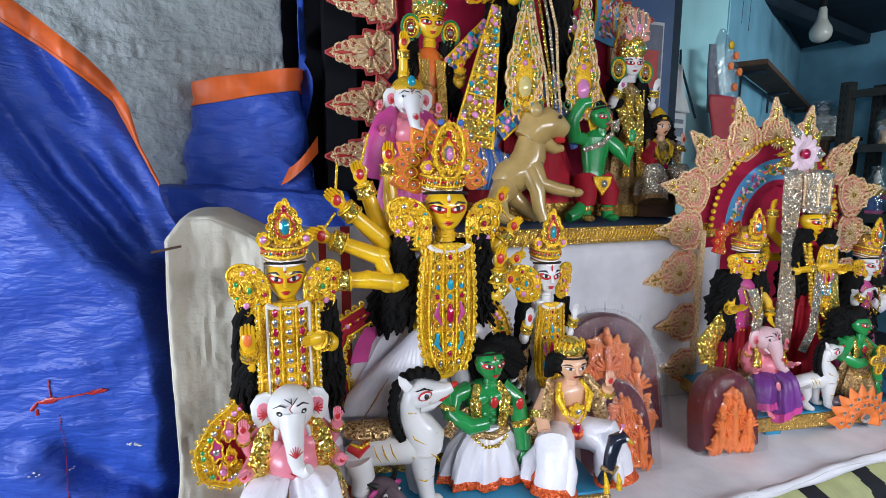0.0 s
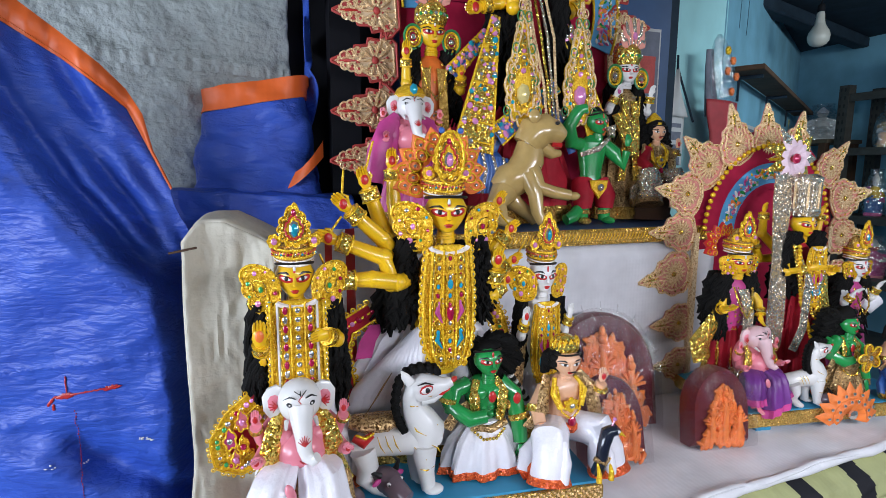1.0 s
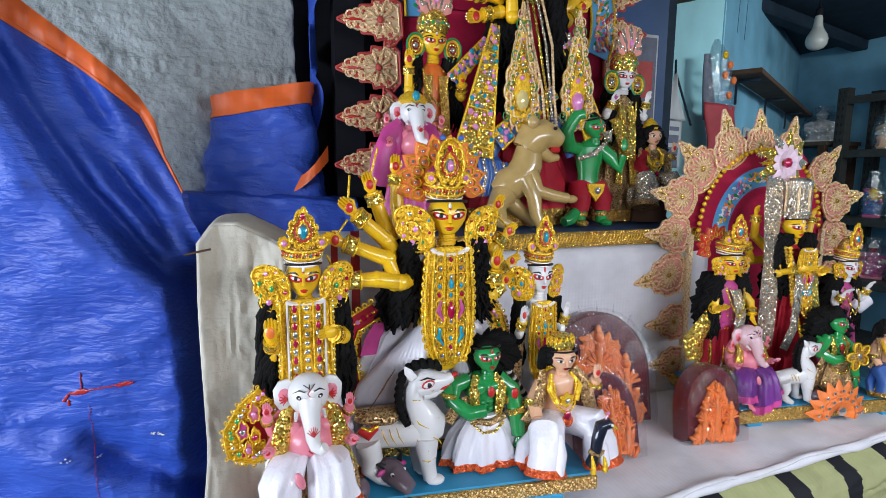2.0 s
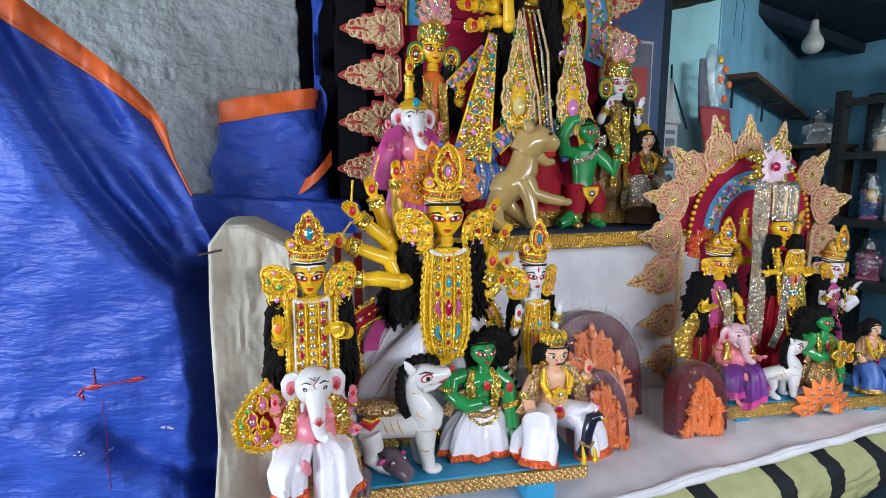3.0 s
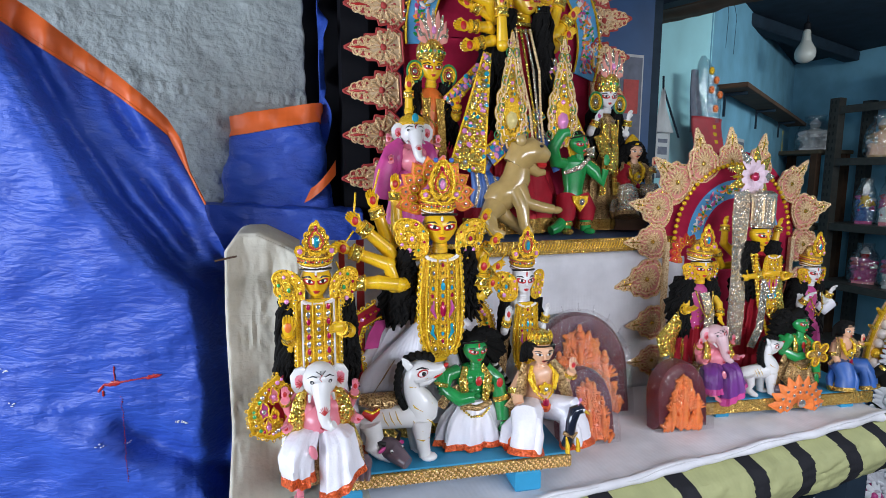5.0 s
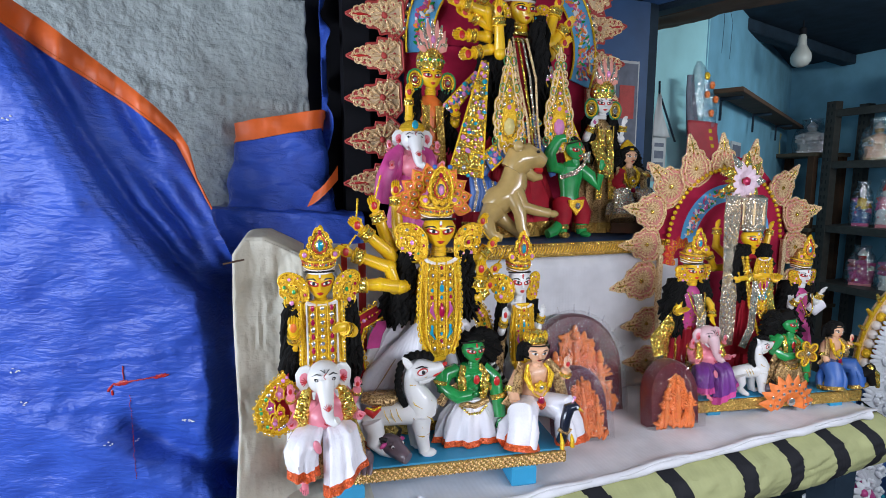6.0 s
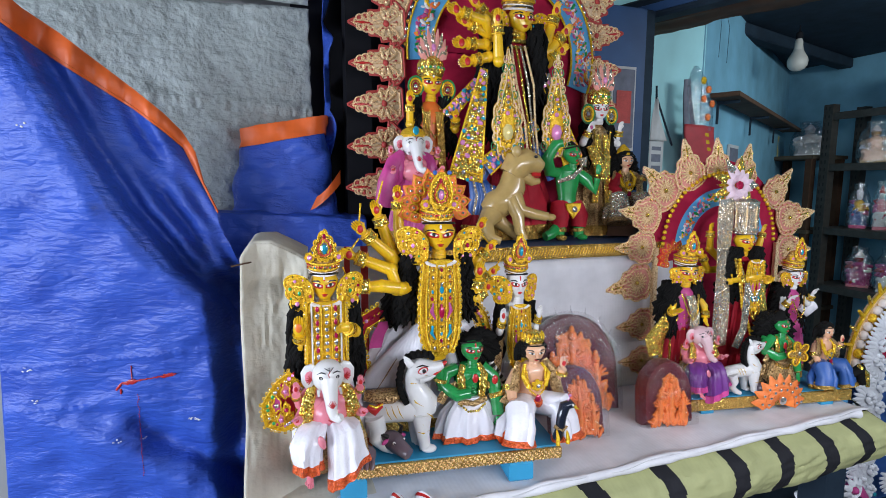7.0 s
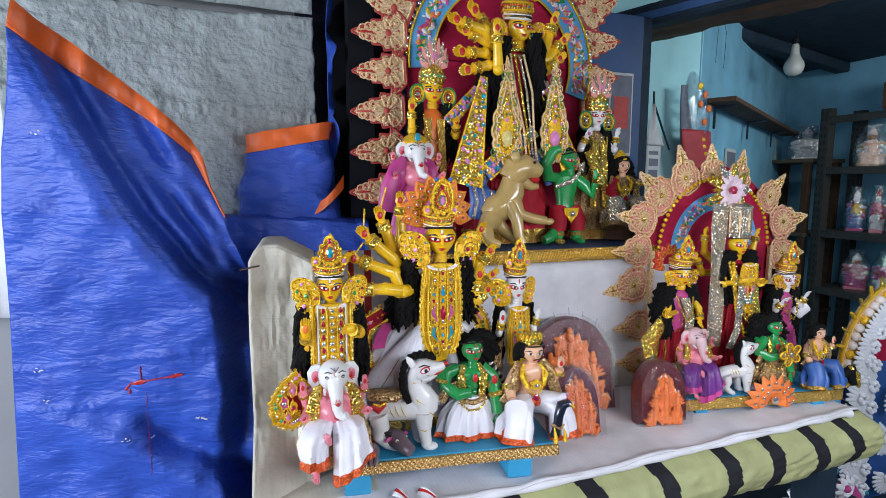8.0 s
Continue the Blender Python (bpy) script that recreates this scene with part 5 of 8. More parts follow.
def horse(f, s, body=skin_white):
    """White horse-headed lion mount."""
    k0 = turned(f, (0, 0, 0))
    f.m = f.m @ Matrix.Diagonal((s, s, s, 1))
    f.limb([(-0.064, 0.006, 0.040), (-0.054, 0.005, 0.043), (-0.040, 0.003, 0.044), (-0.022, 0.001, 0.045), (-0.008, 0, 0.047), (0.004, -0.001, 0.048)], [0.006, 0.0115, 0.0125, 0.0135, 0.016, 0.012], body, 18)
    f.limb([(-0.003, -0.001, 0.046), (-0.002, -0.002, 0.054), (-0.007, -0.003, 0.064), (-0.013, -0.003, 0.074), (-0.014, -0.003, 0.084), (-0.010, -0.004, 0.092), (-0.004, -0.005, 0.096)], [0.0165, 0.0168, 0.0135, 0.0098, 0.0092, 0.0105, 0.009], body, 18)
    f.limb([(-0.012, -0.005, 0.091), (-0.004, -0.006, 0.0935), (0.006, -0.007, 0.0935), (0.014, -0.007, 0.094), (0.020, -0.007, 0.0965)], [0.0108, 0.0122, 0.0092, 0.0062, 0.0038], body, 16)
    f.limb([(-0.006, -0.006, 0.084), (0.004, -0.007, 0.084), (0.011, -0.007, 0.0865)], [0.0075, 0.005, 0.0026], body, 12)
    f.limb([(0.002, -0.0125, 0.0885), (0.010, -0.0122, 0.0890), (0.017, -0.010, 0.0915)], [0.0006, 0.0022, 0.0014], paint_red, 6)
    f.limb([(0.006, -0.0135, 0.0895), (0.013, -0.0122, 0.0905)], 0.0005, skin_white, 5)
    f.ball((0.0215, -0.008, 0.0985), (0.0034, 0.003, 0.0022), paint_red, (0, -35, 0), 8, 5)
    f.ball((-0.004, -0.0172, 0.0950), (0.0062, 0.0014, 0.0040), paint_red, (0, -12, 10), 10, 5)
    f.ball((-0.004, -0.0179, 0.0950), (0.0050, 0.0014, 0.0028), skin_white, (0, -12, 10), 10, 5)
    f.ball((-0.0035, -0.0189, 0.0950), (0.0023, 0.0010, 0.0023), ink_black, n=8, k=5)
    f.limb([(-0.011, -0.0155, 0.0985), (-0.005, -0.0172, 0.1010), (0.002, -0.0160, 0.0985)], [0.0004, 0.0009, 0.0004], ink_black, 5)
    f.limb([(-0.007, -0.0165, 0.0905), (0.000, -0.0165, 0.0885), (0.003, -0.0150, 0.0915)], 0.0004, foil_brown, 5)
    f.limb([(-0.016, -0.011, 0.099), (-0.021, -0.012, 0.106), (-0.024, -0.011, 0.1105)], [0.0042, 0.0036, 0.0006], body, 10, 0.5)
    # curled mane from the brow over the poll and down the neck
    CURL = [(0.008, 0.1045), (0.000, 0.1075), (-0.010, 0.1080), (-0.019, 0.1050), (-0.0235, 0.0975), (-0.0255, 0.0885), (-0.0265, 0.0790), (-0.0255, 0.0700), (-0.0225, 0.0615), (-0.0190, 0.0560)]
    for i in range(27):
        t = i / 26 * (len(CURL) - 1)
        a, b = CURL[int(t)], CURL[min(int(t) + 1, len(CURL) - 1)]
        x, z = a[0] + (b[0] - a[0]) * (t % 1), a[1] + (b[1] - a[1]) * (t % 1)
        dx, dz = (0.25, 0.9) if i < 10 else (-0.95, 0.1)
        for q in range(2):
            y = -0.007 + 0.0065 * q
            f.ball((x + dx * (0.0002 + 0.0022 * (i % 2)), y, z + dz * (0.0002 + 0.0022 * (i % 2))), 0.0024 + 0.0010 * (i % 2), hair_black, n=8, k=5)
            f.limb([(x, y, z), (x + dx * 0.0028, y - 0.001, z + dz * 0.0026 - 0.001 * (i % 2)), (x + dx * 0.0048, y - 0.0015, z + dz * 0.0044 + 0.002 * (i % 2) - 0.0022)], [0.0028, 0.0024, 0.0011], hair_black, 7)
    for x, y, b in ((-0.004, -0.009, 0.0), (-0.008, 0.009, -0.006)):
        f.limb([(x, y, 0.044), (x + 0.000, y, 0.032), (b - 0.003, y - 0.001, 0.018), (b - 0.001, y - 0.002, 0.004)], [0.0115, 0.0098, 0.0072, 0.0064], body, 14)
        f.ball((b + 0.003, y - 0.004, 0.0036), (0.0088, 0.0070, 0.0042), body, n=12, k=7)
    for x, y in ((-0.056, -0.006), (-0.060, 0.012)):
        f.limb([(x, y, 0.042), (x + 0.004, y - 0.002, 0.028), (x + 0.000, y - 0.002, 0.018), (x + 0.010, y - 0.003, 0.009), (x + 0.020, y - 0.004, 0.004)], [0.011, 0.009, 0.0068, 0.0056, 0.0040], body, 12)
    for i in range(5):
        x = -0.044 + 0.0065 * i
        f.limb([(x, -0.0085, 0.054), (x + 0.002, -0.0118, 0.047), (x + 0.006, -0.0115, 0.040)], [0.0002, 0.0006, 0.0002], gold_cord, 5)
    for p in ([(-0.016, -0.0105, 0.066), (-0.012, -0.0155, 0.059), (-0.004, -0.0180, 0.055)], [(-0.020, -0.0075, 0.082), (-0.016, -0.0120, 0.0795), (-0.010, -0.0120, 0.079)], [(-0.014, -0.0155, 0.045), (-0.008, -0.0175, 0.038), (-0.004, -0.0190, 0.034)], [(0.000, -0.0185, 0.047), (0.006, -0.0165, 0.042), (0.009, -0.0125, 0.036)], [(-0.010, -0.0180, 0.026), (-0.004, -0.0180, 0.024), (0.004, -0.0150, 0.026)], [(0.006, -0.0130, 0.062), (0.010, -0.0120, 0.052)]):
        f.limb(p, [0.0002, 0.0007, 0.0002], gold_cord, 5)
    f.m = k0


f = Form()
horse(f, 1.0)
f.limb([(-0.066, 0.004, 0.064), (-0.052, 0.002, 0.062), (-0.036, 0.002, 0.062), (-0.026, 0.004, 0.064)], [0.005, 0.0075, 0.0075, 0.005], foil_brown, 12, 1.8)
f.limb([(-0.064, -0.010, 0.056), (-0.056, -0.0125, 0.052), (-0.048, -0.010, 0.057)], [0.003, 0.0055, 0.003], paint_red, 8, 0.5)
f.limb([(-0.062, -0.0115, 0.059), (-0.054, -0.014, 0.0565), (-0.047, -0.0115, 0.059)], [0.001, 0.0016, 0.001], gold_cord, 8)
thing("horse_statue", f, pose(0.1240, 0.388, FRONT + 0.0005, 0, 0, -6), "white clay horse statue with curly black mane", "statue")

f = Form()
f.ball((0, 0, 0.014), (0.011, 0.016, 0.011), grey_clay, (0, 0, 20), 14, 9)
f.limb([(0, -0.008, 0.013), (0.002, -0.020, 0.009), (0.003, -0.026, 0.007)], [0.010, 0.0078, 0.0065], grey_clay, 12)
for k in (-1, 1):
    f.limb([(k * 0.008, -0.004, 0.022), (k * 0.014, 0.0, 0.026), (k * 0.010, 0.004, 0.031)], [0.0028, 0.002, 0.0006], ink_black, 8)
    f.ball((k * 0.0068, -0.013, 0.018), 0.0018, skin_white, n=8, k=5)
    f.ball((k * 0.0074, -0.0145, 0.018), 0.001, ink_black, n=6, k=4)
    f.ball((k * 0.012, -0.004, 0.018), (0.005, 0.002, 0.0025), satin_pink, (0, k * 20, 0), 8, 5)
buffalo = f
thing("buffalo_head_statue", buffalo, pose(0.086, 0.385, FRONT + 0.0005, 0, 0, 25), "mauve grey clay buffalo head lying on the board", "statue")
f = Form()
f.ball((0, 0, 0.009), (0.010, 0.013, 0.009), grey_clay, n=14, k=8)
for k in range(4):
    f.limb([((k - 1.5) * 0.005, -0.010, 0.010), ((k - 1.5) * 0.0055, -0.017, 0.006), ((k - 1.5) * 0.0055, -0.019, 0.003)], [0.003, 0.003, 0.002], grey_clay, 8)
f.limb([(-0.004, 0.006, 0.012), (-0.006, 0.012, 0.020)], [0.006, 0.004], grey_clay, 10)
thing("mouse_statue", f, pose(0.056, 0.372, FRONT + 0.0005, 0, 0, -20), "small mauve grey clay animal beside the horse", "statue")


def demon(f, s, cloth_m=satin_white, wild=True):
    """Kneeling green figure in a pleated skirt."""
    k0 = turned(f, (0, 0, 0))
    f.m = f.m @ Matrix.Diagonal((s, s, s, 1))
    f.lathe([(0.014, 0.042), (0.0145, 0.052), (0.018, 0.068), (0.019, 0.080), (0.008, 0.088)], skin_green, (0, 0, 0), 18, 0.65)
    for k in (-1, 1):
        f.ball((k * 0.0075, -0.0105, 0.074), (0.008, 0.004, 0.006), skin_green, n=10, k=6)
        for q in (0.060, 0.053):
            f.ball((k * 0.004, -0.0095, q), (0.004, 0.003, 0.0032), skin_green, n=8, k=5)
    head(f, (0.002, -0.006, 0.102), 0.027, skin_green, 4, rx=-8)
    f.ball((0.003, 0.003, 0.1135), (0.0155, 0.0135, 0.0080), hair_black, n=14, k=8)
    if wild:
        rnd = random.Random(8)
        for i in range(90):
            a, b = rnd.random() * 6.28, rnd.random()
            f.limb([(0.004 + 0.008 * math.cos(a), 0.004, 0.112 + 0.006 * math.sin(a)), (0.012 + (0.016 + 0.010 * b) * math.cos(a), 0.004 + 0.004 * math.sin(i), 0.108 + 0.016 * math.sin(a)), (0.016 + (0.020 + 0.008 * b) * math.cos(a + 0.3), 0.004, 0.098 + 0.022 * math.sin(a + 0.3))], [0.0035, 0.004, 0.0018], hair_black, 6)
    f.limb([(-0.016, 0, 0.080), (-0.030, -0.004, 0.078), (-0.034, -0.008, 0.064), (-0.020, -0.020, 0.056), (-0.006, -0.022, 0.058)], [0.008, 0.0085, 0.008, 0.0075, 0.006], skin_green, 12)
    f.limb([(-0.034, -0.006, 0.066), (-0.040, -0.006, 0.080), (-0.040, -0.010, 0.088)], [0.007, 0.007, 0.005], skin_green, 10)
    f.limb([(0.016, 0, 0.080), (0.028, -0.006, 0.068), (0.031, -0.012, 0.046), (0.031, -0.018, 0.026)], [0.008, 0.009, 0.0085, 0.007], skin_green, 12)
    hand(f, (0.031, -0.020, 0.020), 0.014, skin_green, (0, -0.2, -1))
    for c in ((0.004, -0.0135, 0.071), (0.027, -0.017, 0.068)):
        f.ball(c, (0.004, 0.002, 0.0055), paint_red, n=8, k=5)
    f.limb([(0.030, -0.012, 0.052), (0.031, -0.0135, 0.047)], 0.0098, gold, 12)
    f.limb([(-0.036, -0.007, 0.074), (-0.037, -0.007, 0.070)], 0.0085, gold, 12)
    for k in (-1, 1):
        f.limb([(k * 0.009, -0.006, 0.086), (k * 0.014, -0.014, 0.074), (k * 0.013, -0.014, 0.060), (k * 0.012, -0.012, 0.048)], [0.004, 0.0055, 0.005, 0.004], gold, 8, 0.4)
    skirt(f, (0, -0.004, 0.048), 0.017, 0.040, 0.047, cloth_m, trim_orange, 0.62, 9, 0.10)
    f.limb([(-0.017, -0.014, 0.046), (0, -0.0185, 0.043), (0.017, -0.014, 0.046)], 0.0035, foil_brown, 8)
    ball_chain(f, [(-0.017, -0.016, 0.044), (-0.008, -0.022, 0.036), (0.004, -0.023, 0.036), (0.016, -0.018, 0.043)], 0.0016, gold)
    f.limb([(0.018, -0.012, 0.062), (0.036, -0.010, 0.052), (0.042, -0.012, 0.030), (0.036, -0.018, 0.016)], [0.004, 0.006, 0.007, 0.006], gold_glitter, 8, 0.4)
    f.limb([(-0.018, -0.010, 0.066), (-0.032, -0.014, 0.060), (-0.040, -0.014, 0.048)], [0.004, 0.006, 0.006], foil_brown, 8, 0.4)
    f.m = k0


f = Form()
demon(f, 1.0)
for i in range(14):
    a = -0.6 + 1.7 * i / 13
    f.limb([(0.040 + 0.020 * math.cos(a + 1.6), 0.008, 0.070 + 0.030 * math.sin(a)), (0.0405 + 0.020 * math.cos(a + 1.72), 0.008, 0.0722 + 0.030 * math.sin(a))], 0.0034, skin_white if i % 2 else ink_black, 8)
thing("demon_statue", f, pose(0.183, 0.404, FRONT + 0.0005), "green clay kneeling statue in white pleated skirt", "statue")


def seated(f, s, shirt=None, lower=satin_white, trim=trim_orange, skin=skin_tan, crowned=True):
    """Seated young warrior with black hair, necklace and draped legs."""
    k0 = turned(f, (0, 0, 0))
    f.m = f.m @ Matrix.Diagonal((s, s, s, 1))
    f.lathe([(0.015, 0.040), (0.0155, 0.055), (0.019, 0.075), (0.018, 0.084), (0.007, 0.092)], shirt or skin, (0, 0, 0), 18, 0.68)
    head(f, (0, -0.006, 0.105), 0.025, skin, -8, False, rim=False)
    rnd = random.Random(3)
    for i in range(30):
        a = math.pi * (-0.12 + 1.24 * i / 29)
        f.limb([(0.0115 * math.cos(a), 0.000, 0.108 + 0.011 * math.sin(a)), (0.015 * math.cos(a), 0.006, 0.106 + 0.011 * math.sin(a)), (0.0155 * math.cos(a), 0.008, 0.092 + 0.006 * rnd.random())], [0.003, 0.0042, 0.003], hair_black, 7)
    f.limb([(-0.004, -0.0178, 0.0995), (0, -0.0188, 0.1003), (0.004, -0.0178, 0.0995)], [0.0004, 0.0008, 0.0004], ink_black, 5)
    for i in range(26):
        a = math.pi * (-0.25 + 1.5 * i / 25)
        f.ball((0.0125 * math.cos(a), -0.002 + 0.004 * math.sin(i * 2.1), 0.110 + 0.0105 * math.sin(a)), 0.0042 if crowned else 0.0054, hair_black, n=7, k=5)
        if not crowned:
            f.ball((0.009 * math.cos(a), -0.008, 0.1165 + 0.004 * math.sin(a)), 0.0042, hair_black, n=7, k=5)
    if crowned:
        f.lathe([(0.0125, 0.117), (0.0135, 0.120), (0.012, 0.127), (0.008, 0.131), (0.002, 0.133)], gold, (0, -0.001, 0), 16)
        for i in range(9):
            a = math.pi * (1 + i / 8)
            f.plate([(0.012 * math.cos(a) + x, 0.125 + z) for x, z in ((-0.002, -0.004), (0.002, -0.004), (0.0022, 0.001), (0, 0.006), (-0.0022, 0.001))], 0.012 * math.sin(a) - 0.001, 0.001, gold_cord)
    for k in (-1, 1):
        f.limb([(k * 0.017, 0, 0.080), (k * 0.028, -0.004, 0.064), (k * 0.030, -0.016, 0.052)] if k < 0 else [(0.017, 0, 0.080), (0.030, -0.006, 0.066), (0.034, -0.012, 0.082)], [0.0075, 0.007, 0.0055], shirt or skin, 12)
        hand(f, (-0.029, -0.020, 0.050) if k < 0 else (0.034, -0.013, 0.088), 0.013, skin, (0, -0.5, -0.6) if k < 0 else (0, 0, 1), paint_red if k > 0 else None)
        f.limb([(k * 0.0285, -0.004, 0.066), (k * 0.030, -0.006, 0.060)] if k < 0 else [(0.0325, -0.010, 0.074), (0.0335, -0.011, 0.078)], 0.0078, gold, 10)
        f.limb([(k * 0.010, -0.004, 0.090), (k * 0.016, -0.012, 0.078), (k * 0.010, -0.016, 0.064)], [0.002, 0.0028, 0.003], gold_cord, 8)
        f.limb([(k * 0.016, 0.0, 0.092), (k * 0.023, -0.009, 0.080), (k * 0.026, -0.012, 0.062), (k * 0.036, -0.004, 0.044)], [0.004, 0.006, 0.007, 0.006], foil_brown, 8, 0.4)
        f.limb([(k * 0.008, -0.002, 0.038), (k * 0.025, -0.024, 0.040), (k * 0.027, -0.031, 0.026), (k * 0.029, -0.032, 0.008)], [0.015, 0.0165, 0.0155, 0.0165], lower, 18)
        f.limb([(k * 0.018, -0.036, 0.042), (k * 0.021, -0.044, 0.026), (k * 0.024, -0.046, 0.008)], [0.003, 0.0055, 0.005], lower, 10)
        f.limb([(k * 0.029, -0.032, 0.0085), (k * 0.030, -0.034, 0.002)], [0.0175, 0.0195], trim, 18)
        f.limb([(k * 0.020, -0.004, 0.030), (k * 0.038, -0.010, 0.018), (k * 0.044, -0.016, 0.006)], [0.010, 0.011, 0.009], lower, 12, 0.6)
        f.limb([(k * 0.036, -0.018, 0.010), (k * 0.048, -0.016, 0.004)], [0.006, 0.008], trim, 10, 0.6)
    f.limb([(-0.016, -0.012, 0.046), (0, -0.018, 0.043), (0.016, -0.012, 0.046)], 0.005, trim, 8)
    out = scallop(0.008, 0.008, 6, 0.35, 36)
    f.plate([(x, z + 0.066) for x, z in out], -0.0175, 0.002, gold_cord)
    f.gem((0, -0.0185, 0.066), 0.0028, gem_clear)
    ball_chain(f, [(-0.012, -0.012, 0.084), (-0.009, -0.016, 0.060), (0, -0.0185, 0.052), (0.009, -0.016, 0.060), (0.012, -0.012, 0.084)], 0.0013, gold_cord)
    f.gem((0, -0.019, 0.050), 0.004, gem_red, tall=1.4)
    f.m = k0


f = Form()
seated(f, 1.0)
f.limb([(0.014, -0.040, 0.008), (0.013, -0.046, 0.022), (0.014, -0.047, 0.038), (0.018, -0.046, 0.050), (0.024, -0.047, 0.052), (0.028, -0.048, 0.049)], [0.006, 0.005, 0.0055, 0.0065, 0.006, 0.003], mat("peacock_blue_black", (0.012, 0.016, 0.03), 0.2, 0, 0.3, 80, 0.1, 0.0005, coat=0.6), 12)
f.limb([(0.027, -0.049, 0.050), (0.033, -0.050, 0.045)], [0.0025, 0.0005], gold_cord, 8)
f.ball((0.0245, -0.0525, 0.0525), 0.0014, skin_white, n=7, k=5)
f.limb([(0.021, -0.047, 0.056), (0.023, -0.048, 0.062)], 0.0005, gem_pink, 5)
f.ball((0.023, -0.048, 0.063), 0.0018, gem_pink, n=7, k=5)
f.limb([(0.006, -0.046, 0.026), (0.014, -0.050, 0.022), (0.022, -0.046, 0.026)], 0.0025, foil_brown, 8)
for x in (0.008, 0.020):
    f.limb([(x, -0.048, 0.022), (x + 0.001, -0.050, 0.012), (x + 0.001, -0.050, 0.004)], [0.0008, 0.0022, 0.0026], gold_cord, 7)
thing("warrior_statue", f, pose(0.256, 0.386, FRONT + 0.0005), "peach clay seated statue with moustache and peacock", "statue").scale = (1.04, 1, 0.94)


# ---- wrapped clay packets on the table ----
def packet(m, w, h, d, seed, label):
    ob = empty("clay_packet", m, label, "packet", group="wrapped saffron packets")
    arch = [(-w / 2, 0), (w / 2, 0), (w / 2, h * 0.45)] + [(w / 2 * math.cos(a), h * 0.45 + h * 0.55 * math.sin(a)) for a in [math.pi * k / 14 for k in range(1, 14)]] + [(-w / 2, h * 0.45)]
    f = Form()
    f.plate(arch, 0, d, maroon, 0, 0.9)
    part("tray", f, ob, "maroon tray")
    f = Form()
    rnd = random.Random(seed)
    for i in range(190 if seed == 3 else 260):
        z = rnd.random() ** (1.3 if seed == 3 else 1.1)
        x = (rnd.random() - 0.5) * ((1 - 0.85 * z) * 0.82 if seed == 3 else (1 - 0.72 * z) * 0.80)
        a = rnd.random() * 360
        f.ball((x * w, -0.003, h * (0.05 + 0.70 * z)), (w * 0.035, 0.004, h * (0.05 + 0.05 * rnd.random())), clay_orange, (0, a if rnd.random() < 0.5 else 10, 0), 7, 5)
    for x in ((-0.22, 0, 0.23) if seed == 3 else (-0.24, -0.02, 0.23)):
        hh = (0.76 if x == 0 else 0.5) if seed == 3 else (0.84 if x == -0.02 else 0.58)
        f.limb([(x * w, -0.004, h * 0.1), (x * w, -0.007, h * hh * 0.6), (x * w, -0.006, h * hh * 0.85)], [w * 0.06, w * 0.045, w * 0.03], clay_orange, 9)
        f.ball((x * w, -0.008, h * hh * 0.92), w * 0.045, clay_orange, n=9, k=6)
        f.ball((x * w, -0.008, h * hh), (w * 0.03, w * 0.025, w * 0.05), clay_orange, n=8, k=6)
        for k in range(8):
            t = math.pi * (k + 0.5) / 8
            f.limb([(x * w, -0.006, h * hh * 0.62), (x * w + w * 0.13 * math.cos(t), -0.008, h * hh * 0.62 + h * 0.14 * math.sin(t))], [w * 0.022, w * 0.014], clay_orange, 6)
    part("clay_relief", f, ob, "saffron orange clay relief")
    f = Form()
    f.rings([[(x * s * (1 + 0.05 * n3(x * 60, z * 60, q)), yy + 0.003 * n3(x * 50, z * 50, 4), (z - h * 0.4) * s + h * 0.4 + (0.003 * n3(x * 80, q, 1) if z > 0 else 0.0)) for x, z in [(p[0] + (b[0] - p[0]) * t, max(0.0005, p[1] + (b[1] - p[1]) * t)) for p, b in zip(arch, arch[1:] + arch[:1]) for t in (0, 0.33, 0.67)]] for q, (s, yy) in enumerate(((1.0, d + 0.002), (1.06, d * 0.5), (1.06, 0), (1.0, -0.010), (0.8, -0.013), (0.45, -0.014), (0.2, -0.014)))], film)
    for i in range(9):
        a = math.pi * (0.1 + 0.8 * i / 8)
        f.limb([(w * 0.50 * math.cos(a), 0, h * 0.45 + h * 0.56 * math.sin(a)), (w * 0.56 * math.cos(a), 0.003 * (i % 2), h * 0.45 + h * 0.63 * math.sin(a) + 0.002)], [0.0016, 0.0006], film, 5, 0.3)
    wrap = part("plastic_wrap", f, ob, "crumpled clear plastic wrap")
    wrap.visible_shadow = False
    return ob


packet(pose(0.380, 0.480, TABLE + 0.006, -12, 0, -12), 0.138, 0.140, 0.022, 1, "large saffron clay relief in maroon tray and plastic wrap")
packet(pose(0.343, 0.408, TABLE + 0.006, -14, 0, -6), 0.074, 0.092, 0.020, 2, "saffron clay relief packet in crumpled plastic wrap")
packet(pose(0.480, 0.402, TABLE + 0.006, -8, 0, -8), 0.076, 0.088, 0.022, 3, "saffron clay relief packet in glossy plastic wrap")

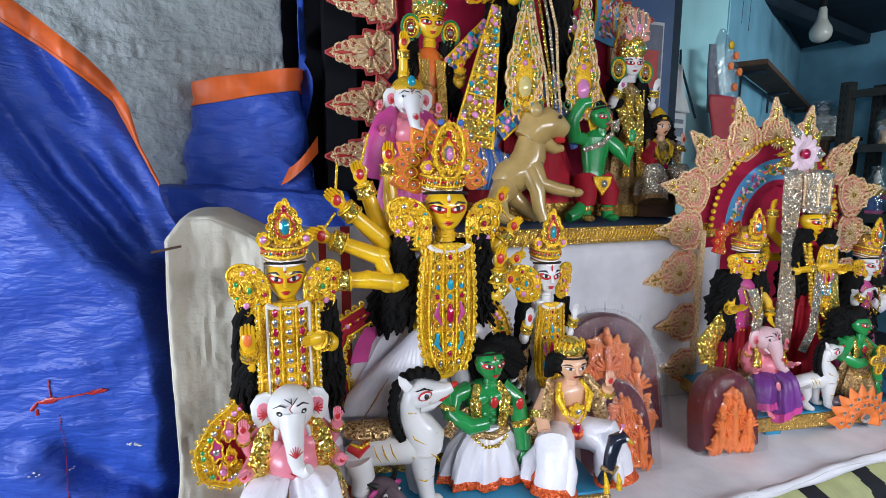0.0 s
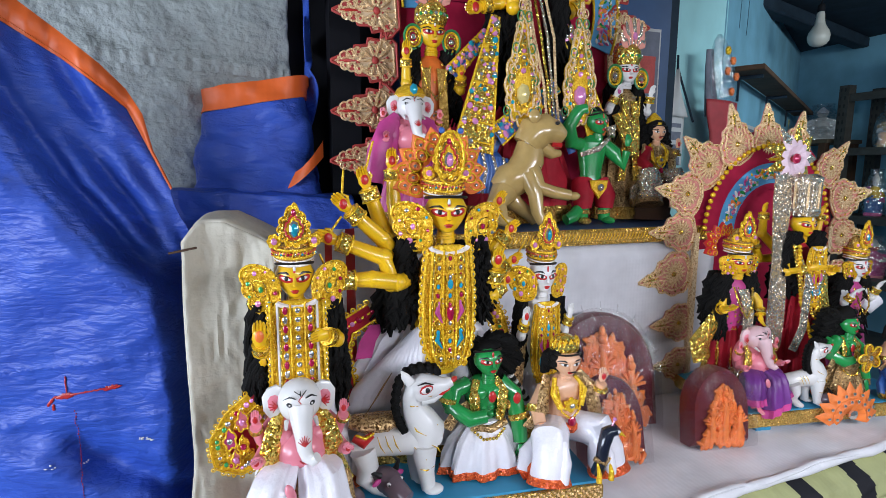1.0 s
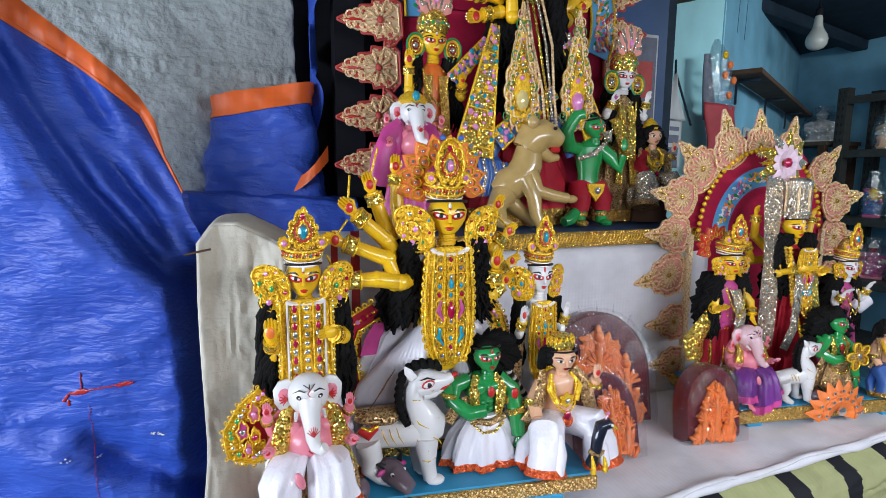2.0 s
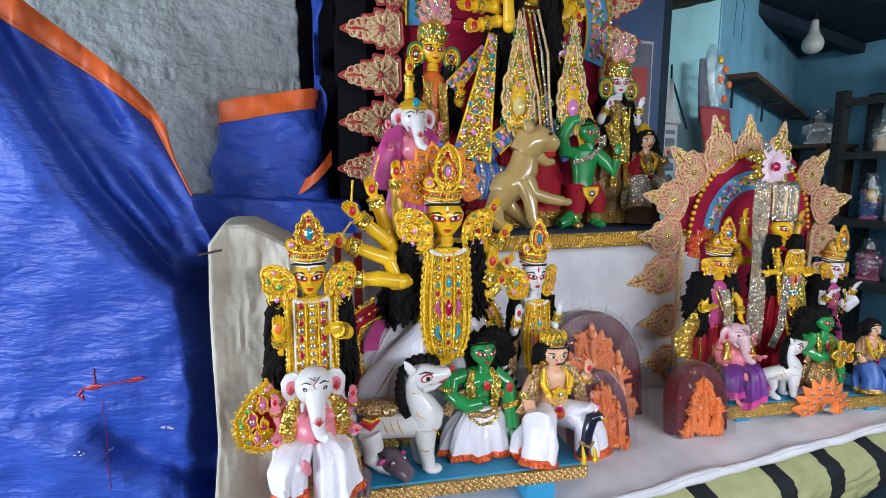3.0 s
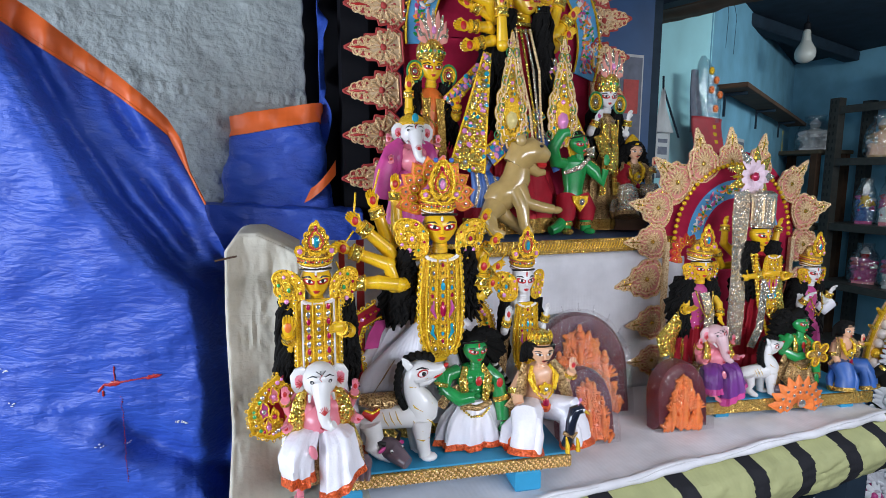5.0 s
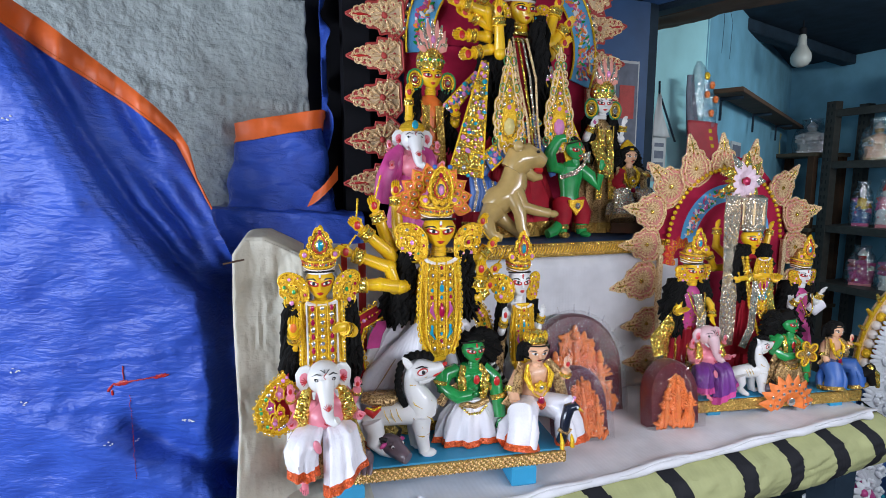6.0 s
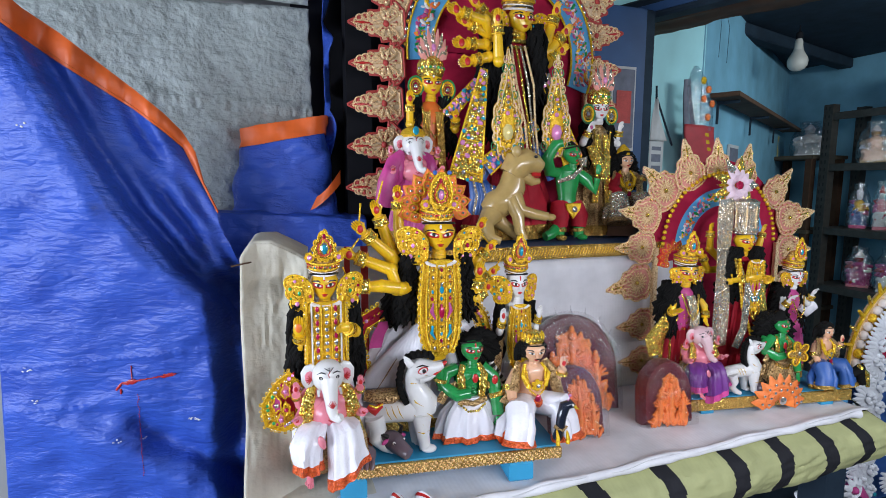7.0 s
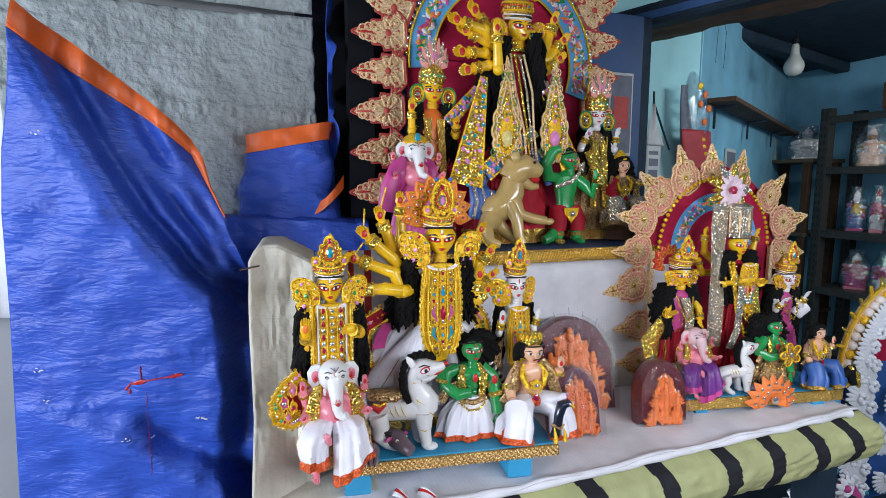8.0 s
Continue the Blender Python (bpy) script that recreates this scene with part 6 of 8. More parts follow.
# ---- leaf plates of the backdrops ----
def leaf_mesh(name, L, W, ground, thread, rim, bead, rays, flame):
    """A stitched card leaf along +x: scalloped outline drawn to a point, cord rim, raised loops and beads; front towards -y."""
    f = Form()
    half = []
    steps = 48 if flame else 19
    for i in range(steps):
        t = i / (steps - 1)
        w = math.sin(math.pi * t ** 0.62) ** 0.8 * (1 - 0.45 * t)
        if flame:
            tooth = (t * 4.6) % 1.0
            w = min(1, 0.72 + 2.2 * t) * (1 - t ** 1.25) * (0.78 + 0.34 * tooth ** 1.6) * (0.92 if t < 0.87 else 1)
        elif t > 0.62:
            w = w * 0.55 + 0.10 * (1 - t)
        if not flame:
            w *= 1 + 0.16 * abs(math.sin(t * math.pi * 4))
        half.append((L * t, 0.5 * W * w + 0.0006))
    out = half + [(x, -z) for x, z in half[::-1]]
    f.plate(out, 0, 0.003, ground, 0, 0.96)
    f.cord([(x, -0.0004, z) for x, z in out], W * 0.026, rim, True)
    f.cord([(x * 0.86 + L * 0.05, -0.0010, z * 0.74) for x, z in out], W * 0.022, thread, True)
    cx = L * 0.34
    for j in range(rays):
        a = 2 * math.pi * j / rays
        f.limb([(cx + W * 0.07 * math.cos(a), -0.0014, W * 0.07 * math.sin(a)), (cx + W * 0.18 * math.cos(a), -0.0024, W * 0.18 * math.sin(a)), (cx + W * 0.30 * math.cos(a), -0.0008, W * 0.30 * math.sin(a))], [W * 0.014, W * 0.03, W * 0.018], thread, 6)
    f.ball((cx, -0.001, 0), W * 0.06, bead, n=8, k=5)
    for k in (-1, 1):
        for q in range(3):
            c = L * (0.60 + 0.10 * q)
            f.cord([(c + L * 0.07 * math.cos(a), -0.0012, k * W * (0.13 - 0.03 * q) + W * 0.07 * math.sin(a)) for a in [2 * math.pi * j / 9 for j in range(9)]], W * 0.02, thread, True)
            f.ball((c, -0.0012, k * W * (0.13 - 0.03 * q)), W * 0.028, bead, n=6, k=4)
        for q in range(7):
            t = 0.08 + 0.12 * q
            i = min(steps - 1, int(t * (steps - 1)))
            f.ball((L * t, -0.001, k * half[i][1] * 0.86), W * 0.024, bead, n=6, k=4)
    rnd = random.Random(rays)
    for q in range(46 if flame else 26):
        t = 0.06 + 0.84 * rnd.random()
        z = (2 * rnd.random() - 1) * half[min(steps - 1, int(t * (steps - 1)))][1] * 0.9
        f.ball((L * t, -0.0008, z), W * (0.014 + 0.012 * rnd.random()) * (1.2 if flame else 1), rnd.choice((bead, gold if not flame else bead, thread)), n=6, k=3)
    if flame:
        for q in range(9):
            t, k = 0.10 + 0.085 * q, (-1) ** q
            z = k * half[min(steps - 1, int(t * (steps - 1)))][1] * 0.5
            f.cord([(L * t + L * 0.05 * math.cos(a), -0.0012, z + W * 0.06 * math.sin(a)) for a in [2 * math.pi * j / 8 for j in range(7)]], W * 0.024, thread)
    f.limb([(L * 0.62, -0.001, 0), (L * 0.75, -0.002, 0), (L * 0.93, -0.001, 0)], [W * 0.01, W * 0.03, W * 0.01], paint_red if flame else bead, 6)
    return f.mesh(name)


leaf_gold = leaf_mesh("leaf", 0.086, 0.062, card_pink, gold_pale, gold_pale, gold, 18, False)
cream_felt = mat("cream_felt", (0.80, 0.60, 0.38), 0.85, 0, 0.2, 200, 0.4, 0.001)
rose_thread = mat("rose_red_thread", (0.50, 0.06, 0.05), 0.6, 0.1, 0.3, 500, 0.6, 0.0006)
leaf_rose = leaf_mesh("leaf", 0.080, 0.074, cream_felt, gold_pale, rose_thread, rose_thread, 10, True)


def hang_leaves(parent, mesh, spots, y, lean=0.0):
    """Leaves from (tip x, tip z, base x, base z) in the parent's frame."""
    for i, (tx, tz, bx, bz) in enumerate(spots):
        a = math.degrees(math.atan2(tz - bz, tx - bx))
        s = math.hypot(tx - bx, tz - bz) / (0.086 if mesh is leaf_gold else 0.080)
        ob = part("leaf", mesh, parent, "", pose(bx, y + 0.002 * (i % 3), bz, lean + 4 * math.sin(i * 2.3), -a, 3 * math.sin(i * 1.7)))
        ob.scale = (s, 1, max(0.8, min(1.15, s)))


def arc_band(f, c, r0, r1, a0, a1, y, thick, m, n=40):
    ring = [[(c[0] + r * math.cos(a), yy, c[1] + r * math.sin(a)) for r, yy in ((r0, y), (r1, y), (r1, y + thick), (r0, y + thick))] for a in [a0 + (a1 - a0) * k / n for k in range(n + 1)]]
    f.rings(ring, m)


def painted_band(f, c, r0, r1, a0, a1, y, seed, n=60):
    """Small raised dabs of many colours along a blue band, as on painted card."""
    rnd = random.Random(seed)
    tones = [gold_cord, skin_white, skin_pink, skin_green, paint_orange, skin_white, satin_pink]
    for i in range(n):
        a, r = a0 + (a1 - a0) * (i + rnd.random()) / n, r0 + (r1 - r0) * (0.2 + 0.6 * rnd.random())
        s = (r1 - r0) * (0.06 + 0.10 * rnd.random())
        f.ball((c[0] + r * math.cos(a), y, c[1] + r * math.sin(a)), (s * 0.6, 0.0012, s * 1.3), rnd.choice(tones), (0, rnd.random() * 180, 0), 7, 4)


# ---- right-hand group: board, backdrop, statues ----
R0 = 0.817
rb = empty("statue_board", pose(0.668, 0.458, TABLE, 0, 0, -9), "sky blue wooden board with gold paper edge on blocks", "board", group="statue boards")
f = Form()
f.bar((-0.130, -0.058, 0.013), (0.135, 0.10, 0.027), board_blue)
part("panel", f, rb)
f = Form()
f.bar((-0.132, -0.0625, 0.0105), (0.137, -0.0582, 0.0268), gold_glitter)
f.bar((-0.1345, -0.062, 0.0105), (-0.1302, 0.09, 0.0268), gold_glitter)
part("edge_trim", f, rb, "brown gold glitter paper edge")
for x, y in ((-0.10, -0.05), (0.10, -0.05), (-0.10, 0.06), (0.10, 0.06)):
    f = Form()
    f.bar((x - 0.010, y - 0.008, 0.003), (x + 0.010, y + 0.02, 0.013), board_blue)
    part("block", f, rb)

bd = empty("arched_backdrop", pose(0.70, 0.545, 0), "arched backdrop of peach and gold stitched leaves on red card", "backdrop", group="arched backdrops")
f = Form()
c = (0.0, 1.022)
arc_band(f, c, 0.0, 0.142, 0, math.pi, 0.012, 0.004, card_red)
f.bar((-0.142, 0.012, R0), (0.142, 0.016, 1.024), card_red)
part("panel", f, bd, "red velvet card panel")
f = Form()
arc_band(f, c, 0.095, 0.118, 0, math.pi, 0.004, 0.003, card_red)
arc_band(f, c, 0.066, 0.095, 0, math.pi, 0.003, 0.003, card_blue)
arc_band(f, c, 0.058, 0.066, 0, math.pi, 0.002, 0.003, card_red)
painted_band(f, c, 0.067, 0.094, 0.1, 3.0, 0.002, 5, 170)
part("painted_arch", f, bd, "painted blue arch band")
f = Form()
for k in range(40):
    a = math.pi * (k + 0.5) / 40
    f.ball((c[0] + 0.120 * math.cos(a), 0.003, c[1] + 0.120 * math.sin(a)), 0.0035, gold_cord, n=7, k=5)
for sx in (-1, 1):
    f.bar((sx * 0.132 - 0.004, 0.002, R0), (sx * 0.132 + 0.004, 0.008, 1.02), gold_pale)
part("bead_edge", f, bd, "gold bead edge")
hang_leaves(bd, leaf_gold, [(x - 0.70, z, u - 0.70, w) for x, z, u, w in (
    (0.505, 0.832, 0.572, 0.832), (0.497, 0.892, 0.572, 0.894), (0.478, 0.953, 0.566, 0.968), (0.490, 1.022, 0.566, 1.022),
    (0.493, 1.082, 0.575, 1.070), (0.537, 1.150, 0.606, 1.094), (0.612, 1.196, 0.636, 1.114), (0.682, 1.200, 0.690, 1.118),
    (0.758, 1.192, 0.742, 1.114), (0.854, 1.150, 0.800, 1.090), (0.912, 1.075, 0.828, 1.058), (0.918, 1.005, 0.834, 1.006),
    (0.915, 0.935, 0.834, 0.940), (0.905, 0.870, 0.834, 0.876))], 0.004)


def goddess(f, face_z, s, skin, top, robe, bust, seed, body_w=0.024, rz=0, arms=(), ears=True, crown_h=1.9, hair_len=0.09, low=None, crown_body=None):
    """A standing goddess with crown, bodice and pleated robe; sizes scale with the face height s."""
    f.lathe([(body_w * 0.8, face_z - 3.0 * s), (body_w * 0.9, face_z - 2.2 * s), (body_w, face_z - 1.4 * s), (body_w * 0.85, face_z - 1.0 * s), (body_w * 0.4, face_z - 0.7 * s)], bust, (0, 0, 0), 18, 0.62)
    head(f, (0, -0.18 * s, face_z), s, skin, rz)
    if crown_h:
        crown(f, (0, -0.05 * s, face_z + 0.44 * s), 1.05 * s, crown_h * 0.8 * s, seed=seed, body=crown_body)
    if ears:
        wing(f, (-0.62 * s, -0.3 * s, face_z - 0.1 * s), 0.85 * s, 0.95 * s, -1, seed)
        wing(f, (0.62 * s, -0.3 * s, face_z - 0.1 * s), 0.8 * s, 0.95 * s, 1, seed + 3)
    for k in (-1, 1):
        hair(f, (k * 0.66 * s, -0.15 * s, face_z - 0.45 * s), hair_len, 0.6 * s, 26, seed * 3 + k, 0.085 * s, k)
    for p, hs, palm in arms:
        arm(f, p, 0.19 * s, skin, hs, palm)
    skirt(f, (0, 0.004, face_z - 2.6 * s), body_w * 0.8, body_w * 1.6, face_z - 2.6 * s - 0.001, robe, low or gold_glitter, 0.6, 9, 0.10)
    ball_chain(f, [(-0.5 * s, -0.5 * s, face_z - 1.0 * s), (-0.3 * s, -0.75 * s, face_z - 1.9 * s), (0, -0.8 * s, face_z - 2.3 * s), (0.3 * s, -0.75 * s, face_z - 1.9 * s), (0.5 * s, -0.5 * s, face_z - 1.0 * s)], 0.05 * s, gold)
    rnd = random.Random(seed)
    for i in range(40):
        a, z = math.pi * (1.1 + 0.8 * rnd.random()), face_z - s * (1.0 + 1.9 * rnd.random())
        f.gem((body_w * 0.98 * math.cos(a), body_w * 0.66 * math.sin(a), z), 0.045 * s, rnd.choice((gold, gem_clear, gold_cord)))


f = Form()
goddess(f, 0.183, 0.030, skin_yellow, 0.24, gold, satin_pink, 21, 0.020, -14,
        [([(-0.016, 0, 0.155), (-0.028, -0.010, 0.125), (-0.030, -0.018, 0.128)], 0.016, paint_orange), ([(0.016, 0, 0.155), (0.030, -0.012, 0.130), (0.024, -0.022, 0.115)], 0.012, None)], crown_h=2.0)
f.limb([(-0.020, 0.0, 0.125), (-0.036, -0.006, 0.105), (-0.055, -0.006, 0.082), (-0.050, -0.008, 0.060)], [0.006, 0.012, 0.016, 0.014], gold, 12, 0.4)
ribbon(f, [(0.0, -0.016, 0.15), (0.008, -0.020, 0.12), (0.004, -0.022, 0.08)], 0.016, silver_glitter)
for k in (-1, 1):
    hair(f, (k * 0.020, 0.0, 0.170), 0.075, 0.026, 30, 120 + k, 0.0034, k)
skirt(f, (0.004, 0.0, 0.100), 0.020, 0.036, 0.099, satin_red, gold_glitter, 0.5, 9, 0.12)
petal_fan(f, (-0.012, 0.008, 0.205), 0.016, 0.030, 7, radians(40), radians(200), paint_red)
thing("goddess_statue", f, pose(0.553, 0.470, R0 + 0.0005), "yellow clay goddess statue in pink and gold robe", "statue").scale = (1, 1, 0.957)

f = Form()
goddess(f, 0.226, 0.032, skin_yellow, 0.29, satin_red, satin_red, 31, 0.024, -4,
        [([(-0.020, 0, 0.19), (-0.032, -0.014, 0.165), (-0.018, -0.034, 0.172)], 0.014, None), ([(0.020, 0, 0.19), (0.034, -0.014, 0.162), (0.022, -0.034, 0.168)], 0.014, None),
         ([(-0.02, 0.01, 0.19), (-0.05, 0.012, 0.215), (-0.052, 0.01, 0.245)], 0.012, None), ([(-0.02, 0.01, 0.18), (-0.052, 0.012, 0.18), (-0.066, 0.01, 0.205)], 0.012, None), ([(0.02, 0.01, 0.19), (0.05, 0.012, 0.21), (0.055, 0.01, 0.24)], 0.012, None)], False, 0)
f.lathe([(0.017, 0.240), (0.020, 0.246), (0.0180, 0.250), (0.0175, 0.275), (0.0195, 0.292), (0.012, 0.297)], silver_glitter, (0, -0.004, 0), 24)
for i in range(12):
    a = math.pi * (1 + i / 11)
    f.limb([(0.0175 * math.cos(a), -0.004 + 0.0175 * math.sin(a), 0.250), (0.0175 * math.cos(a), -0.004 + 0.0175 * math.sin(a), 0.286)], 0.0015, gold_pale if i % 3 == 0 else silver_glitter, 5)
for k in (-1, 1):
    hair(f, (k * 0.020, -0.008, 0.218), 0.095, 0.026, 40, 130 + k, 0.0036, k)
skirt(f, (0.004, -0.004, 0.130), 0.026, 0.052, 0.129, satin_red, gold_glitter, 0.5, 10, 0.14)
breastplate(f, (0.002, -0.030, 0.158), 0.030, 0.085, 10, True, 15)
for q, (ww, tone) in enumerate(((0.020, gem_clear), (0.028, gold), (0.024, gold_cord))):
    ball_chain(f, [(-ww, -0.014 - 0.004 * q, 0.200), (-ww * 0.8, -0.028, 0.165 - 0.02 * q), (0, -0.032, 0.135 - 0.03 * q), (ww * 0.8, -0.028, 0.165 - 0.02 * q), (ww, -0.014 - 0.004 * q, 0.200)], 0.0030, tone)
for k in (-1, 1):
    ribbon(f, [(k * 0.012, -0.030, 0.165), (k * 0.016, -0.033, 0.13), (k * 0.022, -0.036, 0.09), (k * 0.034, -0.034, 0.06)], 0.014, silver_glitter if k < 0 else gold, face=(0.9, 0, 0.4 * k))
ribbon(f, [(-0.030, 0.004, 0.296), (-0.038, -0.004, 0.26), (-0.042, -0.008, 0.22), (-0.045, -0.012, 0.18), (-0.047, -0.016, 0.14), (-0.049, -0.018, 0.10), (-0.050, -0.02, 0.06)], 0.027, silver_glitter, 0.002)
thing("goddess_statue", f, pose(0.673, 0.482, R0 + 0.0005), "tall yellow clay goddess statue with silver glitter ribbons", "statue").scale = (1, 1, 0.957)

# paper flower crest above the arch
f = Form()
for row, (r, m, n) in enumerate(((0.040, gold, 9), (0.027, mat("pale_pink_paper", (0.80, 0.60, 0.68), 0.6, 0, 0.15, 80, 0.2, 0.001), 12))):
    for j in range(n):
        a = 2 * math.pi * (j + 0.5 * row) / n
        f.limb([(0.004 * math.cos(a), -0.003 * row, 0.004 * math.sin(a)), (r * 0.55 * math.cos(a), -0.006 - 0.003 * row, r * 0.55 * math.sin(a)), (r * math.cos(a), -0.002 - 0.004 * row, r * math.sin(a))], [0.003, r * 0.19, 0.0008], m if row else (gold if j % 3 else silver_glitter), 8, 0.35)
f.gem((0, -0.010, 0), 0.006, gem_red)
f.limb([(0, 0.0, 0), (0, 0.030, 0)], 0.002, gold_cord, 6)
thing("paper_flower_crest", f, pose(0.688, 0.515, 1.122), "pink and gold paper flower fixed on the backdrop", "ornament").scale = (1.2, 1, 1.2)

f = Form()
goddess(f, 0.160, 0.028, skin_white, 0.22, satin_pink, satin_pink, 41, 0.019, -6,
        [([(-0.016, 0, 0.135), (-0.028, -0.012, 0.112), (-0.026, -0.020, 0.124)], 0.014, satin_pink), ([(0.016, 0, 0.135), (0.028, -0.010, 0.115), (0.030, -0.016, 0.13)], 0.012, None)], crown_h=2.2)
for k in (-1, 1):
    hair(f, (k * 0.018, 0.0, 0.150), 0.070, 0.022, 26, 140 + k, 0.0032, k)
skirt(f, (0.0, 0.0, 0.085), 0.020, 0.034, 0.084, satin_pink, gold_glitter, 0.55, 9, 0.12)
f.limb([(0.012, -0.010, 0.11), (0.026, -0.012, 0.10), (0.042, -0.012, 0.112)], [0.006, 0.008, 0.010], satin_white, 10, 0.5)
thing("goddess_statue", f, pose(0.776, 0.474, R0 + 0.0005), "white-faced clay goddess statue in pink robe", "statue").scale = (1, 1, 0.975)

f = Form()
elephant(f, 0.78, skin_pink, gold, True, satin_purple, satin_pink, skin_pale)
thing("elephant_statue", f, pose(0.556, 0.440, R0 + 0.0005), "small pink elephant-headed clay statue with purple cloth", "statue")
f = Form()
horse(f, 0.76)
thing("horse_statue", f, pose(0.640, 0.418, R0 + 0.0005), "small white clay horse statue with black mane", "statue")
thing("buffalo_head_statue", buffalo, pose(0.648, 0.402, R0 + 0.0005, 0, 0, 40), "small grey clay buffalo head on the board", "statue").scale = (0.7, 0.7, 0.7)
f = Form()
demon(f, 0.80, foil_brown, False)
for k in (-1, 0, 1):
    hair(f, (k * 0.010, 0.006, 0.096), 0.040, 0.020, 22, 80 + k, 0.0040, k)
f.limb([(-0.010, 0.002, 0.088), (0, -0.002, 0.095), (0.010, 0.002, 0.088)], [0.006, 0.009, 0.006], hair_black, 10)
star = scallop(0.020, 0.017, 5, 0.55, 50)
f.plate([(x + 0.010, z + 0.050) for x, z in star], -0.026, 0.0015, gold_glitter)
border(f, star, -0.0268, 0.0011, gold_cord, 0.96, (0.010, 0.050))
f.gem((0.010, -0.0272, 0.050), 0.003, gem_clear)
f.limb([(-0.016, -0.004, 0.066), (-0.030, -0.010, 0.062), (-0.040, -0.014, 0.056)], [0.007, 0.0072, 0.005], skin_green, 10)
thing("demon_statue", f, pose(0.695, 0.425, R0 + 0.0005), "small green clay statue with gold star ornament", "statue").scale = (1.12, 1.05, 1.15)
f = Form()
seated(f, 0.78, None, satin_blue, gold_glitter, skin_tan, False)
f.limb([(0.022, -0.03, 0.02), (0.034, -0.034, 0.030), (0.044, -0.034, 0.006)], [0.006, 0.009, 0.006], hair_black, 10)
f.limb([(0.030, -0.036, 0.036), (0.040, -0.04, 0.024), (0.050, -0.038, 0.002)], [0.003, 0.005, 0.003], gold, 8)
thing("warrior_statue", f, pose(0.772, 0.410, R0 + 0.0005), "small peach clay seated statue in blue and gold", "statue")
f = Form()
for row, (r, n, dz) in enumerate(((0.036, 9, 0), (0.026, 8, 0.001))):
    for j in range(n):
        a = math.pi * (0.02 + 0.96 * (j + 0.5 * row * 0) / (n - 1))
        f.limb([(0.006 * math.cos(a), -0.002 * row, 0.003 + 0.004 * math.sin(a)), (r * 0.6 * math.cos(a), -0.004 - 0.003 * row, 0.003 + r * 0.6 * math.sin(a)), (r * math.cos(a), -0.002 * row, 0.003 + r * math.sin(a))], [0.003, r * 0.24, 0.0008], clay_orange, 8, 0.35)
        f.gem((r * 0.72 * math.cos(a), -0.008 - 0.002 * row, 0.003 + r * 0.72 * math.sin(a)), 0.0018, gem_clear)
f.gem((0, -0.009, 0.008), 0.005, gem_clear)
thing("lotus_ornament", f, pose(0.664, 0.391, TABLE + 0.014, 0, 0, -9), "orange half lotus ornament at the board edge", "ornament").scale = (1.22, 1, 1.22)

# ---- large group on the step ----
B0 = 1.030
bb = empty("statue_board", pose(0.36, 0.64, 1.006), "dark statue board with gold brocade edge on the step", "board", group="statue boards")
f = Form()
f.bar((-0.24, -0.080, 0.004), (0.24, 0.11, 0.022), door_blue)
part("panel", f, bb)
f = Form()
f.bar((-0.242, -0.0845, 0.003), (0.242, -0.0802, 0.0235), gold_glitter)
for i in range(100):
    x = -0.24 + 0.48 * i / 99
    f.cord([(x - 0.002, -0.0846, 0.009), (x, -0.0856, 0.0135), (x + 0.002, -0.0846, 0.018)], 0.0007, gold_cord, n=4)
    f.ball((x, -0.0848, 0.0055), 0.0012, gold, n=6, k=4)
    f.ball((x, -0.0848, 0.0215), 0.0012, gold, n=6, k=4)
part("edge_trim", f, bb, "gold brocade ribbon edge")

bk = empty("arched_backdrop", pose(0.372, 0.72, 0), "tall arched backdrop of rose and cream leaves on red card", "backdrop", group="arched backdrops")
c = (0.0, 1.345)
f = Form()
arc_band(f, c, 0.0, 0.178, 0, math.pi, 0.012, 0.004, card_red)
f.bar((-0.178, 0.012, 1.030), (0.178, 0.016, 1.347), card_red)
part("panel", f, bk, "red card panel")
f = Form()
arc_band(f, c, 0.134, 0.175, -0.32, math.pi + 0.1, 0.004, 0.003, card_blue)
painted_band(f, c, 0.137, 0.172, -0.28, 3.2, 0.003, 9, 420)
for r in (0.133, 0.177):
    f.cord([(c[0] + r * math.cos(a), 0.003, c[1] + r * math.sin(a)) for a in [-0.32 + (math.pi + 0.42) * k / 60 for k in range(61)]], 0.002, gold_cord)
part("painted_arch", f, bk, "painted blue arch band")
f = Form()
for k in range(46):
    a = math.pi * (k + 0.5) / 46
    f.gem((c[0] + 0.180 * math.cos(a), 0.003, c[1] + 0.180 * math.sin(a)), 0.0036, gem_clear if k % 3 else gold)
part("mirror_edge", f, bk, "row of mirror stones")
spots = [(0.092, 1.117, 0.184, 1.122), (0.0943, 1.183, 0.186, 1.190), (0.0967, 1.251, 0.188, 1.257), (0.0999, 1.316, 0.190, 1.321), (0.0994, 1.378, 0.192, 1.382)]
spots += [(0.372 + 0.276 * math.cos(a), 1.345 + 0.276 * math.sin(a), 0.372 + 0.184 * math.cos(a), 1.345 + 0.184 * math.sin(a)) for a in [radians(q) for q in (159, 143, 127, 111, 95, 79, 63, 47, 31)]]
spots += [(0.614, 1.404, 0.530, 1.392), (0.614, 1.337, 0.534, 1.332), (0.612, 1.272, 0.534, 1.270), (0.608, 1.207, 0.532, 1.206)]
hang_leaves(bk, leaf_rose, [(x - 0.372, z, u - 0.372, w) for x, z, u, w in spots], 0.004)


